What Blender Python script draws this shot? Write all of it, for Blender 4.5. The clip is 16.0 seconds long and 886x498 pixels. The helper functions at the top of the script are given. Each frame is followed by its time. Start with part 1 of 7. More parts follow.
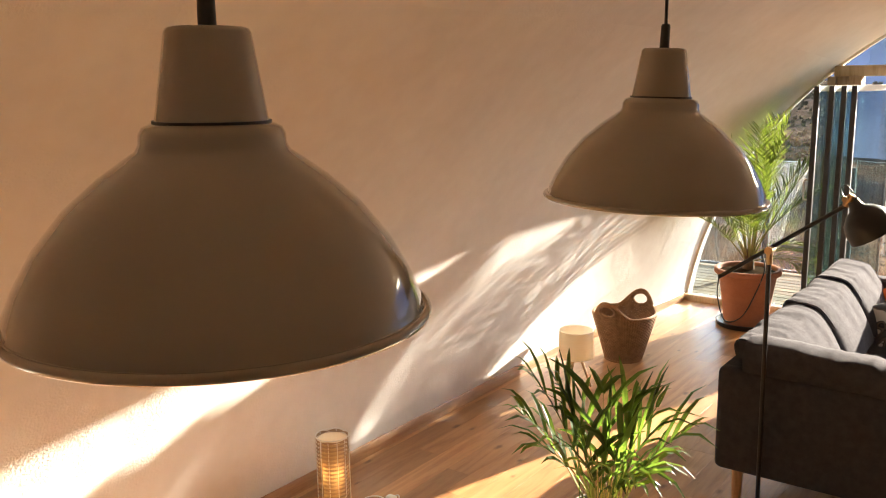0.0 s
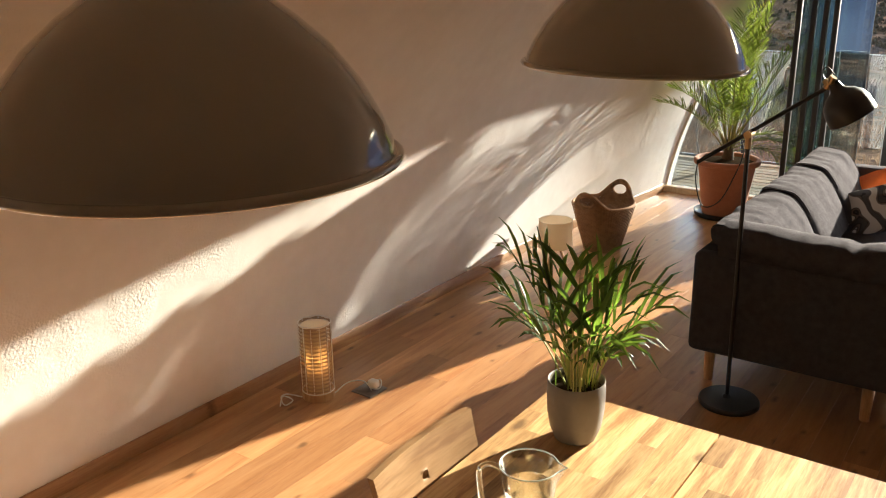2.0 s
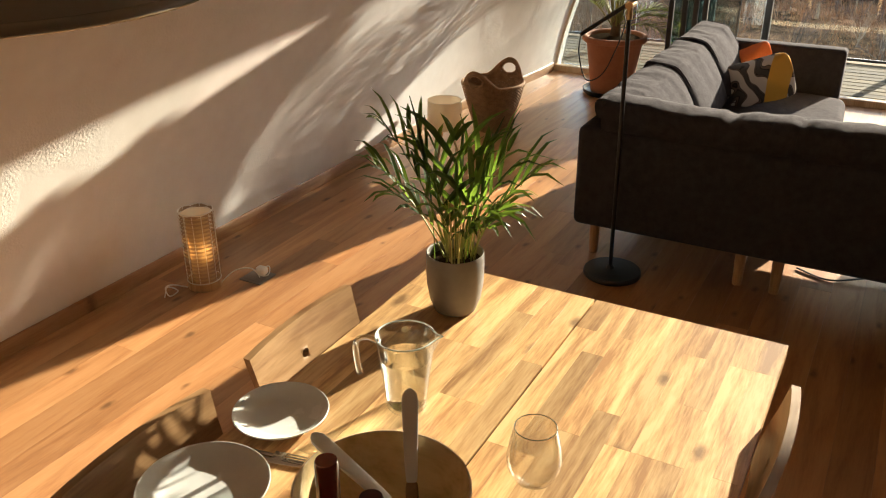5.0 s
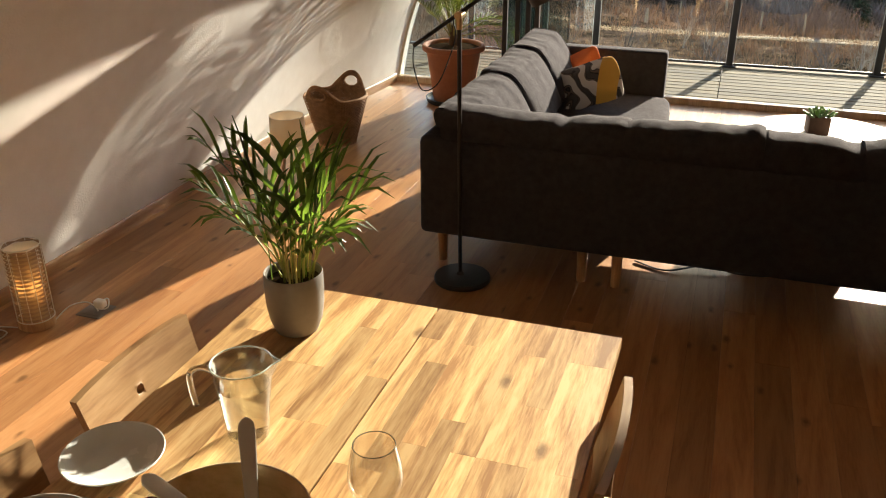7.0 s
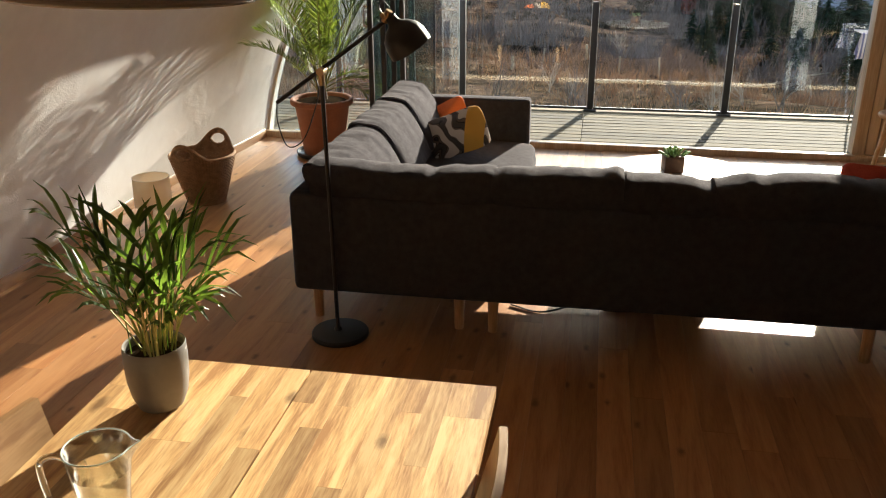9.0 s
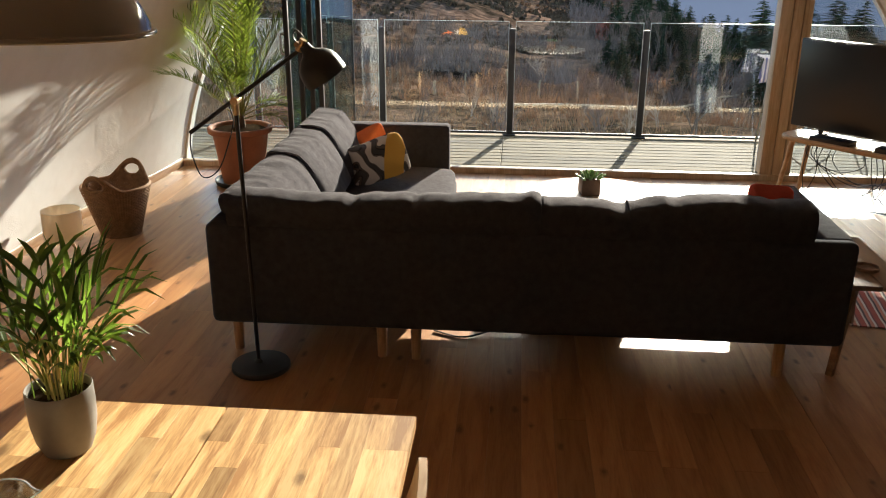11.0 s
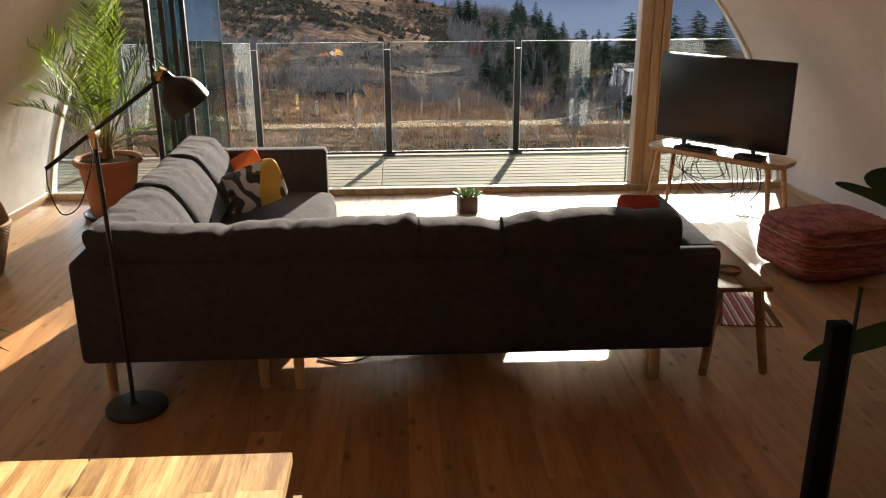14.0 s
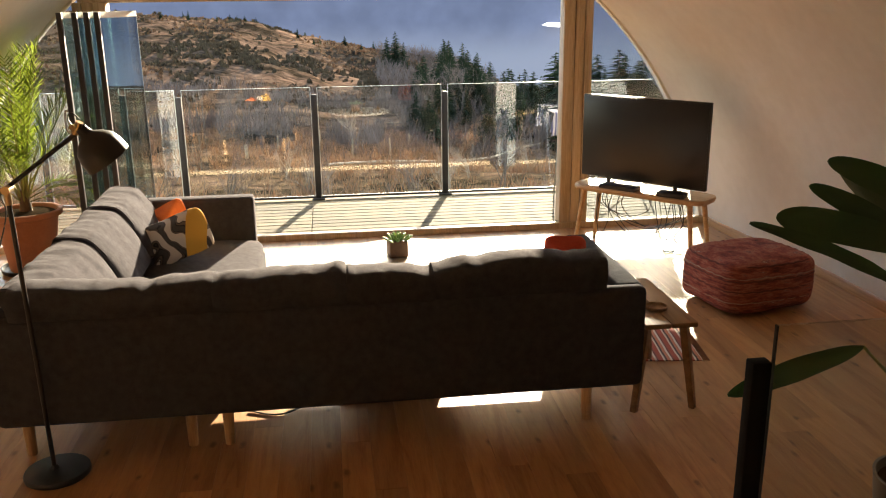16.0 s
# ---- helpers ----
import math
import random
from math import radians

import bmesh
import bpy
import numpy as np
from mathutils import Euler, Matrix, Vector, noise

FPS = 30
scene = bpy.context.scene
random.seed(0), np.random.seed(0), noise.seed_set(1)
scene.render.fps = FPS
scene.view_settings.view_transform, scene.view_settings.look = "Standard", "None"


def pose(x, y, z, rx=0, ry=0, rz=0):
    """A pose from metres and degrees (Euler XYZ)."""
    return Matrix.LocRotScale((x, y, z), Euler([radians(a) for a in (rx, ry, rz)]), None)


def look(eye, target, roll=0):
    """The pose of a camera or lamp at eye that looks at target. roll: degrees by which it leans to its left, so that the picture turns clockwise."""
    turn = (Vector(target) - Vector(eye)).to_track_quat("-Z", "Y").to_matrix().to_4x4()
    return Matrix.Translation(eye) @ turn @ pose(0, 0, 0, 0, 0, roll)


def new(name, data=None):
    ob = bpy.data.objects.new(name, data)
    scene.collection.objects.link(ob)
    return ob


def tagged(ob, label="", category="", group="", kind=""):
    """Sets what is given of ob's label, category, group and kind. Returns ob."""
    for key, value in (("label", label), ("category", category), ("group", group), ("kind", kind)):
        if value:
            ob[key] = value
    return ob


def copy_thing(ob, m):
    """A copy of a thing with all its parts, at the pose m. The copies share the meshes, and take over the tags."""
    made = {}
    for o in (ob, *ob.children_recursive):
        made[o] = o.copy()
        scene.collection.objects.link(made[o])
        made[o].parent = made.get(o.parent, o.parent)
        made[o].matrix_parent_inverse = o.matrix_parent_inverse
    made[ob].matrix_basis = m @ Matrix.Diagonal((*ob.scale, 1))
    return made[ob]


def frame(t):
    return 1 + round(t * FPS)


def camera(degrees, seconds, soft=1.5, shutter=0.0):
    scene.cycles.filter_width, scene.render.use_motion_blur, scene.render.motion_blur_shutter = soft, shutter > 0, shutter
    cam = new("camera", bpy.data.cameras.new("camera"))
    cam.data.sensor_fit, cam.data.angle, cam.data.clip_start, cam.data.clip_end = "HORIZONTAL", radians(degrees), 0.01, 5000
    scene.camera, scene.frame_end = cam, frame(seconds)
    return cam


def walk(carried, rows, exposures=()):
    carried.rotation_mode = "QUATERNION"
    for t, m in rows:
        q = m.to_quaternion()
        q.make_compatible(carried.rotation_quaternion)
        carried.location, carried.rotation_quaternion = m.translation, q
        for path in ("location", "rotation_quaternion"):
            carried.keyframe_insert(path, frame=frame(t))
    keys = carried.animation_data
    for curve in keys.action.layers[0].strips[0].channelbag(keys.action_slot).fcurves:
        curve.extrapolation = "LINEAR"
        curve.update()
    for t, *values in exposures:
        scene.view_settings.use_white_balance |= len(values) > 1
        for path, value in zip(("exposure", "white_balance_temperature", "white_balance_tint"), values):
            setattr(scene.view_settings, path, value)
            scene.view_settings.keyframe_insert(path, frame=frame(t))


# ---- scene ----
cam = camera(54.7, 16.0, 1.1)
PATH = [
    (0, (0.066, 0.456, 1.9130), (-1.110, 2.025, 1.5220), -0.9),
    (0.5, (0.069, 0.456, 1.9017), (-1.091, 2.024, 1.4607), -0.9),
    (1, (0.070, 0.456, 1.8905), (-1.073, 2.020, 1.3945), -1.1),
    (1.5, (0.075, 0.452, 1.8812), (-1.051, 2.008, 1.3263), -1.1),
    (2, (0.076, 0.453, 1.8650), (-1.032, 1.997, 1.2450), -1.0),
    (2.5, (0.080, 0.452, 1.8538), (-1.004, 1.987, 1.1737), -0.8),
    (3, (0.080, 0.453, 1.8385), (-0.981, 1.979, 1.1045), -0.9),
    (3.2, (0.081, 0.453, 1.8326), (-0.970, 1.976, 1.0790), -0.9),
    (5.3, (0.117, 0.522, 1.8130), (-0.7010, 2.1260, 0.9423), -0.17),
    (5.5, (0.122, 0.527, 1.8148), (-0.6632, 2.1473, 0.9443), -0.06),
    (6, (0.137, 0.536, 1.8164), (-0.5756, 2.1916, 0.9493), -0.16),
    (6.5, (0.150, 0.538, 1.8200), (-0.5005, 2.2213, 0.9579), -0.34),
    (7, (0.159, 0.549, 1.8163), (-0.4171, 2.2700, 0.9753), -0.03),
    (7.5, (0.170, 0.555, 1.8187), (-0.3366, 2.3109, 1.0069), 0.29),
    (8, (0.177, 0.563, 1.8200), (-0.2527, 2.3522, 1.0363), 0.56),
    (8.5, (0.186, 0.569, 1.8263), (-0.1812, 2.3837, 1.0693), 0.40),
    (9, (0.191, 0.580, 1.8287), (-0.1336, 2.4097, 1.0901), -0.13),
    (9.5, (0.198, 0.584, 1.8300), (-0.0791, 2.4290, 1.1096), 0.13),
    (12, (0.238, 0.598, 1.8450), (0.1518, 2.4797, 1.1729), 0.03),
    (12.5, (0.252, 0.601, 1.8460), (0.2091, 2.4869, 1.1816), 0.02),
    (13, (0.256, 0.607, 1.8450), (0.2647, 2.4952, 1.1858), -0.01),
    (13.5, (0.265, 0.607, 1.8508), (0.3125, 2.4972, 1.1989), -0.08),
    (14, (0.273, 0.613, 1.8547), (0.3668, 2.5032, 1.2078), -0.28),
    (14.5, (0.283, 0.616, 1.8565), (0.4285, 2.5054, 1.2171), -0.47),
    (15, (0.287, 0.621, 1.8573), (0.4780, 2.5105, 1.2302), -0.66),
    (15.5, (0.293, 0.624, 1.8682), (0.5161, 2.5188, 1.2684), -0.66),
    (16, (0.298, 0.624, 1.8820), (0.5463, 2.5275, 1.3206), -0.66),
]
EXPOSURES = [(0.0, 3.45, 6350, 12), (1.0, 3.08, 6350, 12), (3.0, 2.42, 6000, 10), (5.5, 2.36, 6650, 10), (9.0, 2.28, 6200, 10), (12.5, 2.34, 6250, 10), (14.5, 2.52, 6450, 10), (15.2, 2.72, 6700, 11), (16.0, 2.97, 7200, 12)]
walk(cam, [(t, look(eye, target, roll)) for t, eye, target, roll in PATH], EXPOSURES)

# ---- world and sun ----
SUN_WAY = Vector((0.288, 1.0, 0.274)).normalized()
sky_world = bpy.data.worlds.new("sky_world")
scene.world = sky_world
sky_world.use_nodes = True
wn = sky_world.node_tree.nodes
sky_node = wn.new("ShaderNodeTexSky")
sky_node.sky_type, sky_node.sun_disc = "NISHITA", False
sky_node.sun_elevation, sky_node.sun_rotation = math.asin(SUN_WAY.z), math.atan2(SUN_WAY.x, SUN_WAY.y)
wn["Background"].inputs[1].default_value = 0.12
sky_world.node_tree.links.new(sky_node.outputs[0], wn["Background"].inputs[0])
sun_data = bpy.data.lights.new("sun", "SUN")
sun_data.energy, sun_data.angle, sun_data.color = 4.5, radians(0.55), (1.0, 0.86, 0.68)
sun = new("sun", sun_data)
sun.matrix_world = look(tuple(SUN_WAY * 50), (0, 0, 0))


# ---- materials ----
def mat(name, c1, c2=None, scale=8.0, rough=0.6, rough2=None, bump=0.0, bump_scale=60.0, stretch=(1, 1, 1), metal=0.0,
        vary=0.0, coat=0.0, sheen=0.0, fine=0.0, spec=0.5):
    """A node material: two colours mixed by noise at two scales, random offset and tone from piece to piece, fine relief."""
    m = bpy.data.materials.new(name)
    m.use_nodes = True
    n, l = m.node_tree.nodes, m.node_tree.links
    b = n["Principled BSDF"]
    c2 = c2 or c1
    co, mp, oi = n.new("ShaderNodeTexCoord"), n.new("ShaderNodeMapping"), n.new("ShaderNodeObjectInfo")
    mp.inputs["Scale"].default_value = stretch
    off = n.new("ShaderNodeVectorMath")
    off.operation = "MULTIPLY_ADD"
    l.new(oi.outputs["Random"], off.inputs[0])
    off.inputs[1].default_value = (37.0, 51.0, 23.0)
    l.new(co.outputs["Object"], off.inputs[2])
    l.new(off.outputs[0], mp.inputs[0])
    big, small = n.new("ShaderNodeTexNoise"), n.new("ShaderNodeTexNoise")
    for t, s, d in ((big, scale, 4), (small, scale * 7.3, 3)):
        l.new(mp.outputs[0], t.inputs["Vector"])
        t.inputs["Scale"].default_value, t.inputs["Detail"].default_value = s, d
    add = n.new("ShaderNodeMath")
    add.operation = "MULTIPLY_ADD"
    l.new(small.outputs[0], add.inputs[0])
    add.inputs[1].default_value = 0.5
    l.new(big.outputs[0], add.inputs[2])
    ramp = n.new("ShaderNodeValToRGB")
    ramp.color_ramp.elements[0].position, ramp.color_ramp.elements[1].position = 0.52, 0.98
    ramp.color_ramp.elements[0].color, ramp.color_ramp.elements[1].color = (*c1, 1), (*c2, 1)
    l.new(add.outputs[0], ramp.inputs[0])
    hsv = n.new("ShaderNodeHueSaturation")
    l.new(ramp.outputs[0], hsv.inputs["Color"])
    tone = n.new("ShaderNodeMapRange")
    l.new(oi.outputs["Random"], tone.inputs[0])
    tone.inputs[3].default_value, tone.inputs[4].default_value = 1 - vary, 1 + vary
    l.new(tone.outputs[0], hsv.inputs["Value"])
    l.new(hsv.outputs[0], b.inputs["Base Color"])
    rr = n.new("ShaderNodeMapRange")
    l.new(add.outputs[0], rr.inputs[0])
    rr.inputs[1].default_value, rr.inputs[2].default_value = 0.45, 1.05
    rr.inputs[3].default_value, rr.inputs[4].default_value = rough, rough if rough2 is None else rough2
    l.new(rr.outputs[0], b.inputs["Roughness"])
    b.inputs["Metallic"].default_value, b.inputs["Coat Weight"].default_value = metal, coat
    b.inputs["Sheen Weight"].default_value = sheen
    b.inputs["Specular IOR Level"].default_value = spec
    if bump:
        bn, bt = n.new("ShaderNodeBump"), n.new("ShaderNodeTexNoise")
        l.new(mp.outputs[0], bt.inputs["Vector"])
        bt.inputs["Scale"].default_value, bt.inputs["Detail"].default_value = bump_scale, 5
        l.new(bt.outputs[0], bn.inputs["Height"])
        bn.inputs["Strength"].default_value, bn.inputs["Distance"].default_value = 1.0, bump
        l.new(bn.outputs[0], b.inputs["Normal"])
    return m


def nodes_of(m):
    return m.node_tree.nodes, m.node_tree.links, m.node_tree.nodes["Principled BSDF"]


def wood(name, light, mid, dark, along="y", grain=1.0, rough=0.4, vary=0.2, coat=0.0, knots=True, span=(0.34, 0.64), rare=0.58):
    """Wood with stretched grain, growth figure and a few knots; tone and offset vary from piece to piece."""
    m = bpy.data.materials.new(name)
    m.use_nodes = True
    n, l, b = nodes_of(m)
    co, oi, off, mp = n.new("ShaderNodeTexCoord"), n.new("ShaderNodeObjectInfo"), n.new("ShaderNodeVectorMath"), n.new("ShaderNodeMapping")
    off.operation = "MULTIPLY_ADD"
    l.new(oi.outputs["Random"], off.inputs[0])
    off.inputs[1].default_value = (13.0, 29.0, 7.0)
    l.new(co.outputs["Object"], off.inputs[2])
    l.new(off.outputs[0], mp.inputs[0])
    s = {"x": (0.09, 1, 1), "y": (1, 0.09, 1), "z": (1, 1, 0.09)}[along]
    mp.inputs["Scale"].default_value = [v * grain for v in s]
    fig, fib = n.new("ShaderNodeTexNoise"), n.new("ShaderNodeTexNoise")
    l.new(mp.outputs[0], fig.inputs["Vector"])
    l.new(mp.outputs[0], fib.inputs["Vector"])
    fig.inputs["Scale"].default_value, fig.inputs["Detail"].default_value, fig.inputs["Distortion"].default_value = 14.0, 6, 1.5
    fib.inputs["Scale"].default_value, fib.inputs["Detail"].default_value = 170.0, 7
    ramp = n.new("ShaderNodeValToRGB")
    e = ramp.color_ramp.elements
    e[0].position, e[0].color = span[0], (*dark, 1)
    e[1].position, e[1].color = span[1], (*light, 1)
    k = e.new(0.5)
    k.color = (*mid, 1)
    mix = n.new("ShaderNodeMath")
    mix.operation = "MULTIPLY_ADD"
    l.new(fib.outputs[0], mix.inputs[0])
    mix.inputs[1].default_value = 0.42
    sub = n.new("ShaderNodeMath")
    sub.operation = "SUBTRACT"
    l.new(fig.outputs[0], sub.inputs[0])
    sub.inputs[1].default_value = 0.21
    l.new(sub.outputs[0], mix.inputs[2])
    l.new(mix.outputs[0], ramp.inputs[0])
    hsv = n.new("ShaderNodeHueSaturation")
    tone = n.new("ShaderNodeMapRange")
    l.new(oi.outputs["Random"], tone.inputs[0])
    tone.inputs[3].default_value, tone.inputs[4].default_value = 1 - vary, 1 + vary
    l.new(tone.outputs[0], hsv.inputs["Value"])
    last = ramp.outputs[0]
    if knots:
        vm, vo = n.new("ShaderNodeMapping"), n.new("ShaderNodeTexVoronoi")
        l.new(off.outputs[0], vm.inputs[0])
        vm.inputs["Scale"].default_value = {"x": (3.4, 7, 7), "y": (7, 3.4, 7), "z": (7, 7, 3.4)}[along]
        l.new(vm.outputs[0], vo.inputs["Vector"])
        vo.voronoi_dimensions = "2D"
        vo.inputs["Scale"].default_value = 0.9
        size, ragged, warp = n.new("ShaderNodeSeparateColor"), n.new("ShaderNodeTexNoise"), n.new("ShaderNodeMath")
        l.new(vo.outputs["Color"], size.inputs[0])
        l.new(off.outputs[0], ragged.inputs["Vector"])
        ragged.inputs["Scale"].default_value, ragged.inputs["Detail"].default_value = 42.0, 3
        warp.operation = "MULTIPLY_ADD"
        l.new(ragged.outputs[0], warp.inputs[0])
        warp.inputs[1].default_value = 0.10
        away = n.new("ShaderNodeMath")
        away.operation = "MULTIPLY_ADD"
        l.new(size.outputs[1], away.inputs[0])
        away.inputs[1].default_value = 0.07
        l.new(vo.outputs["Distance"], away.inputs[2])
        l.new(away.outputs[0], warp.inputs[2])
        kr = n.new("ShaderNodeMapRange")
        l.new(warp.outputs[0], kr.inputs[0])
        kr.inputs[1].default_value, kr.inputs[2].default_value = 0.125, 0.215
        kr.inputs[3].default_value, kr.inputs[4].default_value = 0.85, 0.0
        km = n.new("ShaderNodeMix")
        km.data_type = "RGBA"
        some, gate = n.new("ShaderNodeMath"), n.new("ShaderNodeMath")
        some.operation, gate.operation = "GREATER_THAN", "MULTIPLY"
        l.new(vo.outputs["Color"], some.inputs[0])
        some.inputs[1].default_value = rare
        l.new(kr.outputs[0], gate.inputs[0])
        l.new(some.outputs[0], gate.inputs[1])
        l.new(gate.outputs[0], km.inputs["Factor"])
        l.new(last, km.inputs["A"])
        km.inputs["B"].default_value = (*[c * 0.45 for c in dark], 1)
        last = km.outputs["Result"]
    l.new(last, hsv.inputs["Color"])
    l.new(hsv.outputs[0], b.inputs["Base Color"])
    rr = n.new("ShaderNodeMapRange")
    l.new(fib.outputs[0], rr.inputs[0])
    rr.inputs[3].default_value, rr.inputs[4].default_value = rough - 0.1, rough + 0.12
    l.new(rr.outputs[0], b.inputs["Roughness"])
    b.inputs["Coat Weight"].default_value = coat
    b.inputs["Coat Roughness"].default_value = 0.25
    bn = n.new("ShaderNodeBump")
    l.new(fib.outputs[0], bn.inputs["Height"])
    bn.inputs["Strength"].default_value, bn.inputs["Distance"].default_value = 0.6, 0.0006
    l.new(bn.outputs[0], b.inputs["Normal"])
    return m


def pane_glass(name, tint=(0.93, 0.97, 0.96), gloss=0.045, bend=4.0):
    """Thin window glass: clear, with a Fresnel gloss."""
    m = bpy.data.materials.new(name)
    m.use_nodes = True
    n, l = m.node_tree.nodes, m.node_tree.links
    n.remove(n["Principled BSDF"])
    tr, gl, mx = n.new("ShaderNodeBsdfTransparent"), n.new("ShaderNodeBsdfGlossy"), n.new("ShaderNodeMixShader")
    lw, pw, ma = n.new("ShaderNodeLayerWeight"), n.new("ShaderNodeMath"), n.new("ShaderNodeMath")
    tr.inputs[0].default_value = (*tint, 1)
    gl.inputs["Roughness"].default_value = 0.01
    lw.inputs[0].default_value = 0.5
    pw.operation, ma.operation = "POWER", "MULTIPLY_ADD"
    l.new(lw.outputs["Facing"], pw.inputs[0])
    pw.inputs[1].default_value = bend
    l.new(pw.outputs[0], ma.inputs[0])
    ma.inputs[1].default_value, ma.inputs[2].default_value = 0.90, gloss
    l.new(ma.outputs[0], mx.inputs[0])
    l.new(tr.outputs[0], mx.inputs[1])
    l.new(gl.outputs[0], mx.inputs[2])
    l.new(mx.outputs[0], n["Material Output"].inputs[0])
    return m


def clear_glass(name, color=(1, 1, 1), ior=1.45, rough=0.0):
    m = bpy.data.materials.new(name)
    m.use_nodes = True
    n, l, b = nodes_of(m)
    b.inputs["Base Color"].default_value = (*color, 1)
    b.inputs["Transmission Weight"].default_value, b.inputs["Roughness"].default_value, b.inputs["IOR"].default_value = 1.0, rough, ior
    return m


def thin_glass(name, color, ior, clear):
    """Blown glass whose thin walls let most of the light straight through."""
    m = clear_glass(name, color, ior)
    n, l, b = nodes_of(m)
    tr, mx = n.new("ShaderNodeBsdfTransparent"), n.new("ShaderNodeMixShader")
    tr.inputs[0].default_value = (*[0.5 + 0.5 * c for c in color], 1)
    mx.inputs[0].default_value = 1 - clear
    l.new(tr.outputs[0], mx.inputs[1])
    l.new(b.outputs[0], mx.inputs[2])
    l.new(mx.outputs[0], n["Material Output"].inputs[0])
    return m


def leaf_mat(name, c1, c2, rough=0.35, glow=0.35, spread=0.0):
    """Leaf: glossy skin over a translucent body."""
    m = mat(name, c1, c2, 9.0, rough, bump=0.001, bump_scale=40, vary=0.2)
    n, l, b = nodes_of(m)
    tl, mx = n.new("ShaderNodeBsdfTranslucent"), n.new("ShaderNodeMixShader")
    tl.inputs[0].default_value = (c2[0] * 2.2, c2[1] * 2.4, c2[2] * 1.2, 1)
    mx.inputs[0].default_value = glow
    oi, amount, tint = n.new("ShaderNodeObjectInfo"), n.new("ShaderNodeMapRange"), n.new("ShaderNodeHueSaturation")
    l.new(oi.outputs["Random"], amount.inputs[0])
    amount.inputs[3].default_value, amount.inputs[4].default_value = 1 - spread, 1 + spread
    tint.name = "leaf_tint"
    tint.inputs["Color"].default_value = tl.inputs[0].default_value
    l.new(amount.outputs[0], tint.inputs["Value"])
    l.new(tint.outputs[0], tl.inputs[0])
    l.new(b.outputs[0], mx.inputs[1])
    l.new(tl.outputs[0], mx.inputs[2])
    l.new(mx.outputs[0], n["Material Output"].inputs[0])
    return m


def glow_mat(name, color, strength):
    m = bpy.data.materials.new(name)
    m.use_nodes = True
    n, l, b = nodes_of(m)
    b.inputs["Base Color"].default_value = (*color, 1)
    b.inputs["Emission Color"].default_value, b.inputs["Emission Strength"].default_value = (*color, 1), strength
    return m


def plaster_mat():
    """Hand-trowelled plaster: smooth stretches, grainy patches and a few pits."""
    m = mat("plaster", (0.70, 0.655, 0.61), (0.79, 0.755, 0.715), 1.6, 0.75, 0.9, bump=0.0024, bump_scale=100)
    n, l, b = nodes_of(m)
    grain, bn = [k for k in n if k.type == "TEX_NOISE"][-1], [k for k in n if k.type == "BUMP"][0]
    co, patch, rp, swell, mul, add = [n.new(k) for k in ("ShaderNodeTexCoord", "ShaderNodeTexNoise", "ShaderNodeMapRange", "ShaderNodeTexNoise", "ShaderNodeMath", "ShaderNodeMath")]
    for t, sc in ((patch, 2.1), (swell, 2.2)):
        l.new(co.outputs["Object"], t.inputs["Vector"])
        t.inputs["Scale"].default_value, t.inputs["Detail"].default_value = sc, 3
    l.new(patch.outputs[0], rp.inputs[0])
    rp.inputs[1].default_value, rp.inputs[2].default_value, rp.inputs[3].default_value, rp.inputs[4].default_value = 0.50, 0.60, 0.06, 1.25
    mul.operation, add.operation = "MULTIPLY", "MULTIPLY_ADD"
    l.new(grain.outputs[0], mul.inputs[0])
    l.new(rp.outputs[0], mul.inputs[1])
    l.new(swell.outputs[0], add.inputs[0])
    add.inputs[1].default_value = 1.2
    l.new(mul.outputs[0], add.inputs[2])
    l.new(add.outputs[0], bn.inputs["Height"])
    return m


M_PLASTER = plaster_mat()
M_OAK = wood("oak_floor", (0.49, 0.268, 0.116), (0.43, 0.220, 0.088), (0.33, 0.150, 0.056), "y", 1.0, 0.36, 0.20, coat=0.12, span=(0.30, 0.70), rare=0.52)
M_ACACIA = wood("acacia", (0.70, 0.455, 0.215), (0.58, 0.34, 0.145), (0.36, 0.18, 0.07), "y", 1.5, 0.42, 0.32, span=(0.32, 0.64), rare=0.55)
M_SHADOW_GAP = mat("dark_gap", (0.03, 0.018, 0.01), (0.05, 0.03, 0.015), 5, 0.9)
M_CHAIR = wood("chair_ply", (0.32, 0.185, 0.085), (0.27, 0.15, 0.065), (0.20, 0.10, 0.042), "y", 0.8, 0.42, 0.08, knots=False)
M_PALE_CHAIR = wood("pale_ply", (0.72, 0.58, 0.40), (0.66, 0.50, 0.32), (0.52, 0.36, 0.2), "z", 0.8, 0.45, 0.06, knots=False)
M_BIRCH = wood("birch", (0.60, 0.40, 0.22), (0.52, 0.33, 0.17), (0.42, 0.24, 0.11), "z", 1.0, 0.45, 0.12, knots=False)
M_BENCH = wood("bench_wood", (0.62, 0.42, 0.24), (0.55, 0.35, 0.18), (0.44, 0.26, 0.12), "x", 1.0, 0.4, 0.1, knots=False)
M_FRAME = wood("window_larch", (0.58, 0.45, 0.31), (0.51, 0.385, 0.25), (0.41, 0.29, 0.17), "z", 0.7, 0.5, 0.08, knots=False)
M_FRAME_WHITE = mat("white_frame", (0.72, 0.69, 0.62), (0.80, 0.77, 0.70), 4, 0.45, bump=0.0006)
M_CLADDING = mat("pale_cladding", (0.30, 0.31, 0.31), (0.36, 0.37, 0.37), 4, 0.7, spec=0.2)
M_DECK = wood("deck_larch", (0.122, 0.092, 0.043), (0.094, 0.069, 0.031), (0.056, 0.040, 0.018), "x", 0.8, 0.9, 0.42)
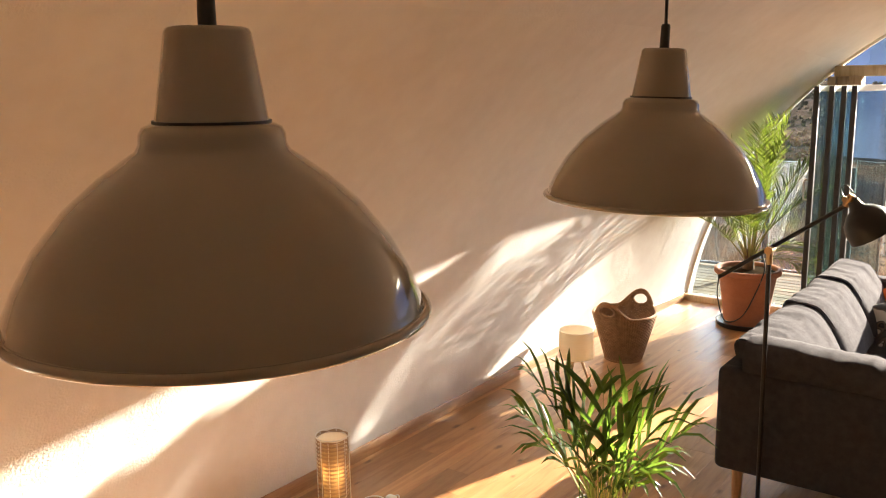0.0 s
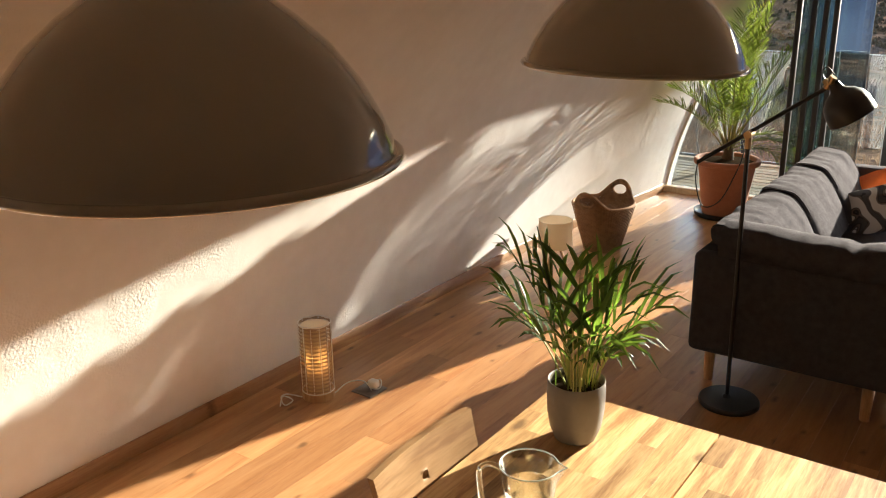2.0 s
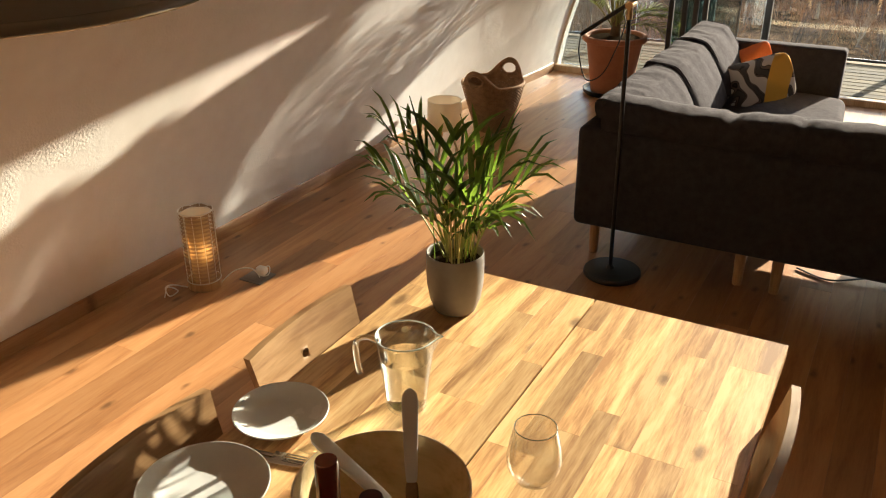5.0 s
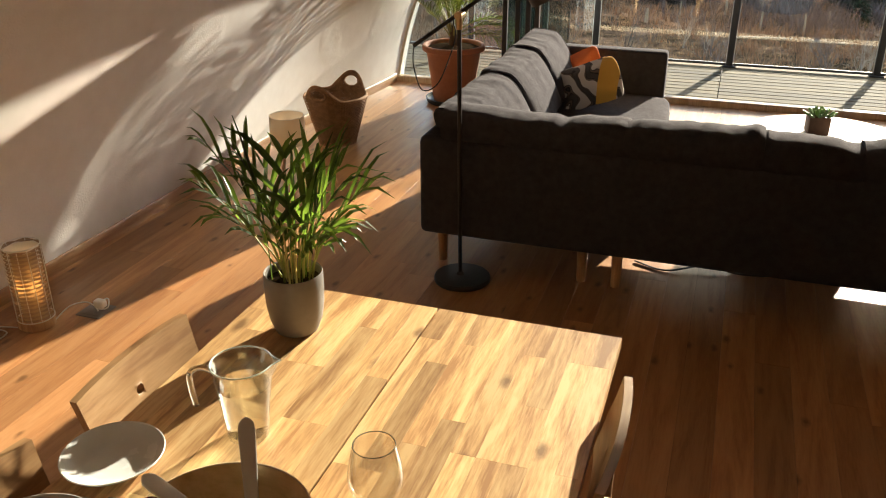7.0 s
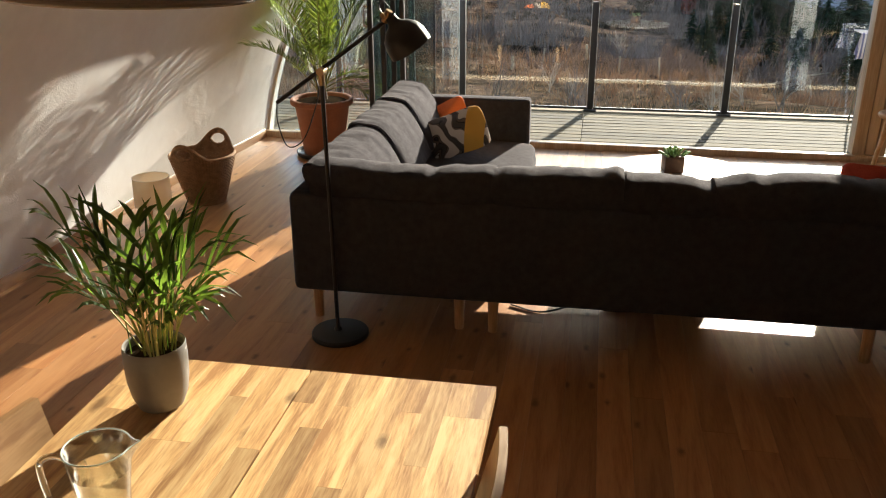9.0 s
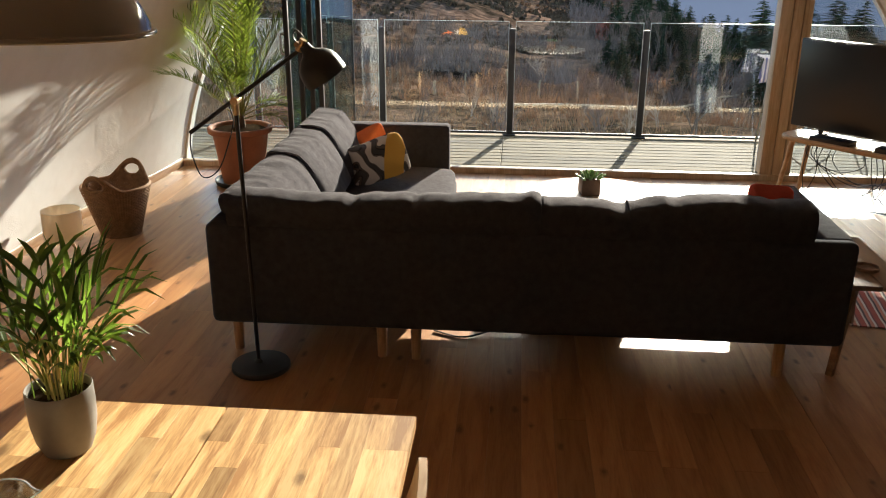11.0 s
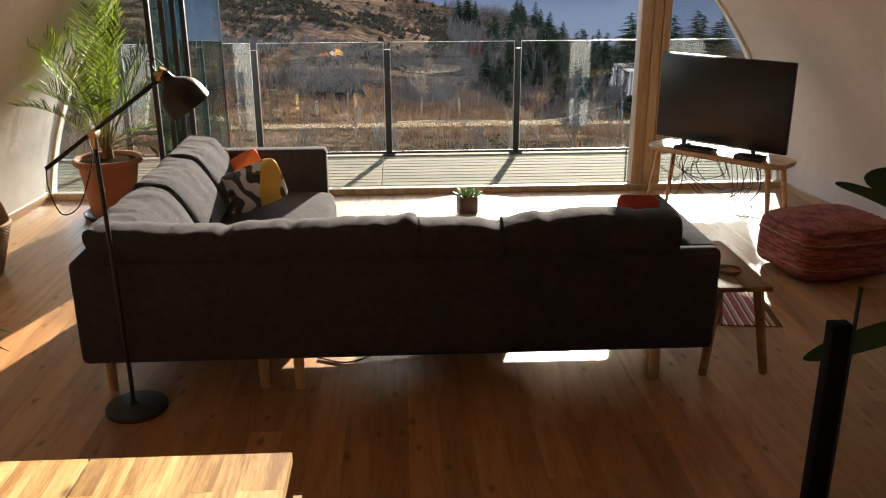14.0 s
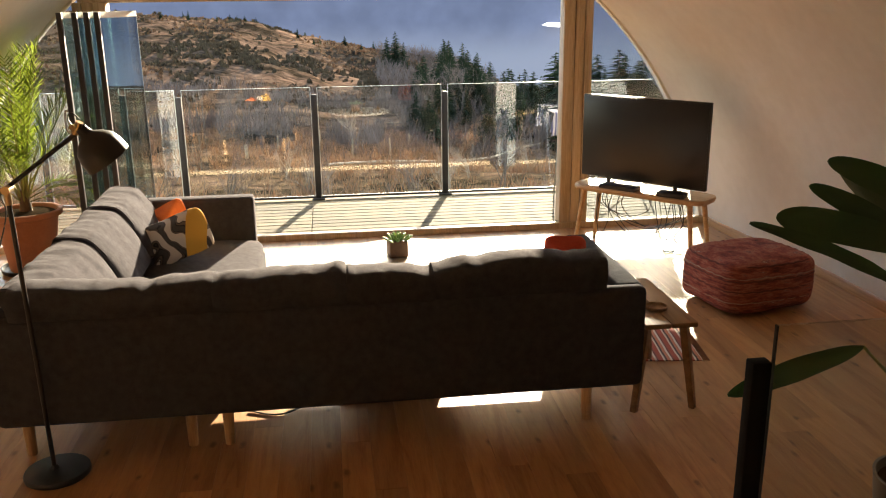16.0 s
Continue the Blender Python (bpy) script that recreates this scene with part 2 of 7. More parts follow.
M_BLACK = mat("black_metal", (0.012, 0.012, 0.013), (0.02, 0.02, 0.021), 9, 0.38, 0.5, bump=0.0002, bump_scale=300)
M_DARKSTEEL = mat("dark_aluminium", (0.03, 0.032, 0.035), (0.045, 0.047, 0.05), 9, 0.4, 0.5, metal=0.3)
M_MATTBLACK = mat("matt_black_metal", (0.008, 0.008, 0.009), (0.013, 0.013, 0.014), 9, 0.8, 0.9, bump=0.0002, bump_scale=300, spec=0.1)
M_STEEL = mat("steel", (0.55, 0.54, 0.52), (0.62, 0.6, 0.58), 20, 0.25, 0.35, metal=1.0)
M_BRASS = mat("brass", (0.42, 0.29, 0.15), (0.5, 0.36, 0.2), 20, 0.3, 0.4, metal=1.0)
M_GLASS = pane_glass("window_glass")
M_SOLAR_GLASS = pane_glass("solar_glass", (0.84, 0.875, 0.89), 0.06)
M_RAIL_GLASS = pane_glass("railing_glass", (0.92, 0.95, 0.95), 0.085)
M_GLASS_EDGE = mat("polished_glass_edge", (0.62, 0.70, 0.68), (0.70, 0.78, 0.76), 8, 0.2, 0.3, coat=0.5)
M_DOOR_GLASS = pane_glass("door_glass", (0.70, 0.84, 0.86), 0.13, 2.6)
M_SOFA = mat("grey_cloth", (0.038, 0.0375, 0.043), (0.058, 0.0565, 0.063), 30, 1.0, bump=0.0012, bump_scale=420, sheen=0.035, spec=0.04)
M_ENAMEL = mat("beige_enamel", (0.31, 0.28, 0.22), (0.335, 0.30, 0.24), 3, 0.14, 0.18, bump=0.00005, bump_scale=30, coat=1.0)
M_ENAMEL_IN = mat("white_enamel", (0.75, 0.73, 0.68), (0.8, 0.78, 0.73), 3, 0.35)
M_TERRACOTTA = mat("terracotta", (0.34, 0.13, 0.068), (0.42, 0.175, 0.095), 9, 0.75, 0.85, bump=0.001, bump_scale=90)
M_SOIL = mat("soil", (0.025, 0.016, 0.01), (0.06, 0.04, 0.025), 60, 1.0, bump=0.004, bump_scale=80, spec=0.0)
M_GREYPOT = mat("grey_ceramic", (0.155, 0.138, 0.125), (0.19, 0.17, 0.155), 8, 0.38, 0.45, bump=0.0003, bump_scale=60)
M_PALM = leaf_mat("palm_leaf", (0.018, 0.036, 0.009), (0.055, 0.088, 0.013), 0.6, 0.52, 0.3)
nodes_of(M_PALM)[2].inputs["Specular IOR Level"].default_value = 0.25
M_PALM.node_tree.nodes["leaf_tint"].inputs["Color"].default_value = (0.235, 0.30, 0.034, 1)
M_ARECA = leaf_mat("areca_leaf", (0.016, 0.040, 0.010), (0.044, 0.092, 0.016), 0.40, 0.45, 0.7)
M_ARECA.node_tree.nodes["leaf_tint"].inputs["Color"].default_value = (0.15, 0.235, 0.026, 1)
M_STRAW = mat("straw_stem", (0.42, 0.34, 0.10), (0.52, 0.42, 0.16), 14, 0.5)
M_STALK = mat("stalk", (0.22, 0.26, 0.05), (0.34, 0.30, 0.09), 12, 0.45)
M_FIBRE = mat("palm_fibre", (0.10, 0.06, 0.03), (0.17, 0.11, 0.06), 20, 0.9, bump=0.004, bump_scale=90)
M_RUBBER = leaf_mat("dark_leaf", (0.012, 0.035, 0.013), (0.02, 0.05, 0.018), 0.3, 0.12)
M_WICKER = mat("seagrass", (0.20, 0.105, 0.045), (0.37, 0.21, 0.10), 30, 0.85, bump=0.002, bump_scale=120, vary=0.15)
M_WHITE = mat("white_plastic", (0.75, 0.74, 0.71), (0.8, 0.79, 0.76), 6, 0.35)
M_SHADE = leaf_mat("lampshade", (0.80, 0.76, 0.68), (0.84, 0.80, 0.72), 0.8, 0.55)
M_SHADE.node_tree.nodes["leaf_tint"].inputs["Color"].default_value = (0.7, 0.62, 0.5, 1)
M_LINER = leaf_mat("amber_liner", (0.50, 0.41, 0.29), (0.56, 0.46, 0.33), 0.8, 0.5)
M_LINER.node_tree.nodes["leaf_tint"].inputs["Color"].default_value = (0.62, 0.47, 0.28, 1)
M_CERAMIC = mat("grey_plate", (0.62, 0.62, 0.61), (0.69, 0.69, 0.68), 6, 0.22, 0.3, coat=0.3)
M_BAMBOO = wood("bamboo", (0.78, 0.58, 0.29), (0.70, 0.50, 0.23), (0.56, 0.38, 0.16), "x", 0.7, 0.35, 0.05, knots=False)
M_CUTLERY = mat("cutlery_steel", (0.50, 0.48, 0.46), (0.55, 0.53, 0.5), 20, 0.2, 0.3, metal=1.0)
M_HANDLE = thin_glass("solid_glass", (0.97, 1, 0.99), 1.45, 0.3)
M_WATER = clear_glass("water", (0.99, 1, 0.995), 1.33)
M_JUG = pane_glass("jug_glass", (0.975, 0.99, 0.985), 0.09, 2.4)
M_WINEGLASS = pane_glass("wine_glass", (0.98, 0.98, 0.975), 0.06, 2.8)
M_BOTTLE = mat("red_bottle", (0.13, 0.008, 0.006), (0.2, 0.016, 0.01), 10, 0.12, 0.2, coat=0.6)
M_CAP = mat("wine_cap", (0.05, 0.008, 0.012), (0.08, 0.012, 0.018), 10, 0.35)
M_TVBLACK = mat("tv_plastic", (0.012, 0.012, 0.012), (0.016, 0.016, 0.016), 9, 0.35)
M_SCREEN = mat("tv_screen", (0.008, 0.008, 0.009), (0.01, 0.01, 0.011), 9, 0.30, 0.34, coat=0.0)

def kilim_mat():
    """Worn red kilim: bands of woven dashes in reds, pinks and a little cream."""
    m = mat("pouf_kilim", (0.26, 0.05, 0.035), (0.36, 0.10, 0.06), 14, 0.92, bump=0.006, bump_scale=90)
    n, l, b = nodes_of(m)
    co, mp, nz, rp = n.new("ShaderNodeTexCoord"), n.new("ShaderNodeMapping"), n.new("ShaderNodeTexNoise"), n.new("ShaderNodeValToRGB")
    l.new(co.outputs["Object"], mp.inputs[0])
    mp.inputs["Scale"].default_value = (9, 9, 46)
    l.new(mp.outputs[0], nz.inputs["Vector"])
    nz.inputs["Scale"].default_value, nz.inputs["Detail"].default_value, nz.inputs["Roughness"].default_value = 1.0, 3, 0.75
    e = rp.color_ramp.elements
    e[0].position, e[0].color = 0.30, (0.10, 0.025, 0.022, 1)
    e[1].position, e[1].color = 0.74, (0.46, 0.33, 0.26, 1)
    for p, c in ((0.42, (0.22, 0.045, 0.035, 1)), (0.52, (0.32, 0.085, 0.055, 1)), (0.60, (0.38, 0.15, 0.10, 1)), (0.66, (0.20, 0.05, 0.045, 1))):
        k = e.new(p); k.color = c
    l.new(nz.outputs[0], rp.inputs[0])
    l.new(rp.outputs[0], b.inputs["Base Color"])
    return m


M_POUF = kilim_mat()
M_ORANGE = mat("orange_cloth", (0.66, 0.135, 0.03), (0.76, 0.20, 0.05), 12, 0.9, bump=0.002, bump_scale=160)
M_REDCLOTH = mat("red_cloth", (0.42, 0.05, 0.025), (0.52, 0.08, 0.04), 12, 0.9, bump=0.002, bump_scale=160)
M_TABLETOP_WHITE = mat("white_top", (0.48, 0.46, 0.43), (0.55, 0.53, 0.50), 5, 0.3, 0.4)
M_BLUECLOTH = mat("blue_cloth", (0.12, 0.15, 0.30), (0.3, 0.33, 0.5), 18, 0.9, bump=0.003, bump_scale=80)


# ---- building helpers ----
def mesh_of(name, bm, material, smooth=True):
    me = bpy.data.meshes.new(name)
    bm.normal_update()
    bm.to_mesh(me)
    bm.free()
    for m in material if isinstance(material, (list, tuple)) else (material,):
        me.materials.append(m)
    if smooth:
        me.polygons.foreach_set("use_smooth", [True] * len(me.polygons))
        me.set_sharp_from_angle(angle=radians(38))
    return me


def part(name, bm, material, parent=None, label="", smooth=True):
    """One bmesh as one mesh object under a thing or a part."""
    ob = new(name, mesh_of(name, bm, material, smooth))
    ob.parent = parent
    if label:
        tagged(ob, label)
    return ob


def thing(name, label, category, at=(0, 0, 0), turn=0.0, group=""):
    ob = new(name)
    ob.empty_display_size = 0.05
    ob.matrix_basis = pose(*at, 0, 0, turn)
    return tagged(ob, label, category, group)


def structure(name, bm, material, label, smooth=True):
    return tagged(part(name, bm, material, None, "", smooth), label, "structure", "", "structure")


def box(bm, x0, x1, y0, y1, z0, z1, bevel=0.0, segs=2, m=None):
    """A box between bounds, with rounded edges where bevel is given."""
    r = bmesh.ops.create_cube(bm, size=1.0)
    vs = r["verts"]
    for v in vs:
        v.co = Vector(((x0 + x1) / 2 + v.co.x * (x1 - x0), (y0 + y1) / 2 + v.co.y * (y1 - y0), (z0 + z1) / 2 + v.co.z * (z1 - z0)))
    es = list({e for v in vs for e in v.link_edges})
    if bevel:
        r = bmesh.ops.bevel(bm, geom=vs + es, offset=bevel, segments=segs, profile=0.5, affect="EDGES")
        vs = r["verts"]
    if m is not None:
        bmesh.ops.transform(bm, matrix=m, verts=vs)
    return vs


def boxes(*rows, bevel=0.0):
    bm = bmesh.new()
    for r in rows:
        box(bm, *r, bevel=bevel)
    return bm


def lathe(bm, profile, segs=32, at=(0, 0, 0), close=False):
    """Turns (radius, height) rows about z."""
    rings = []
    for r, z in profile:
        if r < 1e-6:
            rings.append([bm.verts.new((at[0], at[1], at[2] + z))])
        else:
            rings.append([bm.verts.new((at[0] + r * math.cos(2 * math.pi * i / segs), at[1] + r * math.sin(2 * math.pi * i / segs), at[2] + z)) for i in range(segs)])
    pairs = list(zip(rings, rings[1:])) + ([(rings[-1], rings[0])] if close else [])
    for a, b in pairs:
        for i in range(segs):
            j = (i + 1) % segs
            if len(a) == 1 and len(b) == 1:
                continue
            if len(a) == 1:
                bm.faces.new((a[0], b[j], b[i]))
            elif len(b) == 1:
                bm.faces.new((a[i], a[j], b[0]))
            else:
                bm.faces.new((a[i], a[j], b[j], b[i]))
    return [v for ring in rings for v in ring]


def tube(bm, pts, r, sides=6, r_end=None, cap=True):
    """A round bar along points; r_end tapers it."""
    pts = [Vector(p) for p in pts]
    rings, n = [], len(pts)
    up = Vector((0, 0, 1))
    for i, p in enumerate(pts):
        d = (pts[min(i + 1, n - 1)] - pts[max(i - 1, 0)]).normalized()
        a = d.cross(up if abs(d.z) < 0.95 else Vector((1, 0, 0))).normalized()
        b = d.cross(a)
        rad = r if r_end is None else r + (r_end - r) * i / max(1, n - 1)
        rings.append([bm.verts.new(p + (a * math.cos(2 * math.pi * k / sides) + b * math.sin(2 * math.pi * k / sides)) * rad) for k in range(sides)])
    for a, b in zip(rings, rings[1:]):
        for k in range(sides):
            bm.faces.new((a[k], a[(k + 1) % sides], b[(k + 1) % sides], b[k]))
    if cap:
        bm.faces.new(rings[0][::-1])
        bm.faces.new(rings[-1])
    return [v for ring in rings for v in ring]


def curve_pts(ctrl, n=16):
    """Points of a smooth line through control points."""
    c = [Vector(p) for p in ctrl]
    c = [c[0] * 2 - c[1]] + c + [c[-1] * 2 - c[-2]]
    out = []
    for i in range(1, len(c) - 2):
        for k in range(n):
            t = k / n
            p0, p1, p2, p3 = c[i - 1:i + 3]
            out.append(0.5 * ((2 * p1) + (p2 - p0) * t + (2 * p0 - 5 * p1 + 4 * p2 - p3) * t * t + (3 * p1 - p0 - 3 * p2 + p3) * t ** 3))
    return out + [c[-2]]


def cushion(bm, x0, x1, y0, y1, z0, z1, puff=0.35, seed=0, cuts=10, wrinkle=0.012, m=None):
    """A stuffed block: round edges, swollen faces and soft creases."""
    r = bmesh.ops.create_cube(bm, size=2.0)
    es = list({e for v in r["verts"] for e in v.link_edges})
    r2 = bmesh.ops.subdivide_edges(bm, edges=es, cuts=cuts, use_grid_fill=True)
    vs = list({v for f in r2["geom"] if isinstance(f, bmesh.types.BMFace) for v in f.verts})
    c = Vector(((x0 + x1) / 2, (y0 + y1) / 2, (z0 + z1) / 2))
    h = Vector(((x1 - x0) / 2, (y1 - y0) / 2, (z1 - z0) / 2))
    p = 8.0
    for v in vs:
        q = v.co.copy()
        k = (abs(q.x) ** p + abs(q.y) ** p + abs(q.z) ** p) ** (1 / p)
        q = q / k
        fall = [1 - min(1, abs(t)) ** 2.5 for t in q]
        s = Vector(((1 - puff * 0.12) + puff * 0.14 * fall[1] * fall[2], (1 - puff * 0.3) + puff * 0.32 * fall[0] * fall[2], (1 - puff * 0.16) + puff * 0.2 * fall[0] * fall[1]))
        w = Vector((q.x * h.x * s.x, q.y * h.y * s.y, q.z * h.z * s.z))
        nz = noise.noise_vector(Vector((w.x * 7 + seed * 3.1, w.y * 7, w.z * 7 + seed)))
        nz2 = noise.noise_vector(Vector((w.x * 19 + seed, w.y * 19, w.z * 5)))
        v.co = c + w + nz * wrinkle + nz2 * wrinkle * 0.35
    if m is not None:
        bmesh.ops.transform(bm, matrix=m, verts=vs)
    return vs


def arc_shell(bm, cx, cz, r0, r1, a0, a1, y0, y1, n=40, ny=2, taper=None):
    """A bent slab between two radii and two angles (degrees from +x), from y0 to y1."""
    def ring(r, y):
        r -= taper(y) if taper else 0.0
        return [bm.verts.new((cx + r * math.cos(radians(a0 + (a1 - a0) * i / n)), y, cz + r * math.sin(radians(a0 + (a1 - a0) * i / n)))) for i in range(n + 1)]
    ys = [y0 + (y1 - y0) * k / (ny - 1) for k in range(ny)]
    inner, outer = [ring(r0, y) for y in ys], [ring(r1, y) for y in ys]
    for k in range(ny - 1):
        for i in range(n):
            bm.faces.new((inner[k][i], inner[k][i + 1], inner[k + 1][i + 1], inner[k + 1][i]))
            bm.faces.new((outer[k][i], outer[k + 1][i], outer[k + 1][i + 1], outer[k][i + 1]))
    for k in (0, ny - 1):
        for i in range(n):
            f = (inner[k][i], outer[k][i], outer[k][i + 1], inner[k][i + 1])
            bm.faces.new(f if k == 0 else f[::-1])
    for i in (0, n):
        for k in range(ny - 1):
            bm.faces.new((inner[k][i], inner[k + 1][i], outer[k + 1][i], outer[k][i]))
    bmesh.ops.recalc_face_normals(bm, faces=bm.faces)


# ---- large structure ----
CX, CZ, RV = 0.44, -0.42, 3.227          # the vault: a bent shell over the whole room
Y_BACK, Y_WIN = -3.0, 7.46
FLOOR_HALF = math.sqrt(RV ** 2 - CZ ** 2)
X_L, X_R = CX - FLOOR_HALF, CX + FLOOR_HALF


def arch_x(r, z):
    return math.sqrt(max(0.0, r * r - (z - CZ) ** 2))


def draw_in(y):
    """By how much the vault closes in towards the window."""
    t = min(1.0, max(0.0, (y - 5.6) / (Y_WIN - 5.6)))
    return 0.165 * t * t * (3 - 2 * t)


A_FLOOR = math.degrees(math.asin((0 - CZ) / RV)) - 1.5
A_WALL = 52.0
bm = bmesh.new(); arc_shell(bm, CX, CZ, RV, RV + 0.25, 180 - A_FLOOR, 180 - A_WALL, Y_BACK, Y_WIN + 0.2, 24, 40, draw_in)
wall_west = structure("wall_west", bm, M_PLASTER, "rough cream plastered wall curving up into the vault")
bm = bmesh.new(); arc_shell(bm, CX, CZ, RV, RV + 0.25, A_FLOOR, A_WALL, Y_BACK, Y_WIN + 0.2, 24, 40, draw_in)
wall_east = structure("wall_east", bm, M_PLASTER, "cream plastered wall curving up into the vault")
bm = bmesh.new(); arc_shell(bm, CX, CZ, RV, RV + 0.25, A_WALL, 180 - A_WALL, Y_BACK, Y_WIN + 0.2, 40, 40, draw_in)
ceiling = structure("ceiling", bm, M_PLASTER, "cream plastered barrel-vaulted ceiling")
bm = bmesh.new(); arc_shell(bm, CX, CZ, RV - draw_in(Y_WIN) + 0.004, RV + 0.27, A_FLOOR, 180 - A_FLOOR, Y_WIN + 0.203, Y_WIN + 0.228, 72, 2)
structure("trim_facade", bm, M_CLADDING, "smooth pale board trim round the outside of the arch")
bm = boxes((X_L - 0.5, X_R + 0.5, Y_BACK - 0.25, Y_BACK, -0.2, 3.1))
wall_south = structure("wall_south", bm, M_PLASTER, "plain cream end wall closing the vault", False)
bm = boxes((X_L - 0.4, X_R + 0.4, Y_BACK, Y_WIN + 0.16, -0.22, -0.016))
floor = structure("floor", bm, M_SHADOW_GAP, "oak plank floor with dark joints and knots", False)
for nm, sgn in (("baseboard_west", -1), ("baseboard_east", 1)):
    bm = bmesh.new()
    rings = []
    for k in range(41):
        y = Y_BACK + (Y_WIN - 0.02 - Y_BACK) * k / 40
        x = CX + sgn * (FLOOR_HALF - draw_in(y) * 1.01)
        rings.append([bm.verts.new((x + sgn * dx, y, z)) for dx, z in ((0.03, 0.0), (-0.022, 0.0), (-0.022, 0.062), (-0.016, 0.07), (0.03, 0.07))])
    for a, b in zip(rings, rings[1:]):
        for k in range(5):
            bm.faces.new((a[k], a[(k + 1) % 5], b[(k + 1) % 5], b[k]))
    bm.faces.new(rings[0]); bm.faces.new(rings[-1][::-1])
    bmesh.ops.recalc_face_normals(bm, faces=bm.faces)
    structure(nm, bm, M_OAK, "low oak baseboard along the curved wall")

# ---- window wall: arched frame, post, header, side lights and fanlight ----
window = tagged(new("window_1"), "arched larch window front, folding part open to the deck", "window", "", "structure")
R_FR0, R_FR1 = 3.072, 3.165
HEAD0, HEAD1 = 1.88, 1.96
bm = bmesh.new(); arc_shell(bm, CX, CZ, R_FR0, R_FR1, A_FLOOR + 0.8, 180 - A_FLOOR - 0.8, Y_WIN, Y_WIN + 0.13, 72, 2)
part("arch_frame", bm, M_FRAME, window, "pale larch arch frame")
bm = bmesh.new(); arc_shell(bm, CX, CZ, R_FR0 - 0.028, R_FR0 - 0.002, A_FLOOR + 1.2, 180 - A_FLOOR - 1.2, Y_WIN + 0.05, Y_WIN + 0.12, 72, 2)
part("arch_bead", bm, M_FRAME_WHITE, window, "white glazing bead")
POST_X0, POST_X1 = 2.183, 2.420
for q in (1, -1):
    def span(a, b):
        return (a, b) if q > 0 else (2 * CX - b, 2 * CX - a)
    bm = bmesh.new()
    box(bm, *span(POST_X0, POST_X0 + 0.090), Y_WIN, Y_WIN + 0.13, 0.05, HEAD0, 0.006)
    part("jamb", bm, M_FRAME, window)
    bm = bmesh.new()
    box(bm, *span(POST_X0 + 0.096, POST_X1 - 0.066), Y_WIN + 0.008, Y_WIN + 0.13, 0.05, HEAD0, 0.004)
    part("post", bm, M_FRAME, window)
    bm = bmesh.new()
    box(bm, *span(POST_X1 - 0.060, POST_X1), Y_WIN - 0.004, Y_WIN + 0.12, 0.05, HEAD0, 0.006)
    part("jamb", bm, M_FRAME, window)
for q in (1, -1):
    a, b = (POST_X0 + 0.004, POST_X1 - 0.004) if q > 0 else (2 * CX - POST_X1 + 0.004, 2 * CX - POST_X0 - 0.004)
    bm = bmesh.new(); box(bm, a, b, Y_WIN + 0.132, Y_WIN + 0.152, 0.005, HEAD0 - 0.002, 0.003)
    part("outer_cladding", bm, M_CLADDING, window, "pale grey outer cladding")
hx = arch_x(R_FR0, HEAD1) - 0.005
bm = bmesh.new()
box(bm, CX - hx, CX + hx, Y_WIN + 0.002, Y_WIN + 0.14, HEAD0, HEAD1, 0.006)
part("header", bm, M_FRAME, window, "pale larch header beam")
bm = bmesh.new()
box(bm, X_L + 0.1, X_R - 0.1, Y_WIN - 0.01, Y_WIN + 0.055, -0.01, 0.05, 0.006)
part("threshold", bm, M_FRAME, window, "low larch threshold")
bm = bmesh.new()
box(bm, X_L + 0.1, X_R - 0.1, Y_WIN + 0.057, Y_WIN + 0.165, -0.012, 0.004, 0.003)
part("outer_sill", bm, M_DECK, window, "weathered flush outer sill", False)

def arch_pane(x0, x1, z0, z1, y, r):
    """A glass sheet under the arch, cut to its curve."""
    bm = bmesh.new()
    n, lo, hi = 28, [], []
    for i in range(n + 1):
        x = x0 + (x1 - x0) * i / n
        top = CZ + math.sqrt(max(0.0, r * r - (x - CX) ** 2))
        if top <= z0:
            continue
        lo.append((x, z0)); hi.append((x, min(z1, top)))
    ring = lo + hi[::-1]
    a = [bm.verts.new((x, y, z)) for x, z in ring]
    b = [bm.verts.new((x, y + 0.012, z)) for x, z in ring]
    bm.faces.new(a); bm.faces.new(b[::-1])
    for i in range(len(a)):
        j = (i + 1) % len(a)
        bm.faces.new((a[i], b[i], b[j], a[j]))
    bmesh.ops.recalc_face_normals(bm, faces=bm.faces)
    return bm


for nm, args in (("pane", (X_L, 2 * CX - POST_X1 - 0.002, 0.05, HEAD0)), ("pane", (POST_X1 + 0.002, X_R, 0.05, HEAD0)), ("fanlight_pane", (CX - 3, CX + 3, HEAD1, 3.2))):
    ob = part(nm, arch_pane(*args, Y_WIN + 0.075, R_FR0 - 0.026), M_SOLAR_GLASS if nm == "pane" else M_GLASS, window, "", False)
# glass leaves, folded in against the end of the opening
door = tagged(new("door_1"), "folding glass door with dark stiles, folded open into the room", "door", "", "structure")
Y_NEAR, Y_FAR = 6.83, 7.45
SPLAY, LEAF_TOP = 0.12, 1.82
def leaf_box(x, w, y0, y1, z0, z1, bevel=0.0):
    """An upright bar or sheet of a leaf, swung a little towards the opening at its far end."""
    b = bmesh.new()
    box(b, x - w, x + w, y0, y1, z0, z1, bevel)
    for v in b.verts:
        v.co.x += SPLAY * max(0.0, (v.co.y - Y_NEAR) / (Y_FAR - Y_NEAR))
    return b


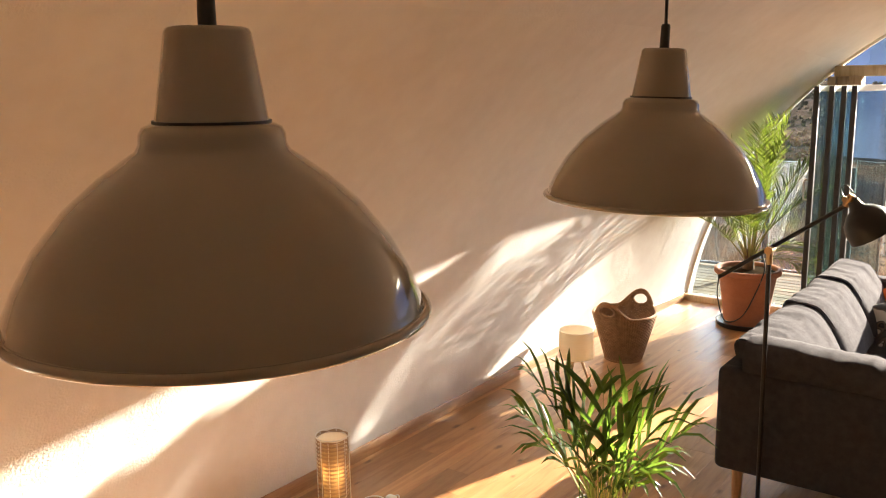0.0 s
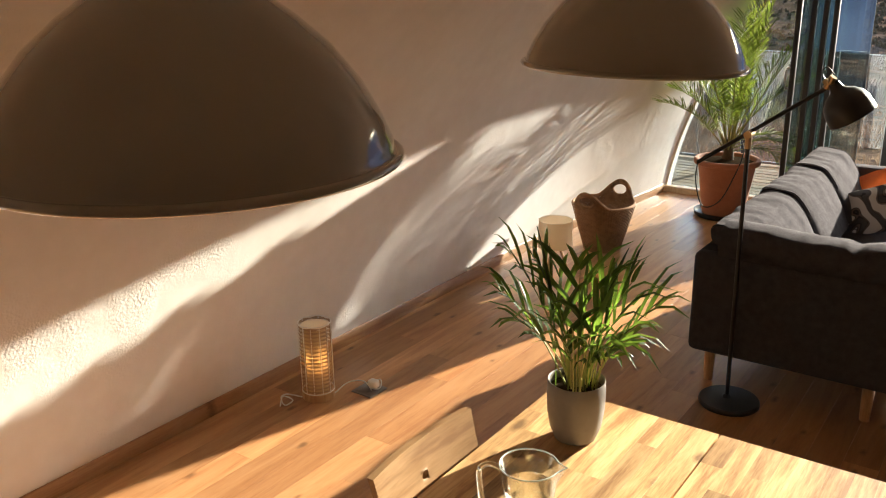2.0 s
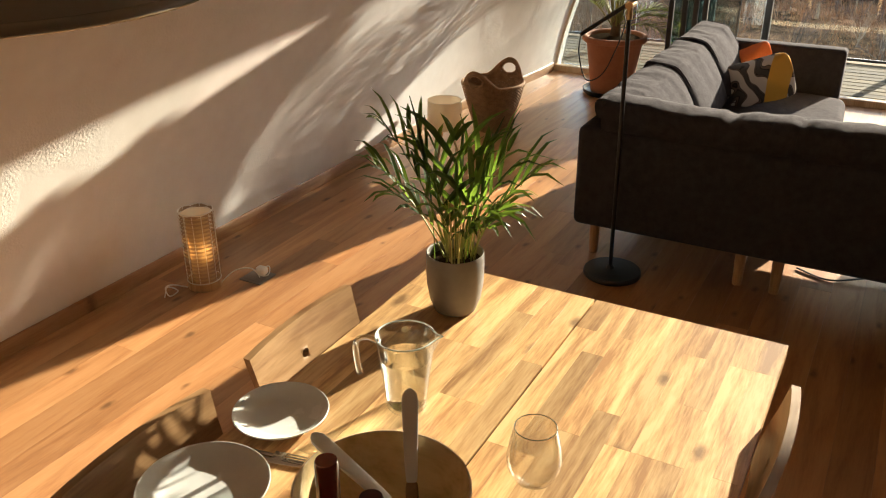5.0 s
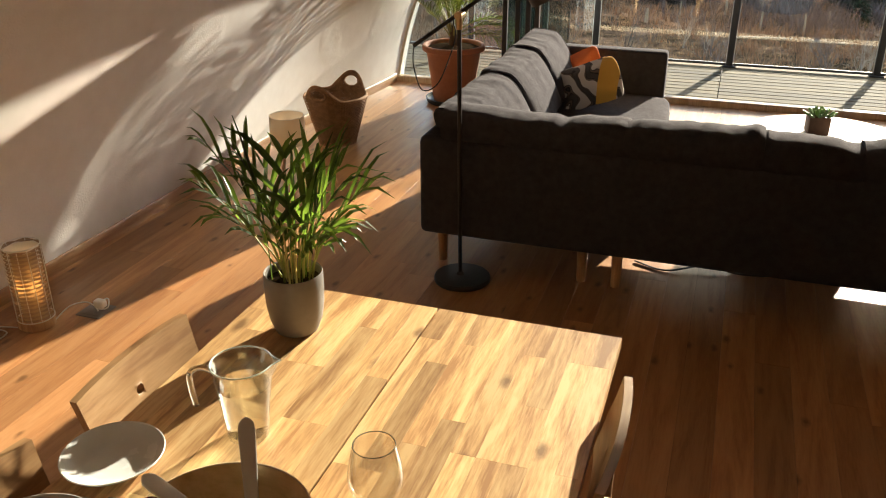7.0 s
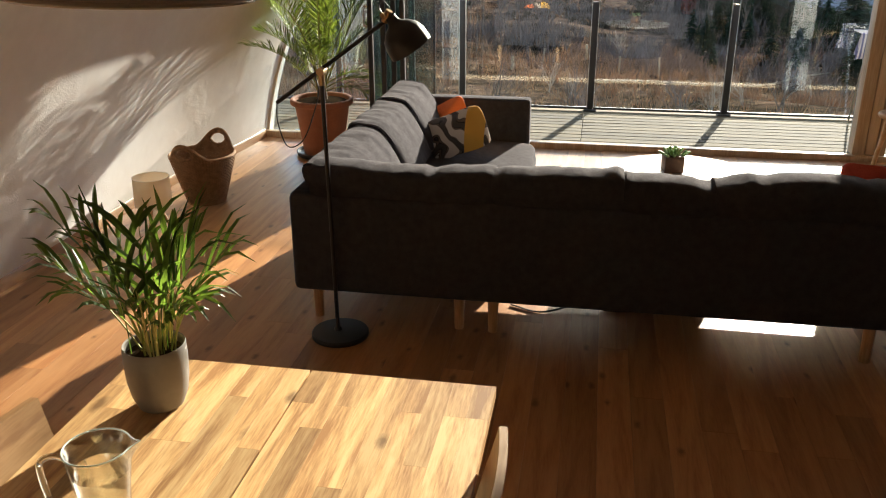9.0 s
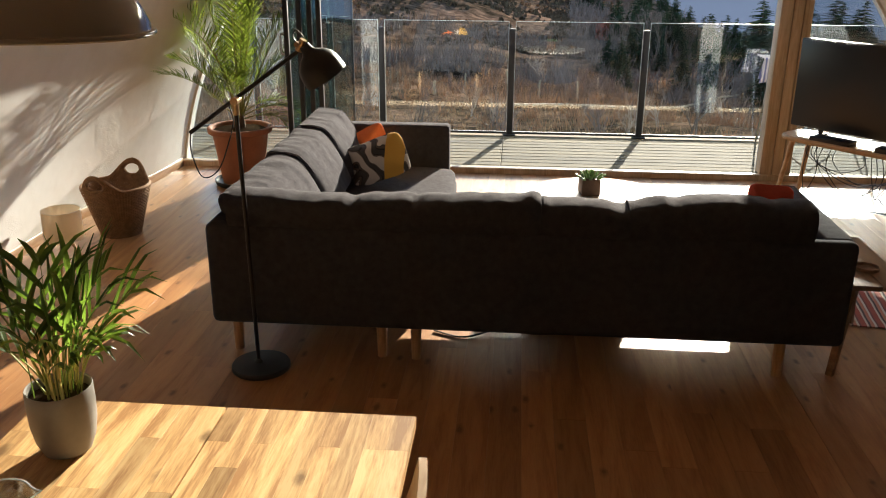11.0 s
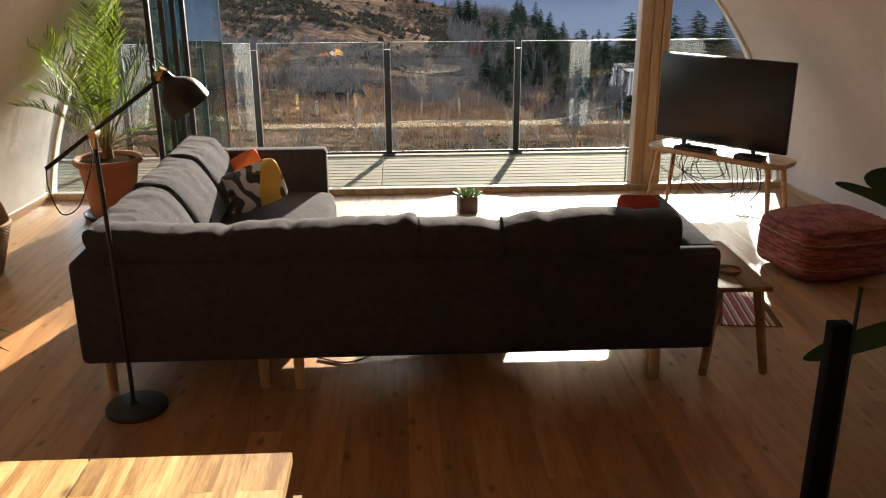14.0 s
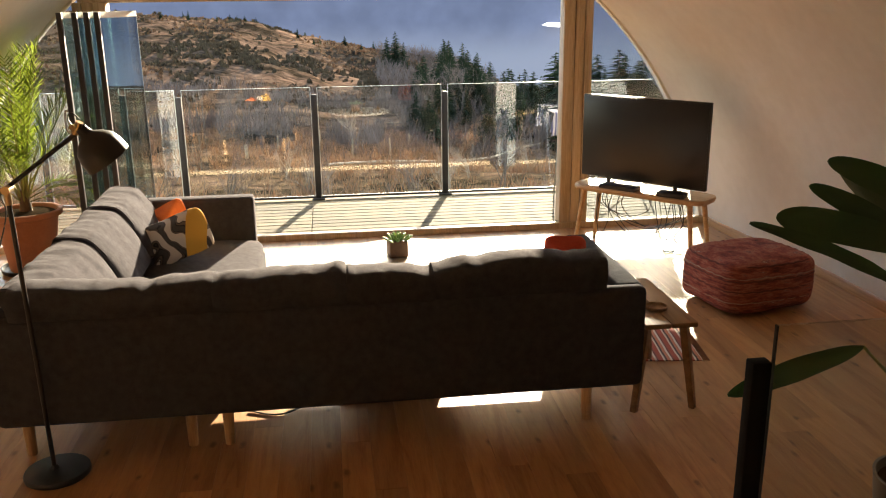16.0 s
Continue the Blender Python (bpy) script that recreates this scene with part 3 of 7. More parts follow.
for x in (-1.452, -1.355, -1.278, -1.212):
    part("stile", leaf_box(x, 0.017, Y_NEAR - 0.035, Y_NEAR, 0.03, LEAF_TOP, 0.003), M_DARKSTEEL, door, "dark aluminium stile")
    part("pane", leaf_box(x, 0.011, Y_NEAR + 0.001, Y_FAR - 0.013, 0.07, LEAF_TOP - 0.04), M_DOOR_GLASS, door, "", False)
    part("top_rail", leaf_box(x, 0.014, Y_NEAR + 0.001, Y_FAR - 0.013, LEAF_TOP - 0.038, LEAF_TOP), M_FRAME_WHITE, door, "pale aluminium rail", False)
    part("bottom_rail", leaf_box(x, 0.014, Y_NEAR + 0.001, Y_FAR - 0.013, 0.03, 0.068), M_DARKSTEEL, door, "", False)
    part("edge_seal", leaf_box(x, 0.008, Y_FAR - 0.012, Y_FAR, 0.03, LEAF_TOP), M_DARKSTEEL, door, "", False)
bm = bmesh.new()
hx0 = -1.469
tube(bm, curve_pts([(hx0, Y_NEAR - 0.02, 1.03), (hx0 - 0.025, Y_NEAR - 0.02, 1.035), (hx0 - 0.03, Y_NEAR - 0.02, 1.10), (hx0 - 0.025, Y_NEAR - 0.02, 1.165), (hx0, Y_NEAR - 0.02, 1.17)], 6), 0.007, 8)
part("handle", bm, M_STEEL, door, "chrome pull handle")

# ---- deck and railing ----
deck = structure("deck", boxes((-4.2, 5.2, Y_WIN + 0.17, 9.08, -0.24, -0.06)), M_SHADOW_GAP, "weathered larch deck of boards laid along the front", False)
RAIL_Y = 8.95
POSTS = [0.16 + 1.255 * k for k in (-3, -2, -1, 0, 1, 2, 3)]


def rail_post(x, y, name="rail_post", h=1.02, z=0.0, label="dark metal glass-railing post with a base plate", group="railing posts", wide=0.055, metal=M_DARKSTEEL):
    p = thing(name, label, "post", (x, y, z), 0, group)
    bm = bmesh.new(); box(bm, -wide / 2, wide / 2, -0.02, 0.02, 0.012, h, 0.005)
    part("shaft", bm, metal, p)
    bm = bmesh.new(); box(bm, -0.06, 0.06, -0.05, 0.05, 0.0, 0.012, 0.003)
    part("base_plate", bm, metal, p)
    for sx in (-1, 1):
        bm = bmesh.new()
        lathe(bm, [(0, 0.02), (0.008, 0.02), (0.009, 0.012), (0.009, 0.008)], 8, (sx * 0.042, 0.03, 0.0))
        part("bolt", bm, M_STEEL, p)
    return p


first_post = rail_post(POSTS[0], RAIL_Y)
for x in POSTS[1:]:
    copy_thing(first_post, pose(x, RAIL_Y, 0))
for x0, x1 in zip(POSTS, POSTS[1:]):
    g = thing("glass_panel", "clear glass railing panel between dark posts", "glass panel", (0, 0, 0), 0, "railing panels")
    bm = boxes((x0 + 0.035, x1 - 0.035, RAIL_Y - 0.005, RAIL_Y + 0.005, 0.035, 1.085))
    pn = part("pane", bm, M_RAIL_GLASS, g, "", False)
    bm = boxes((x0 + 0.035, x1 - 0.035, RAIL_Y - 0.005, RAIL_Y + 0.005, 1.0852, 1.0885), (x0 + 0.0315, x0 + 0.0348, RAIL_Y - 0.005, RAIL_Y + 0.005, 0.036, 1.0885), (x1 - 0.0348, x1 - 0.0315, RAIL_Y - 0.005, RAIL_Y + 0.005, 0.036, 1.0885))
    part("edge", bm, M_GLASS_EDGE, pn, "polished pale edge", False)
    bm = boxes((x0 + 0.0285, x1 - 0.0285, RAIL_Y - 0.012, RAIL_Y + 0.012, 0.012, 0.034))
    part("bottom_channel", bm, M_DARKSTEEL, g, "", False)

# ---- dining table ----
TZ, TX0, TX1, TY0, TY1 = 0.74, -0.945, 0.0, 0.05, 2.4
table = thing("dining_table", "long acacia dining table of mixed-tone staves, split lengthwise", "table", ((TX0 + TX1) / 2, (TY0 + TY1) / 2, 0))
TW, TL = TX1 - TX0, TY1 - TY0
for sx in (-1, 1):
    for sy in (-1, 1):
        bm = bmesh.new(); box(bm, sx * (TW / 2 - 0.10) - 0.045, sx * (TW / 2 - 0.10) + 0.045, sy * (TL / 2 - 0.24) - 0.045, sy * (TL / 2 - 0.24) + 0.045, 0, TZ - 0.11, 0.006)
        part("leg", bm, M_ACACIA, table)
for sx in (-1, 1):
    bm = bmesh.new(); box(bm, sx * (TW / 2 - 0.10) - 0.012, sx * (TW / 2 - 0.10) + 0.012, -TL / 2 + 0.3, TL / 2 - 0.3, TZ - 0.11, TZ - 0.034, 0.004)
    part("apron", bm, M_ACACIA, table)
bm = boxes((-TW / 2 + 0.012, -0.006, -TL / 2 + 0.01, TL / 2 - 0.01, TZ - 0.034, TZ - 0.028), (0.004, TW / 2 - 0.012, -TL / 2 + 0.01, TL / 2 - 0.01, TZ - 0.034, TZ - 0.028))
top = part("tabletop", bm, M_ACACIA, table, "glued stave top", False)


# ---- pendant lamps ----
def pendant(x, y, z, tilt):
    p = thing("pendant_lamp", "beige enamelled bell pendant lamp on a black cord", "lamp", (x, y, z), 0, "pendant lamps over the table")
    hang = Matrix.Translation((0, 0, 0.29)) @ Matrix.Rotation(radians(tilt), 4, Vector((-0.6, 0.8, 0))) @ Matrix.Translation((0, 0, -0.29))
    bm = bmesh.new()
    prof = [(0.187, 0.002), (0.1825, 0.004), (0.1805, 0.009), (0.1795, 0.014), (0.168, 0.036), (0.150, 0.066), (0.125, 0.098), (0.098, 0.123), (0.078, 0.138), (0.0665, 0.146), (0.0635, 0.152), (0.063, 0.160), (0.060, 0.166), (0.054, 0.169), (0.0515, 0.1695)]
    prof = [(r * (1.0 + 0.028 * math.sin(math.pi * min(1.0, h / 0.146))), h) for r, h in prof]
    lathe(bm, prof + [(r - 0.0015, h - 0.0012) for r, h in prof[::-1]], 64, close=True)
    bm.transform(hang)
    shade = part("shade", bm, M_ENAMEL, p)
    bm = bmesh.new()
    lathe(bm, [(0.1865 + 0.0046 * math.cos(a), 0.0046 * math.sin(a)) for a in [2 * math.pi * k / 10 for k in range(10)]], 64, close=True)
    bm.transform(hang)
    part("rolled_rim", bm, M_ENAMEL, shade)
    bm = bmesh.new()
    lathe(bm, [(0.0, 0.2505), (0.033, 0.2505), (0.0355, 0.249), (0.037, 0.246), (0.0490, 0.171), (0.0475, 0.170), (0.0, 0.170)], 48)
    bm.transform(hang)
    part("neck", bm, M_ENAMEL, p)
    # Black disc standing in for the shaded gap between neck and shade.
    bm = bmesh.new()
    lathe(bm, [(0.0, 0.1718), (0.0512, 0.1718), (0.0512, 0.1694), (0.0, 0.1694)], 48)
    bm.transform(hang)
    part("gasket", bm, M_BLACK, p, "thin black disc for the shaded gap under the neck")
    bm = bmesh.new()
    lathe(bm, [(0.0, 0.290), (0.006, 0.290), (0.0075, 0.287), (0.008, 0.251), (0.0, 0.251)], 16)
    bm.transform(hang)
    part("cord_grip", bm, M_BLACK, p, "black cord grip")
    bm = bmesh.new()
    top = CZ + math.sqrt(RV ** 2 - (x - CX) ** 2) - z
    tube(bm, [(0, 0, 0.29), (0.001, 0.001, (0.29 + top) / 2), (0, 0, top)], 0.0028, 6)
    part("cord", bm, M_BLACK, p, "black cord")
    bm = bmesh.new()
    lathe(bm, [(0, 0.10), (0.014, 0.102), (0.026, 0.115), (0.03, 0.13), (0.022, 0.152), (0.013, 0.168)], 20)
    bm.transform(hang)
    part("bulb", bm, M_WHITE, p, "unlit white bulb")
    return p


pendant(-0.547, 0.943, 1.7085, 0.7)
pendant(-0.513, 1.856, 1.7055, 2.1)


# ---- chairs ----
def chair(x, y, turn, wood_mat, label):
    """Faces +x at turn 0; the back stands at x = 0."""
    c = thing("dining_chair", label, "chair", (x, y, 0), turn, "chairs round the table")
    bm = bmesh.new()
    n, rows = 14, 6
    W, Z0, Z1 = 0.39, 0.60, 0.80
    def at(u, v, off):
        yy = (u - 0.5) * W * (0.94 + 0.06 * v)
        bow = 0.014 * (2 * u - 1) ** 2
        zz = Z0 + (Z1 - Z0) * v - 0.004 * (abs(2 * u - 1) ** 3) * (1 if v > 0.5 else -1)
        return (-0.02 - 0.05 * v + bow + off, yy, zz)
    F = [[bm.verts.new(at(i / n, j / rows, 0.009)) for j in range(rows + 1)] for i in range(n + 1)]
    B = [[bm.verts.new(at(i / n, j / rows, -0.009)) for j in range(rows + 1)] for i in range(n + 1)]
    for i in range(n):
        for j in range(rows):
            if i == 6 and j == 3:
                q = [(6, 3), (7, 3), (7, 4), (6, 4)]
                cf = sum((F[a][b].co for a, b in q), Vector()) / 4
                rf, rb = [], []
                for k in range(12):
                    a = 2 * math.pi * (k + 0.5) / 12
                    rf.append(bm.verts.new((cf.x, cf.y + 0.0125 * math.cos(a), cf.z + 0.0125 * math.sin(a))))
                    rb.append(bm.verts.new((cf.x - 0.018, cf.y + 0.0125 * math.cos(a), cf.z + 0.0125 * math.sin(a))))
                corners = {0: (7, 4), 1: (6, 4), 2: (6, 3), 3: (7, 3)}
                for side, ring, grid in ((1, rf, F), (-1, rb, B)):
                    for k in range(12):
                        ca, cb = corners[(k // 3) % 4], corners[((k + 1) // 3) % 4]
                        vs = [ring[k], ring[(k + 1) % 12], grid[cb[0]][cb[1]]]
                        if ca != cb:
                            vs.append(grid[ca[0]][ca[1]])
                        bm.faces.new(vs if side > 0 else vs[::-1])
                for k in range(12):
                    bm.faces.new((rf[k], rb[k], rb[(k + 1) % 12], rf[(k + 1) % 12]))
                continue
            bm.faces.new((F[i][j], F[i + 1][j], F[i + 1][j + 1], F[i][j + 1]))
            bm.faces.new((B[i][j + 1], B[i + 1][j + 1], B[i + 1][j], B[i][j]))
    for i in range(n):
        bm.faces.new((F[i][0], B[i][0], B[i + 1][0], F[i + 1][0]))
        bm.faces.new((F[i][rows], F[i + 1][rows], B[i + 1][rows], B[i][rows]))
    for j in range(rows):
        bm.faces.new((F[0][j], F[0][j + 1], B[0][j + 1], B[0][j]))
        bm.faces.new((F[n][j], B[n][j], B[n][j + 1], F[n][j + 1]))
    bmesh.ops.recalc_face_normals(bm, faces=bm.faces)
    part("backrest", bm, wood_mat, c)
    bm = bmesh.new(); cushion(bm, 0.0, 0.40, -0.2, 0.2, 0.435, 0.457, 0.3, 0, 6, 0.0)
    part("seat", bm, wood_mat, c)
    for sx, sy in ((0.04, -1), (0.04, 1), (0.36, -1), (0.36, 1)):
        bm = bmesh.new()
        tube(bm, [(sx + (0.02 if sx > 0.2 else -0.04), sy * 0.19, 0), (sx, sy * 0.16, 0.437)], 0.013, 10, 0.017)
        part("leg", bm, wood_mat, c)
    for sy in (-1, 1):
        bm = bmesh.new()
        box(bm, -0.052, -0.03, sy * 0.12 - 0.014, sy * 0.12 + 0.014, 0.44, 0.64, 0.004)
        part("back_post", bm, wood_mat, c)
    return c


chair(-0.965, 1.885, 0, M_CHAIR, "light wooden chair with a bent plywood back, pushed under the table")
chair(-0.965, 1.37, 0, M_CHAIR, "light wooden chair with a bent plywood back, in leaf shade")
chair(-0.965, 0.80, 0, M_CHAIR, "light wooden chair with a bent plywood back beside the table")
side_chair = chair(-0.012, 1.95, 180, M_CHAIR, "plywood chair with worn pale edges, pushed against the table")
bm = bmesh.new()
tube(bm, [(-0.058, 0.12, 0.715), (-0.088, 0.12, 0.715)], 0.011, 12)
part("peg", bm, M_PALE_CHAIR, side_chair, "pale wooden peg")

# ---- on the table ----
def plate(x, y, r, label):
    p = thing("plate", label, "plate", (x, y, TZ), 0, "plates on the table")
    bm = bmesh.new()
    lathe(bm, [(0, 0.004), (r * 0.55, 0.004), (r * 0.72, 0.007), (r * 0.95, 0.022), (r, 0.025), (r, 0.022), (r * 0.74, 0.0035), (r * 0.55, 0.0005), (0, 0.0005)], 56)
    part("dish", bm, M_CERAMIC, p)
    bm = bmesh.new()
    lathe(bm, [(r - 0.001 + 0.0016 * math.cos(a), 0.0235 + 0.0016 * math.sin(a)) for a in [2 * math.pi * k / 6 for k in range(6)]], 56, close=True)
    part("rim", bm, M_CERAMIC, p)
    return p


plate(-0.872, 1.615, 0.098, "pale grey stoneware dinner plate with leaf shadows")
plate(-0.855, 1.370, 0.120, "larger pale grey stoneware plate on the table")


def fork(x, y, turn):
    f = thing("fork", "steel table fork lying beside a plate", "cutlery", (x, y, TZ), turn, "cutlery")
    bm = bmesh.new()
    box(bm, -0.005, 0.005, -0.10, 0.03, 0.001, 0.0035, 0.001)
    part("handle", bm, M_CUTLERY, f)
    bm = bmesh.new()
    box(bm, -0.012, 0.012, 0.03, 0.055, 0.002, 0.0045, 0.001)
    for k in range(4):
        box(bm, -0.0115 + k * 0.0065, -0.0085 + k * 0.0065, 0.055, 0.10, 0.003, 0.005)
    part("tines", bm, M_CUTLERY, f)


def knife(x, y, turn):
    f = thing("table_knife", "steel table knife lying beside a plate", "cutlery", (x, y, TZ), turn, "cutlery")
    bm = bmesh.new(); box(bm, -0.006, 0.006, -0.11, 0.0, 0.001, 0.006, 0.002)
    part("handle", bm, M_CUTLERY, f)
    bm = bmesh.new(); box(bm, -0.009, 0.007, 0.0, 0.11, 0.002, 0.004, 0.001)
    part("blade", bm, M_CUTLERY, f)


fork(-0.842, 1.508, -80)
knife(-0.838, 1.490, -76)

# jug
jug = thing("water_jug", "clear glass jug half full of water on the table", "jug", (-0.668, 1.775, TZ))
bm = bmesh.new()
outer = [(0.0, 0.0), (0.036, 0.0), (0.041, 0.003), (0.043, 0.012), (0.049, 0.08), (0.056, 0.14), (0.060, 0.168), (0.0615, 0.172)]
inner = [(0.0590, 0.172), (0.0575, 0.167), (0.0533, 0.14), (0.0463, 0.08), (0.0405, 0.016), (0.037, 0.011), (0.0, 0.010)]
vs = lathe(bm, outer + inner, 48)
for v in vs:
    a = math.atan2(v.co.y, v.co.x)
    k = max(0.0, 1 - abs(a - radians(22)) / 0.42) * max(0.0, (v.co.z - 0.12) / 0.05)
    v.co += Vector((math.cos(radians(22)), math.sin(radians(22)), 0.12)) * 0.017 * k * k
jug_body = part("body", bm, M_JUG, jug)
bm = bmesh.new()
tube(bm, curve_pts([(-0.052, -0.021, 0.155), (-0.075, -0.030, 0.163), (-0.094, -0.038, 0.150), (-0.094, -0.038, 0.11), (-0.090, -0.036, 0.075)], 7), 0.0062, 10)
part("handle", bm, M_HANDLE, jug)
bm = bmesh.new()
lathe(bm, [(0, 0.0095), (0.0372, 0.0105), (0.0410, 0.016), (0.0468, 0.08), (0.0519, 0.122), (0, 0.122)], 48)
part("water", bm, M_WATER, jug, "clear water").visible_shadow = False
bm = bmesh.new()
lathe(bm, [(0.0602 + 0.0017 * math.cos(a), 0.1722 + 0.0017 * math.sin(a)) for a in [math.pi * k / 4 for k in range(8)]], 48, close=True)
for v in bm.verts:
    a = math.atan2(v.co.y, v.co.x)
    k = max(0.0, 1 - abs(a - radians(22)) / 0.42)
    v.co += Vector((math.cos(radians(22)), math.sin(radians(22)), 0.12)) * 0.017 * k * k
part("rim", bm, M_GLASS_EDGE, jug, "bright rounded glass rim")

# salad bowl with servers
bowl = thing("salad_bowl", "large round bamboo salad bowl on the table", "bowl", (-0.505, 1.425, TZ))
bm = bmesh.new()
lathe(bm, [(0.0, 0.0), (0.07, 0.0), (0.09, 0.006), (0.125, 0.05), (0.146, 0.115), (0.148, 0.119), (0.146, 0.121), (0.142, 0.118), (0.121, 0.054), (0.086, 0.012), (0.0, 0.009)], 64)
part("shell", bm, M_BAMBOO, bowl, "bent bamboo shell")
bm = bmesh.new()
lathe(bm, [(0.1455 + 0.0022 * math.cos(a), 0.120 + 0.0018 * math.sin(a)) for a in [2 * math.pi * k / 8 for k in range(8)]], 64, close=True)
part("rim", bm, M_PALE_CHAIR, bowl, "pale worn rim")


def server(name, foot, head, tip_mat, label):
    s = thing(name, label, "salad server", foot)
    d = Vector(head) - Vector(foot)
    L = d.length
    turn = d.to_track_quat("Z", "Y").to_matrix().to_4x4()
    bm = bmesh.new()
    vs = cushion(bm, -0.013, 0.013, -0.0045, 0.0045, L * 0.34, L, 0.3, 0, 8, 0)
    for v in vs:
        u = (v.co.z - L * 0.34) / (L * 0.66)
        v.co.x *= 0.8 + 0.45 * u
        if u > 0.9:
            v.co.x *= math.sqrt(max(0.1, 1 - ((u - 0.9) / 0.105) ** 2))
    bmesh.ops.transform(bm, matrix=turn, verts=vs)
    part("handle", bm, M_WHITE, s, "white painted handle")
    bm = bmesh.new()
    cushion(bm, -0.011, 0.011, -0.004, 0.004, L * 0.15, L * 0.36, 0.3, 0, 5, 0, m=turn)
    part("neck", bm, tip_mat, s, "brown wooden neck")
    bm = bmesh.new()
    cushion(bm, -0.03, 0.03, -0.006, 0.006, 0.0, L * 0.2, 0.5, 0, 6, 0, m=turn)
    part("blade", bm, tip_mat, s, "brown wooden blade")


server("salad_spoon", (-0.455, 1.437, TZ + 0.020), (-0.560, 1.610, TZ + 0.180), M_CHAIR, "wooden salad spoon with a white handle leaning in the bowl")
server("salad_fork", (-0.400, 1.412, TZ + 0.058), (-0.662, 1.452, TZ + 0.150), M_CHAIR, "wooden salad fork with a white handle leaning in the bowl")


def bottle(x, y, h, m, cap, label):
    b = thing("bottle", label, "bottle", (x, y, TZ), 0, "bottles on the table")
    bm = bmesh.new()
    lathe(bm, [(0, 0), (0.03, 0), (0.034, 0.004), (0.034, h * 0.55), (0.030, h * 0.62), (0.0155, h * 0.72), (0.0145, h * 0.8), (0.0, h * 0.8)], 28)
    part("body", bm, m, b)
    bm = bmesh.new()
    lathe(bm, [(0.0155, h * 0.8), (0.0165, h * 0.81), (0.0165, h * 0.985), (0.015, h), (0.0, h)], 24)
    part("cap", bm, cap, b, "dark red capsule")


bottle(-0.462, 1.232, 0.33, M_BOTTLE, M_BOTTLE, "dark red glass bottle standing beside the salad bowl")
bottle(-0.374, 1.205, 0.325, M_BOTTLE, M_CAP, "wine bottle with a dark red capsule beside the salad bowl")

glass = thing("wine_glass", "empty clear wine glass on a thin stem", "wine glass", (-0.292, 1.553, TZ))
bm = bmesh.new()
lathe(bm, [(0, 0), (0.034, 0.0), (0.0345, 0.002), (0.012, 0.005), (0.0045, 0.012), (0.0042, 0.075), (0.012, 0.083), (0.030, 0.098), (0.040, 0.12), (0.0415, 0.137), (0.038, 0.165), (0.0315, 0.197),
           (0.0305, 0.197), (0.0370, 0.165), (0.0403, 0.137), (0.0388, 0.121), (0.029, 0.100), (0.010, 0.0868), (0.0, 0.0855)], 40)
for v in bm.verts:
    v.co = Vector((v.co.x * 1.1, v.co.y * 1.1, v.co.z + (0.032 if v.co.z > 0.05 else 0.0)))
part("bowl_and_stem", bm, M_WINEGLASS, glass)
bm = bmesh.new()
lathe(bm, [(0.031 + 0.0008 * math.cos(a), 0.1972 + 0.0008 * math.sin(a)) for a in [math.pi * k / 3 for k in range(6)]], 48, close=True)
for v in bm.verts:
    v.co = Vector((v.co.x * 1.1, v.co.y * 1.1, v.co.z + (0.032 if v.co.z > 0.05 else 0.0)))
part("rim", bm, M_GLASS_EDGE, glass, "thin bright rim")


# ---- palms ----
def frond_leaflets(n):
    return [bmesh.new() for k in range(2 * n)]


def frond(bm, stalk, base, az, rise, length, n, blade, width, droop, rng, start=0.3, fan=55, curl=0.35):
    """One pinnate leaf: an arched stalk with paired narrow leaflets."""
    pts, p, el = [], Vector(base), rise
    seg = length / 16
    for i in range(17):
        pts.append(p.copy())
        p = p + Vector((math.cos(az) * math.cos(el), math.sin(az) * math.cos(el), math.sin(el))) * seg
        el -= droop / 16 * (0.4 + 1.2 * i / 16)
    tube(stalk, pts, length * 0.0065 + 0.0012, 5, 0.0008)
    for k in range(n):
        t = start + (1 - start) * k / (n - 1)
        i = min(15, int(t * 16)); f = t * 16 - i
        q = pts[i].lerp(pts[i + 1], f)
        d = (pts[i + 1] - pts[i]).normalized()
        side0 = d.cross(Vector((0, 0, 1))).normalized()
        up = side0.cross(d).normalized()
        L = blade * (math.sin(math.pi * min(1, (0.18 + 0.82 * (t - start) / (1 - start)) * 0.92)) ** 0.7) * rng.uniform(0.85, 1.12)
        for s in (-1, 1):
            sp = radians(fan * (1 - 0.45 * t) + rng.uniform(-9, 9))
            w = (d * math.cos(sp) + side0 * s * math.sin(sp) + up * rng.uniform(0.05, 0.4)).normalized()
            nrm = w.cross(d).normalized()
            wid = w.cross(nrm).normalized() * width * rng.uniform(0.8, 1.15)
            a, prev = q.copy(), None
            if isinstance(bm, list):
                leaf_bm = bm[2 * k + (s > 0)]
            else:
                leaf_bm = bm
            for j in range(5):
                u = j / 4
                ww = wid * (0.35 + 1.25 * u - 1.55 * u * u) if j < 4 else wid * 0.03
                fold = nrm * ww.length * 0.45
                row = [leaf_bm.verts.new(a - ww + fold), leaf_bm.verts.new(a), leaf_bm.verts.new(a + ww + fold)]
                if prev:
                    leaf_bm.faces.new((prev[0], prev[1], row[1], row[0]))
                    leaf_bm.faces.new((prev[1], prev[2], row[2], row[1]))
                prev = row
                a = a + w * L / 4
                w = (w - Vector((0, 0, curl * (0.25 + u) * 0.55))).normalized()


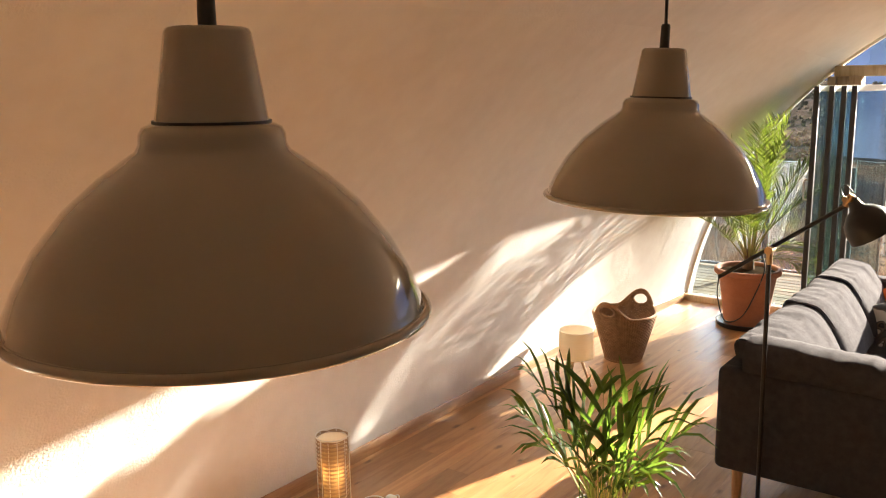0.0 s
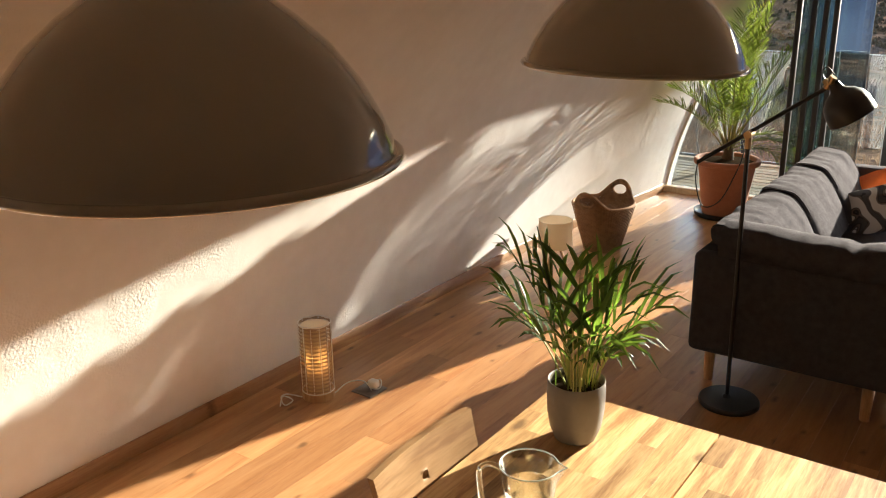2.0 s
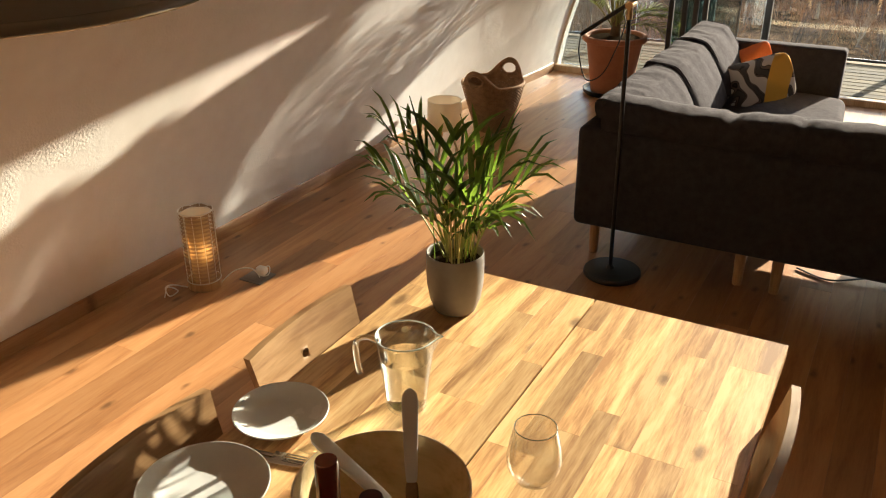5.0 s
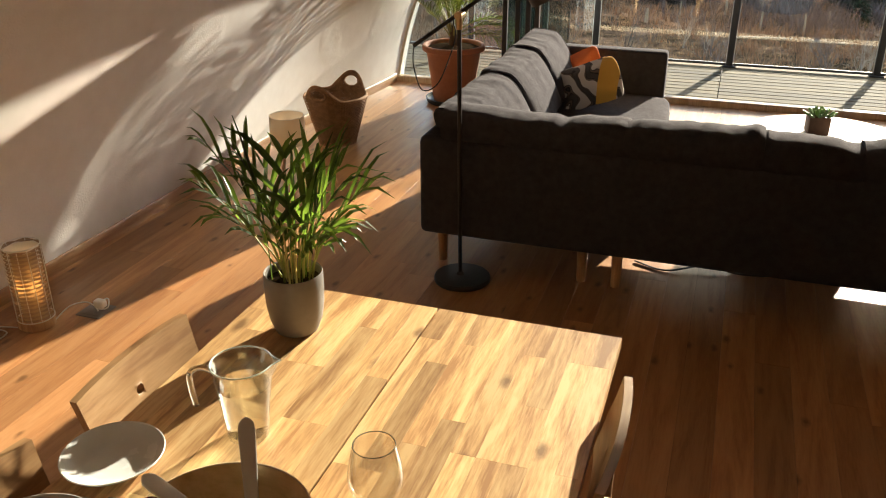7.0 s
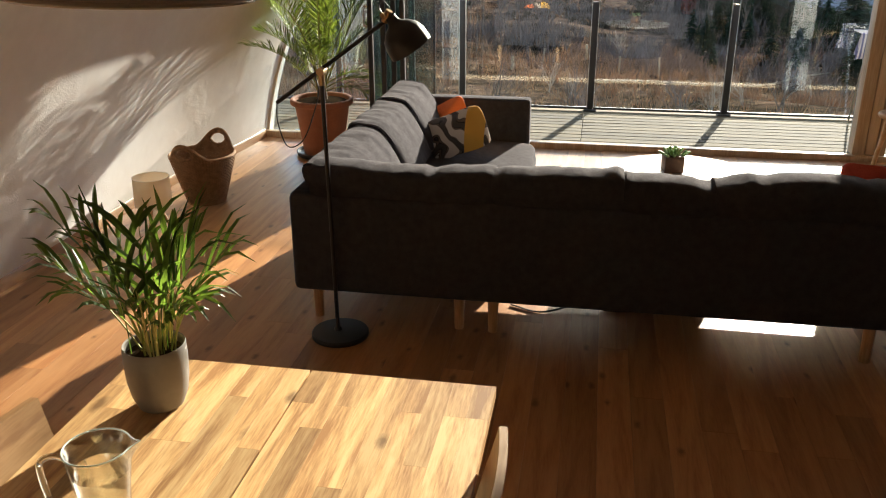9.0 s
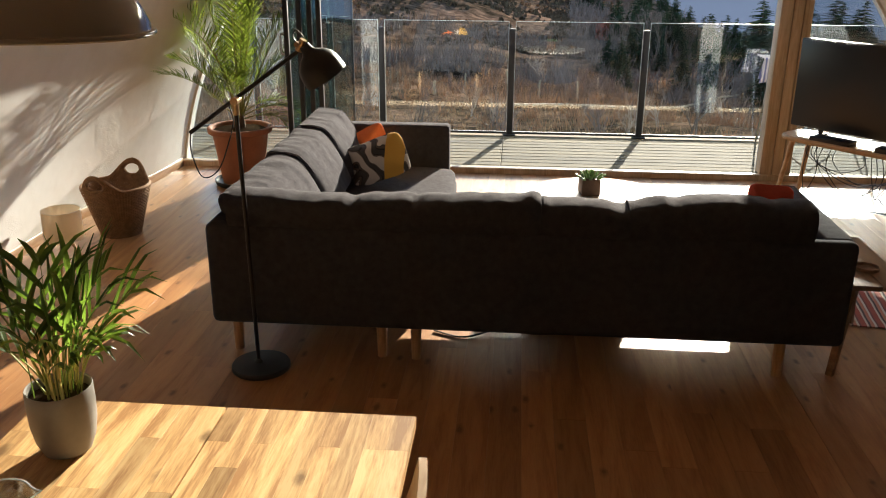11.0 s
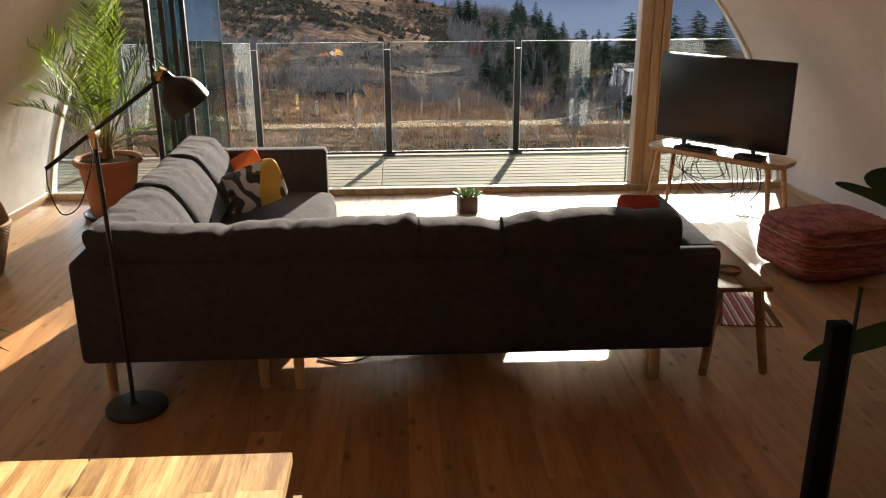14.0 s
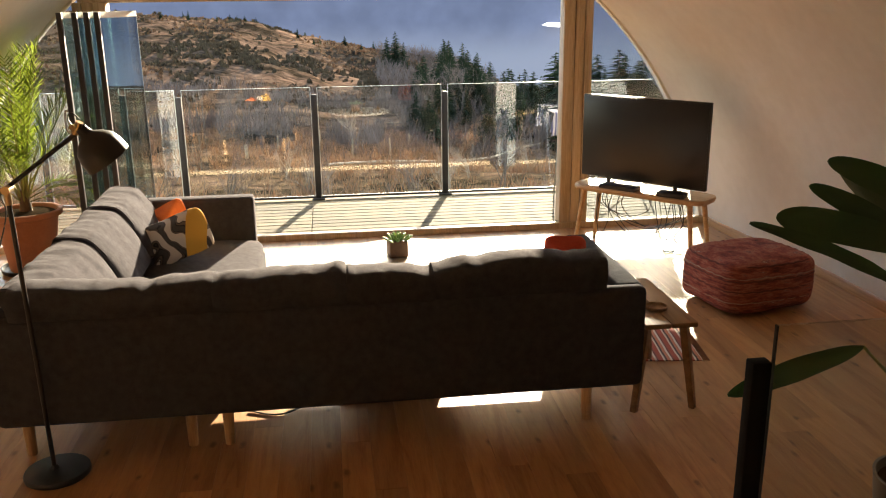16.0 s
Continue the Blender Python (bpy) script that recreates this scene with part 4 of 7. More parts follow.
rng = random.Random(11)
palm = thing("potted_palm", "tall feathery palm in a terracotta pot by the window", "plant", (-1.905, 6.98, 0))
bm = bmesh.new()
lathe(bm, [(0, 0.0), (0.20, 0.0), (0.215, 0.012), (0.222, 0.04), (0.212, 0.042), (0.205, 0.018), (0, 0.014)], 40)
part("saucer", bm, M_BLACK, palm, "dark plastic saucer")
bm = bmesh.new()
lathe(bm, [(0, 0.016), (0.15, 0.016), (0.158, 0.022), (0.212, 0.40), (0.216, 0.405), (0.238, 0.41), (0.246, 0.418), (0.246, 0.448), (0.238, 0.455), (0.222, 0.455), (0.214, 0.448), (0.206, 0.40), (0, 0.40)], 56)
part("pot", bm, M_TERRACOTTA, palm, "matt terracotta pot with a rolled rim")
bm = bmesh.new()
lathe(bm, [(0.2095, 0.425), (0.14, 0.436), (0.05, 0.446), (0, 0.45)], 32)
for v in bm.verts:
    v.co.z += 0.008 * noise.noise(v.co * 22)
part("soil", bm, M_SOIL, palm)
bm = bmesh.new()
tube(bm, [(0, 0, 0.41), (0.005, 0, 0.5), (0, 0.01, 0.60)], 0.05, 12, 0.028)
part("trunk", bm, M_FIBRE, palm, "short fibrous trunk")
PALM_FRONDS = ((18, 84, 1.08, 0.25, 0.08), (100, 82, 1.12, 0.45, 0.10), (200, 84, 1.20, 0.40, 0.08), (290, 80, 1.12, 0.55, 0.10), (335, 82, 0.98, 0.35, 0.10), (232, 76, 0.98, 0.55, 0.12),
               (205, 72, 0.95, 0.55, 0.14), (350, 74, 0.84, 0.50, 0.12), (236, 80, 1.10, 1.45, 0.30), (230, 53, 0.72, 0.9, 0.25), (214, 62, 0.62, 0.9, 0.2), (18, 68, 0.92, 0.3, 0.12), (12, 58, 0.70, 0.7, 0.22),
               (10, 30, 0.50, 1.5, 0.75), (352, 22, 0.45, 1.4, 0.75), (42, 28, 0.50, 1.3, 0.7), (110, 62, 0.80, 0.9, 0.2), (280, 56, 0.56, 1.0, 0.2),
               (42, 84, 1.06, 0.25, 0.08), (72, 82, 1.06, 0.35, 0.08), (178, 66, 0.64, 0.7, 0.2), (192, 70, 0.80, 0.6, 0.15), (325, 85, 1.06, 0.25, 0.08))
for az, rise, L, droop, curl in PALM_FRONDS:
    az = radians(az)
    fb, sb = bmesh.new(), bmesh.new()
    frond(fb, sb, (0.025 * math.cos(az), 0.025 * math.sin(az), rng.uniform(0.5, 0.6)), az, radians(rise), L, 29, 0.215, 0.0072, droop, rng, 0.26, 66, curl)
    fr = part("frond", fb, M_PALM, palm, "", False)
    part("stalk", sb, M_STALK, fr)

areca = thing("potted_areca", "bushy areca palm in a grey ceramic pot on the table", "plant", (-0.772, 2.19, TZ))
bm = bmesh.new()
lathe(bm, [(0, 0.0), (0.045, 0.0), (0.052, 0.004), (0.064, 0.035), (0.0705, 0.075), (0.0725, 0.12), (0.0715, 0.158), (0.070, 0.161), (0.0665, 0.159), (0.067, 0.12), (0.066, 0.135), (0, 0.133)], 48)
part("pot", bm, M_GREYPOT, areca, "satin grey ceramic pot")
bm = bmesh.new()
lathe(bm, [(0.066, 0.137), (0.03, 0.143), (0, 0.146)], 24)
part("soil", bm, M_SOIL, areca)
ARECA_FRONDS = ((208, 64, 0.38, 0.45, 4, 0.8), (196, 72, 0.34, 0.5, 4, 0.8), (206, 54, 0.29, 0.5, 4, 0.9), (222, 58, 0.24, 0.8, 3, 1.0), (28, 64, 0.30, 0.4, 4, 0.7), (20, 58, 0.27, 0.6, 4, 0.9),
                (36, 66, 0.24, 0.7, 4, 1.0), (14, 70, 0.17, 1.5, 4, 1.2), (352, 70, 0.14, 1.4, 4, 1.2), (118, 80, 0.29, 0.3, 3, 0.6), (150, 76, 0.27, 0.4, 3, 0.7), (270, 68, 0.18, 0.8, 3, 1.1),
                (60, 74, 0.26, 0.5, 3, 0.7), (255, 80, 0.23, 0.4, 3, 0.8), (0, 77, 0.24, 0.5, 3, 0.8))
for az, rise, L, droop, n, curl in ARECA_FRONDS:
    az = radians(az + rng.uniform(-5, 5))
    r0 = rng.uniform(0.010, 0.040)
    n += 1
    fb, sb = frond_leaflets(n), bmesh.new()
    frond(fb, sb, (r0 * math.cos(az), r0 * math.sin(az), 0.14), az, radians(min(88, rise + 12)), L, n, rng.uniform(0.16, 0.215), 0.0120, droop, rng, 0.46, 46, curl * 1.35)
    fr = part("frond", sb, M_STALK, areca, "yellow-green stalk")
    for lb in fb:
        part("leaflet", lb, M_ARECA, fr, "", False)
for k in range(26):
    az, r0, tall = rng.uniform(0, 6.283), rng.uniform(0.010, 0.052), rng.uniform(0.09, 0.19)
    sb = bmesh.new()
    a = Vector((r0 * math.cos(az), r0 * math.sin(az), 0.138))
    tube(sb, curve_pts([a, a + Vector((a.x * 0.35, a.y * 0.35, tall * 0.6)), a + Vector((a.x * 0.9, a.y * 0.9, tall))], 4), 0.0021, 5, 0.0012)
    part("stem", sb, M_STRAW if k % 3 else M_STALK, areca, "thin straw-yellow stem")
for az, r0, tall, lean in ((206, 0.05, 0.41, 0.13), (22, 0.03, 0.34, 0.14), (100, 0.03, 0.33, 0.10), (300, 0.02, 0.30, 0.2), (60, 0.035, 0.34, 0.3), (330, 0.04, 0.32, 0.3)):
    az = radians(az)
    out = Vector((math.cos(az), math.sin(az), 0))
    side = Vector((0.8, -0.6, 0)) * 0.0135
    bm = bmesh.new(); prev = None
    for q in range(9):
        u = q / 8
        a = out * (r0 + lean * tall * u * u) + Vector((0, 0, 0.14 + tall * u))
        wd = side * (0.12 if u < 0.35 else math.sin(math.pi * min(1, (u - 0.3) / 0.7)) * 0.95 + 0.05)
        row = [bm.verts.new(a - wd), bm.verts.new(a + out * 0.002), bm.verts.new(a + wd)]
        if prev:
            bm.faces.new((prev[0], prev[1], row[1], row[0])); bm.faces.new((prev[1], prev[2], row[2], row[1]))
        prev = row
    part("spear_leaf", bm, M_ARECA, areca, "upright young leaf", False)

# ---- sofa ----
SY, SXL, SXR = 3.99, -1.11, 1.635
sofa = thing("corner_sofa", "dark grey fabric corner sofa on round birch legs", "sofa", (0, 0, 0))
def sofa_box(name, x0, x1, y0, y1, z0, z1, bev=0.022):
    bm = bmesh.new(); box(bm, x0, x1, y0, y1, z0, z1, bev, 3)
    return part(name, bm, M_SOFA, sofa)
sofa_box("back_panel", SXL, SXR, SY, SY + 0.08, 0.203, 0.672, 0.030)
sofa_box("arm", SXR - 0.13, SXR - 0.001, SY + 0.06, 4.90, 0.204, 0.671)
sofa_box("back_panel", SXL + 0.001, SXL + 0.08, SY + 0.06, 6.20, 0.204, 0.668)
sofa_box("arm", SXL + 0.002, -0.215, 6.13, 6.26, 0.205, 0.667)
sofa_box("base", SXL + 0.07, SXR - 0.132, SY + 0.07, 4.80, 0.205, 0.30)
# Unseen rails added low in front to trim the sun under the sofa.
sofa_box("front_rail", -0.16, SXR - 0.132, 4.802, 4.86, 0.142, 0.30, 0.012)
sofa_box("front_rail", -0.218, -0.162, 4.862, 6.128, 0.142, 0.30, 0.012)
sofa_box("base", SXL + 0.07, -0.22, 4.79, 6.128, 0.205, 0.30)
for i, (x0, x1) in enumerate(((-0.22, 0.64), (0.642, 1.50))):
    bm = bmesh.new(); cushion(bm, x0, x1, SY + 0.27, 4.90, 0.29, 0.430, 0.4, i, 10, 0.006)
    part("seat_cushion", bm, M_SOFA, sofa)
for i, (y0, y1) in enumerate(((4.13, 5.1), (5.102, 6.12))):
    bm = bmesh.new(); cushion(bm, SXL + 0.27, -0.145, y0, y1, 0.29, 0.418, 0.4, i + 5, 10, 0.006)
    part("seat_cushion", bm, M_SOFA, sofa)
def back_cushion(along, base, s0, s1, prof, seed, dents=()):
    """A loose back cushion: a soft wedge drawn out along the sofa, with puckered ends, a crumpled crest and a piped edge."""
    n = int((s1 - s0) / 0.014)
    ring = curve_pts([(d, 0, z) for d, z in prof + prof[:1]], 4)[:-1]
    top = max(p.z for p in ring)
    cd, cz = sum(p.x for p in ring) / len(ring), sum(p.z for p in ring) / len(ring)
    bm, rows = bmesh.new(), []
    for i in range(n + 1):
        t = s0 + (s1 - s0) * i / n
        e = min(t - s0, s1 - t)
        k = 1 - (0.06 if along == "y" else 0.05) * max(0.0, 1 - e / 0.045) ** 2
        belly = max(0.0, math.sin(math.pi * i / n)) ** 0.6
        row = []
        for p in ring:
            up = min(1.0, max(0.0, (p.z - 0.62) / (top - 0.62)))
            d = cd + (p.x - cd) * k * (1 + (0.10 * belly if p.x > cd else 0.0))
            z = cz + (p.z - cz) * (1 - (1 - k) * 0.55)
            z -= up * sum(a * math.exp(-((t - c) / w) ** 2) for c, a, w in dents)
            z += up * (0.008 * noise.noise(Vector((t * 5, seed, 0))) + 0.006 * noise.noise(Vector((t * 17, seed, p.x * 9))) + 0.0025 * noise.noise(Vector((t * 45, seed, p.x * 20))))
            d += 0.007 * noise.noise(Vector((t * 8, p.z * 8, seed))) + up * 0.0035 * noise.noise(Vector((t * 18 + p.z * 14, p.z * 10, seed + 9)))
            row.append(bm.verts.new((base + d, t, z) if along == "y" else (t, base + d, z)))
        rows.append(row)
    m = len(ring)
    for a, b in zip(rows, rows[1:]):
        for q in range(m):
            bm.faces.new((a[q], a[(q + 1) % m], b[(q + 1) % m], b[q]))
    for row, sgn in ((rows[0], -1), (rows[-1], 1)):
        mid = sum((v.co for v in row), Vector()) / m
        out = Vector((0, sgn * 0.012, 0)) if along == "y" else Vector((sgn * 0.012, 0, 0))
        inner_ring = [bm.verts.new(v.co.lerp(mid, 0.35) + out) for v in row]
        for q in range(m):
            bm.faces.new((row[q], row[(q + 1) % m], inner_ring[(q + 1) % m], inner_ring[q]))
        bm.faces.new(inner_ring)
    bmesh.ops.recalc_face_normals(bm, faces=bm.faces)
    pipes = [[v.co.copy() for v in row[8:36]] for row in (rows[1], rows[-2])]
    c = part("back_cushion", bm, M_SOFA, sofa)
    for pts in pipes if along == "y" else ():
        bm = bmesh.new()
        tube(bm, pts, 0.0042, 6)
        part("piping", bm, M_SOFA, c, "piped seam")


for i, (x0, x1, h, dents) in enumerate(((-1.005, -0.205, 0.0, ((-0.56, 0.018, 0.2), (-0.47, 0.014, 0.03))), (-0.209, 0.335, 0.004, ((-0.19, 0.012, 0.03), (0.31, -0.012, 0.03))),
                                        (0.331, 0.704, -0.004, ((0.345, -0.012, 0.02), (0.68, 0.02, 0.05))), (0.702, 1.45, 0.016, ((0.72, 0.028, 0.08), (0.90, 0.012, 0.04), (1.12, -0.014, 0.13), (1.30, 0.008, 0.03))))):
    back_cushion("x", SY + 0.085, x0, x1, [(0.0, 0.44), (0.003, 0.60), (0.0, 0.635), (-0.06, 0.642), (-0.092, 0.715 + h), (-0.074, 0.78 + h), (-0.005, 0.80 + h), (0.07, 0.797 + h), (0.13, 0.77 + h), (0.19, 0.67), (0.225, 0.53), (0.215, 0.45)], 11 + 3.7 * i, dents)
for i, (y0, y1, h, w) in enumerate(((4.16, 4.93, -0.018, 0.0), (4.932, 5.548, -0.008, 0.006), (5.55, 6.12, 0.0, 0.012))):
    back_cushion("y", SXL + 0.085, y0, y1, [(0.0, 0.44), (0.003, 0.60), (0.0, 0.652), (-0.05, 0.664), (-0.07, 0.72 + h), (-0.07, 0.757 + h), (-0.03, 0.772 + h), (0.06 + w, 0.765 + h), (0.115 + w, 0.735 + h), (0.19 + w, 0.62), (0.245 + w, 0.50), (0.235 + w, 0.45)], 31 + 5.3 * i)
for x, y in ((-1.05, 4.16), (-0.365, 4.14), (-0.205, 4.13), (1.415, 4.12), (1.56, 4.8), (-0.2, 4.8), (0.64, 4.8), (-1.04, 6.18), (-0.3, 6.18), (-0.3, 5.0)):
    bm = bmesh.new(); tube(bm, [(x, y, 0), (x, y, 0.204)], 0.021, 16, 0.027)
    part("leg", bm, M_BIRCH, sofa, "birch leg")

def pillow(name, x, y, z, w, h, d, m, material, label, seed):
    p = thing(name, label, "cushion", (x, y, z))
    bm = bmesh.new()
    vs = cushion(bm, -w / 2, w / 2, -d / 2, d / 2, 0, h, 0.9, seed, 12, 0.008)
    for v in vs:
        e = max(abs(v.co.x) / (w / 2), abs(v.co.z - h / 2) / (h / 2))
        v.co.y *= max(0.12, 1 - 0.88 * min(1, e) ** 2.2)
        u, t = v.co.x / (w / 2), (v.co.z - h / 2) / (h / 2)
        v.co.x *= 0.91 + 0.17 * t * t
        v.co.z = h / 2 + (v.co.z - h / 2) * (0.91 + 0.17 * u * u)
    bmesh.ops.transform(bm, matrix=m, verts=vs)
    part("cover", bm, material, p)
    return p

def pattern_pillow_mat():
    """White and black winding bands on one half, plain yellow on the other."""
    m = mat("patterned_cloth", (0.6, 0.57, 0.52), (0.66, 0.63, 0.58), 12, 0.9, bump=0.0015, bump_scale=200)
    n, l, b = nodes_of(m)
    co = n.new("ShaderNodeTexCoord")
    wave = n.new("ShaderNodeTexWave")
    wave.bands_direction = "DIAGONAL"
    l.new(co.outputs["Object"], wave.inputs["Vector"])
    wave.inputs["Scale"].default_value, wave.inputs["Distortion"].default_value, wave.inputs["Detail"].default_value, wave.inputs["Detail Scale"].default_value = 3.4, 10.0, 1.4, 1.6
    rp = n.new("ShaderNodeValToRGB")
    rp.color_ramp.interpolation = "CONSTANT"
    e = rp.color_ramp.elements
    e[0].position, e[0].color = 0.0, (0.07, 0.065, 0.06, 1)
    e[1].position, e[1].color = 0.46, (0.60, 0.56, 0.50, 1)
    for p, c in ((0.12, (0.02, 0.018, 0.02, 1)), (0.20, (0.15, 0.115, 0.09, 1)), (0.36, (0.02, 0.018, 0.02, 1))):
        k = e.new(p); k.color = c
    l.new(wave.outputs["Fac"], rp.inputs[0])
    sep = n.new("ShaderNodeSeparateXYZ")
    l.new(co.outputs["Object"], sep.inputs[0])
    gt = n.new("ShaderNodeMath"); gt.operation = "GREATER_THAN"
    near = n.new("ShaderNodeMath"); near.operation = "COMPARE"
    l.new(sep.outputs["X"], near.inputs[0]); near.inputs[1].default_value, near.inputs[2].default_value = 0.060, 0.058
    l.new(near.outputs[0], gt.inputs[0]); gt.inputs[1].default_value = 0.5
    mx = n.new("ShaderNodeMix"); mx.data_type = "RGBA"
    l.new(gt.outputs[0], mx.inputs["Factor"])
    l.new(rp.outputs[0], mx.inputs["A"])
    mx.inputs["B"].default_value = (0.72, 0.42, 0.07, 1)
    l.new(mx.outputs["Result"], b.inputs["Base Color"])
    return m

pillow("throw_pillow", -0.565, 5.57, 0.440, 0.40, 0.29, 0.15, pose(0, 0, 0, -34, -20, 8), pattern_pillow_mat(), "black, white and yellow patterned throw pillow on the sofa", 3)
pillow("throw_pillow", -0.655, 5.96, 0.455, 0.24, 0.25, 0.16, pose(0, 0, 0, -16, -28, -10), M_ORANGE, "plain orange throw pillow propped in the sofa corner", 5)
pillow("throw_pillow", 1.42, 4.56, 0.44, 0.24, 0.32, 0.18, pose(0, 0, 0, -8, 3, 8), M_REDCLOTH, "red throw pillow against the sofa arm", 7)

# ---- floor lamp ----
LX, LY = -0.895, 3.905
fl = thing("floor_lamp", "black metal floor lamp with a jointed arm behind the sofa", "lamp", (LX, LY, 0))
bm = bmesh.new()
lathe(bm, [(0, 0.0), (0.128, 0.0), (0.131, 0.004), (0.131, 0.018), (0.127, 0.024), (0.03, 0.027), (0, 0.028)], 48, (0.003, 0.068, 0))
lathe(bm, [(0, 0.022), (0.020, 0.022), (0.018, 0.034), (0.012, 0.042), (0, 0.042)], 20, (-0.008, 0.070, 0))
part("base", bm, M_BLACK, fl, "round black cast base")
bm = bmesh.new(); tube(bm, [(-0.008, 0.070, 0.03), (0, 0, 1.20)], 0.0092, 14)
part("pole", bm, M_BLACK, fl)
bm = bmesh.new()
tube(bm, [(0, 0, 1.165), (0, 0, 1.232)], 0.013, 14)
tube(bm, [(0, -0.02, 1.222), (0, 0.035, 1.222)], 0.016, 14)
part("joint", bm, M_BRASS, fl, "brass joint")
A0, A1 = Vector((-0.205, 0.022, 1.083)), Vector((0.272, 0.022, 1.425))
bm = bmesh.new(); tube(bm, [A0, A1], 0.0085, 12)
part("arm", bm, M_BLACK, fl)
bm = bmesh.new()
tube(bm, [(0.262, 0.018, 1.418), (0.285, 0.012, 1.462)], 0.014, 12)
tube(bm, [(0.262, 0.03, 1.445), (0.262, -0.012, 1.445)], 0.010, 12)
part("head_joint", bm, M_BRASS, fl, "brass head joint")
bm = bmesh.new()
prof = [(0.020, 0.0), (0.024, -0.022), (0.030, -0.034), (0.055, -0.050), (0.078, -0.075), (0.087, -0.105), (0.089, -0.150), (0.0875, -0.1505), (0.085, -0.106), (0.076, -0.077), (0.053, -0.053), (0.0, -0.036)]
vs = lathe(bm, prof, 44)
axis = Vector((0.46, 0.16, -0.74)).normalized()
mtx = Matrix.Translation((0.286, 0.012, 1.441)) @ (-axis).to_track_quat("Z", "Y").to_matrix().to_4x4()
bmesh.ops.transform(bm, matrix=mtx, verts=vs)
part("shade", bm, M_BLACK, fl, "glossy black bell shade")
bm = bmesh.new()
tube(bm, curve_pts([A0, (-0.207, 0.022, 1.0), (-0.17, 0.02, 0.90), (-0.10, 0.02, 0.93), (-0.045, 0.018, 1.05), (-0.02, 0.018, 1.14), (-0.03, 0.018, 1.20), (0, 0.018, 1.235)], 8), 0.0028, 6)
part("cable", bm, M_BLACK, fl, "looped black cable")
bm = bmesh.new()
tube(bm, curve_pts([A1, (0.24, 0.03, 1.47), (0.255, 0.03, 1.495), (0.285, 0.02, 1.47)], 6), 0.0028, 6)
part("cable", bm, M_BLACK, fl)

# ---- basket ----
bk = thing("basket", "round brown woven seagrass basket with two loop handles", "basket", (-2.338, 5.72, 0), 85)
bk.scale = (1.0, 1.0, 0.97)
bm = bmesh.new()
def basket_r(t):
    return 0.116 + 0.106 * t
def basket_top(a):
    return 0.33 + 0.115 * max(0.0, math.cos(2 * a)) ** 2.0
segs, rows = 72, 34
for j in range(rows):
    z0, z1 = j / rows, (j + 1) / rows
    for i in range(segs):
        a0, a1 = 2 * math.pi * i / segs, 2 * math.pi * (i + 1) / segs
        am = (a0 + a1) / 2
        H = basket_top(am)
        zc = (z0 + z1) / 2 * H
        da = (am + math.pi / 2) % math.pi - math.pi / 2
        if (da * 0.21 / 0.056) ** 2 + ((zc - 0.386) / 0.040) ** 2 < 1:
            continue
        wob = 0.008 if (i + j) % 2 else -0.003
        v = []
        for a, z in ((a0, z0), (a1, z0), (a1, z1), (a0, z1)):
            h = basket_top(a) * z
            r = basket_r(h / 0.38) + wob
            v.append((r * math.cos(a), r * math.sin(a), h + 0.004))
        mid = ((basket_r(zc / 0.38) + wob + 0.006) * math.cos(am), (basket_r(zc / 0.38) + wob + 0.006) * math.sin(am), zc + 0.004)
        vv = [bm.verts.new(c) for c in v]
        vm = bm.verts.new(mid)
        for k in range(4):
            bm.faces.new((vv[k], vv[(k + 1) % 4], vm))
        bi = [bm.verts.new((c[0] * 0.95, c[1] * 0.95, c[2])) for c in v]
        bm.faces.new(bi[::-1])
part("weave", bm, M_WICKER, bk, "", False)
bm = bmesh.new()
tube(bm, [((basket_r(basket_top(a) / 0.38)) * math.cos(a), (basket_r(basket_top(a) / 0.38)) * math.sin(a), basket_top(a) + 0.004) for a in [2 * math.pi * k / 80 for k in range(81)]], 0.011, 8)
part("rim", bm, M_WICKER, bk, "plaited rim")
for s in (1, -1):
    bm = bmesh.new()
    tube(bm, [(s * (basket_r((0.386 + 0.042 * math.sin(a)) / 0.38)), 0.059 * math.cos(a), 0.388 + 0.042 * math.sin(a)) for a in [2 * math.pi * k / 28 for k in range(29)]], 0.010, 8)
    part("handle", bm, M_WICKER, bk, "wrapped loop handle")
bm = bmesh.new(); lathe(bm, [(0, 0.0), (0.130, 0.0), (0.132, 0.008), (0, 0.010)], 36)
part("bottom", bm, M_WICKER, bk)

# ---- small white lamp on the floor ----
tl = thing("table_lamp", "small lamp with a white drum shade on three pale legs", "lamp", (-2.34, 5.03, 0))
for k in range(3):
    c, d = math.cos(2.1 * k + 0.5), math.sin(2.1 * k + 0.5)
    bm = bmesh.new(); tube(bm, [(0.095 * c, 0.095 * d, 0.004), (0.018 * c, 0.018 * d, 0.225)], 0.008, 8, 0.010)
    part("leg", bm, M_BENCH, tl, "pale splayed leg")
bm = bmesh.new(); lathe(bm, [(0, 0.215), (0.022, 0.215), (0.022, 0.232), (0, 0.234)], 20)
part("hub", bm, M_BENCH, tl)
bm = bmesh.new(); lathe(bm, [(0.110, 0.200), (0.105, 0.370), (0.1035, 0.370), (0.1085, 0.200)], 44, close=True)
sh = part("shade", bm, M_SHADE, tl, "white fabric drum shade")
bm = bmesh.new(); lathe(bm, [(0.1045 + 0.002 * math.cos(a), 0.371 + 0.002 * math.sin(a)) for a in [math.pi * k / 3 for k in range(6)]], 44, close=True)
part("ring", bm, M_WHITE, sh)
# Fill glow added inside the shade; stands in for sunlight on it.
bm = bmesh.new(); lathe(bm, [(0, 0.235), (0.02, 0.24), (0.03, 0.265), (0.026, 0.295), (0, 0.31)], 20)
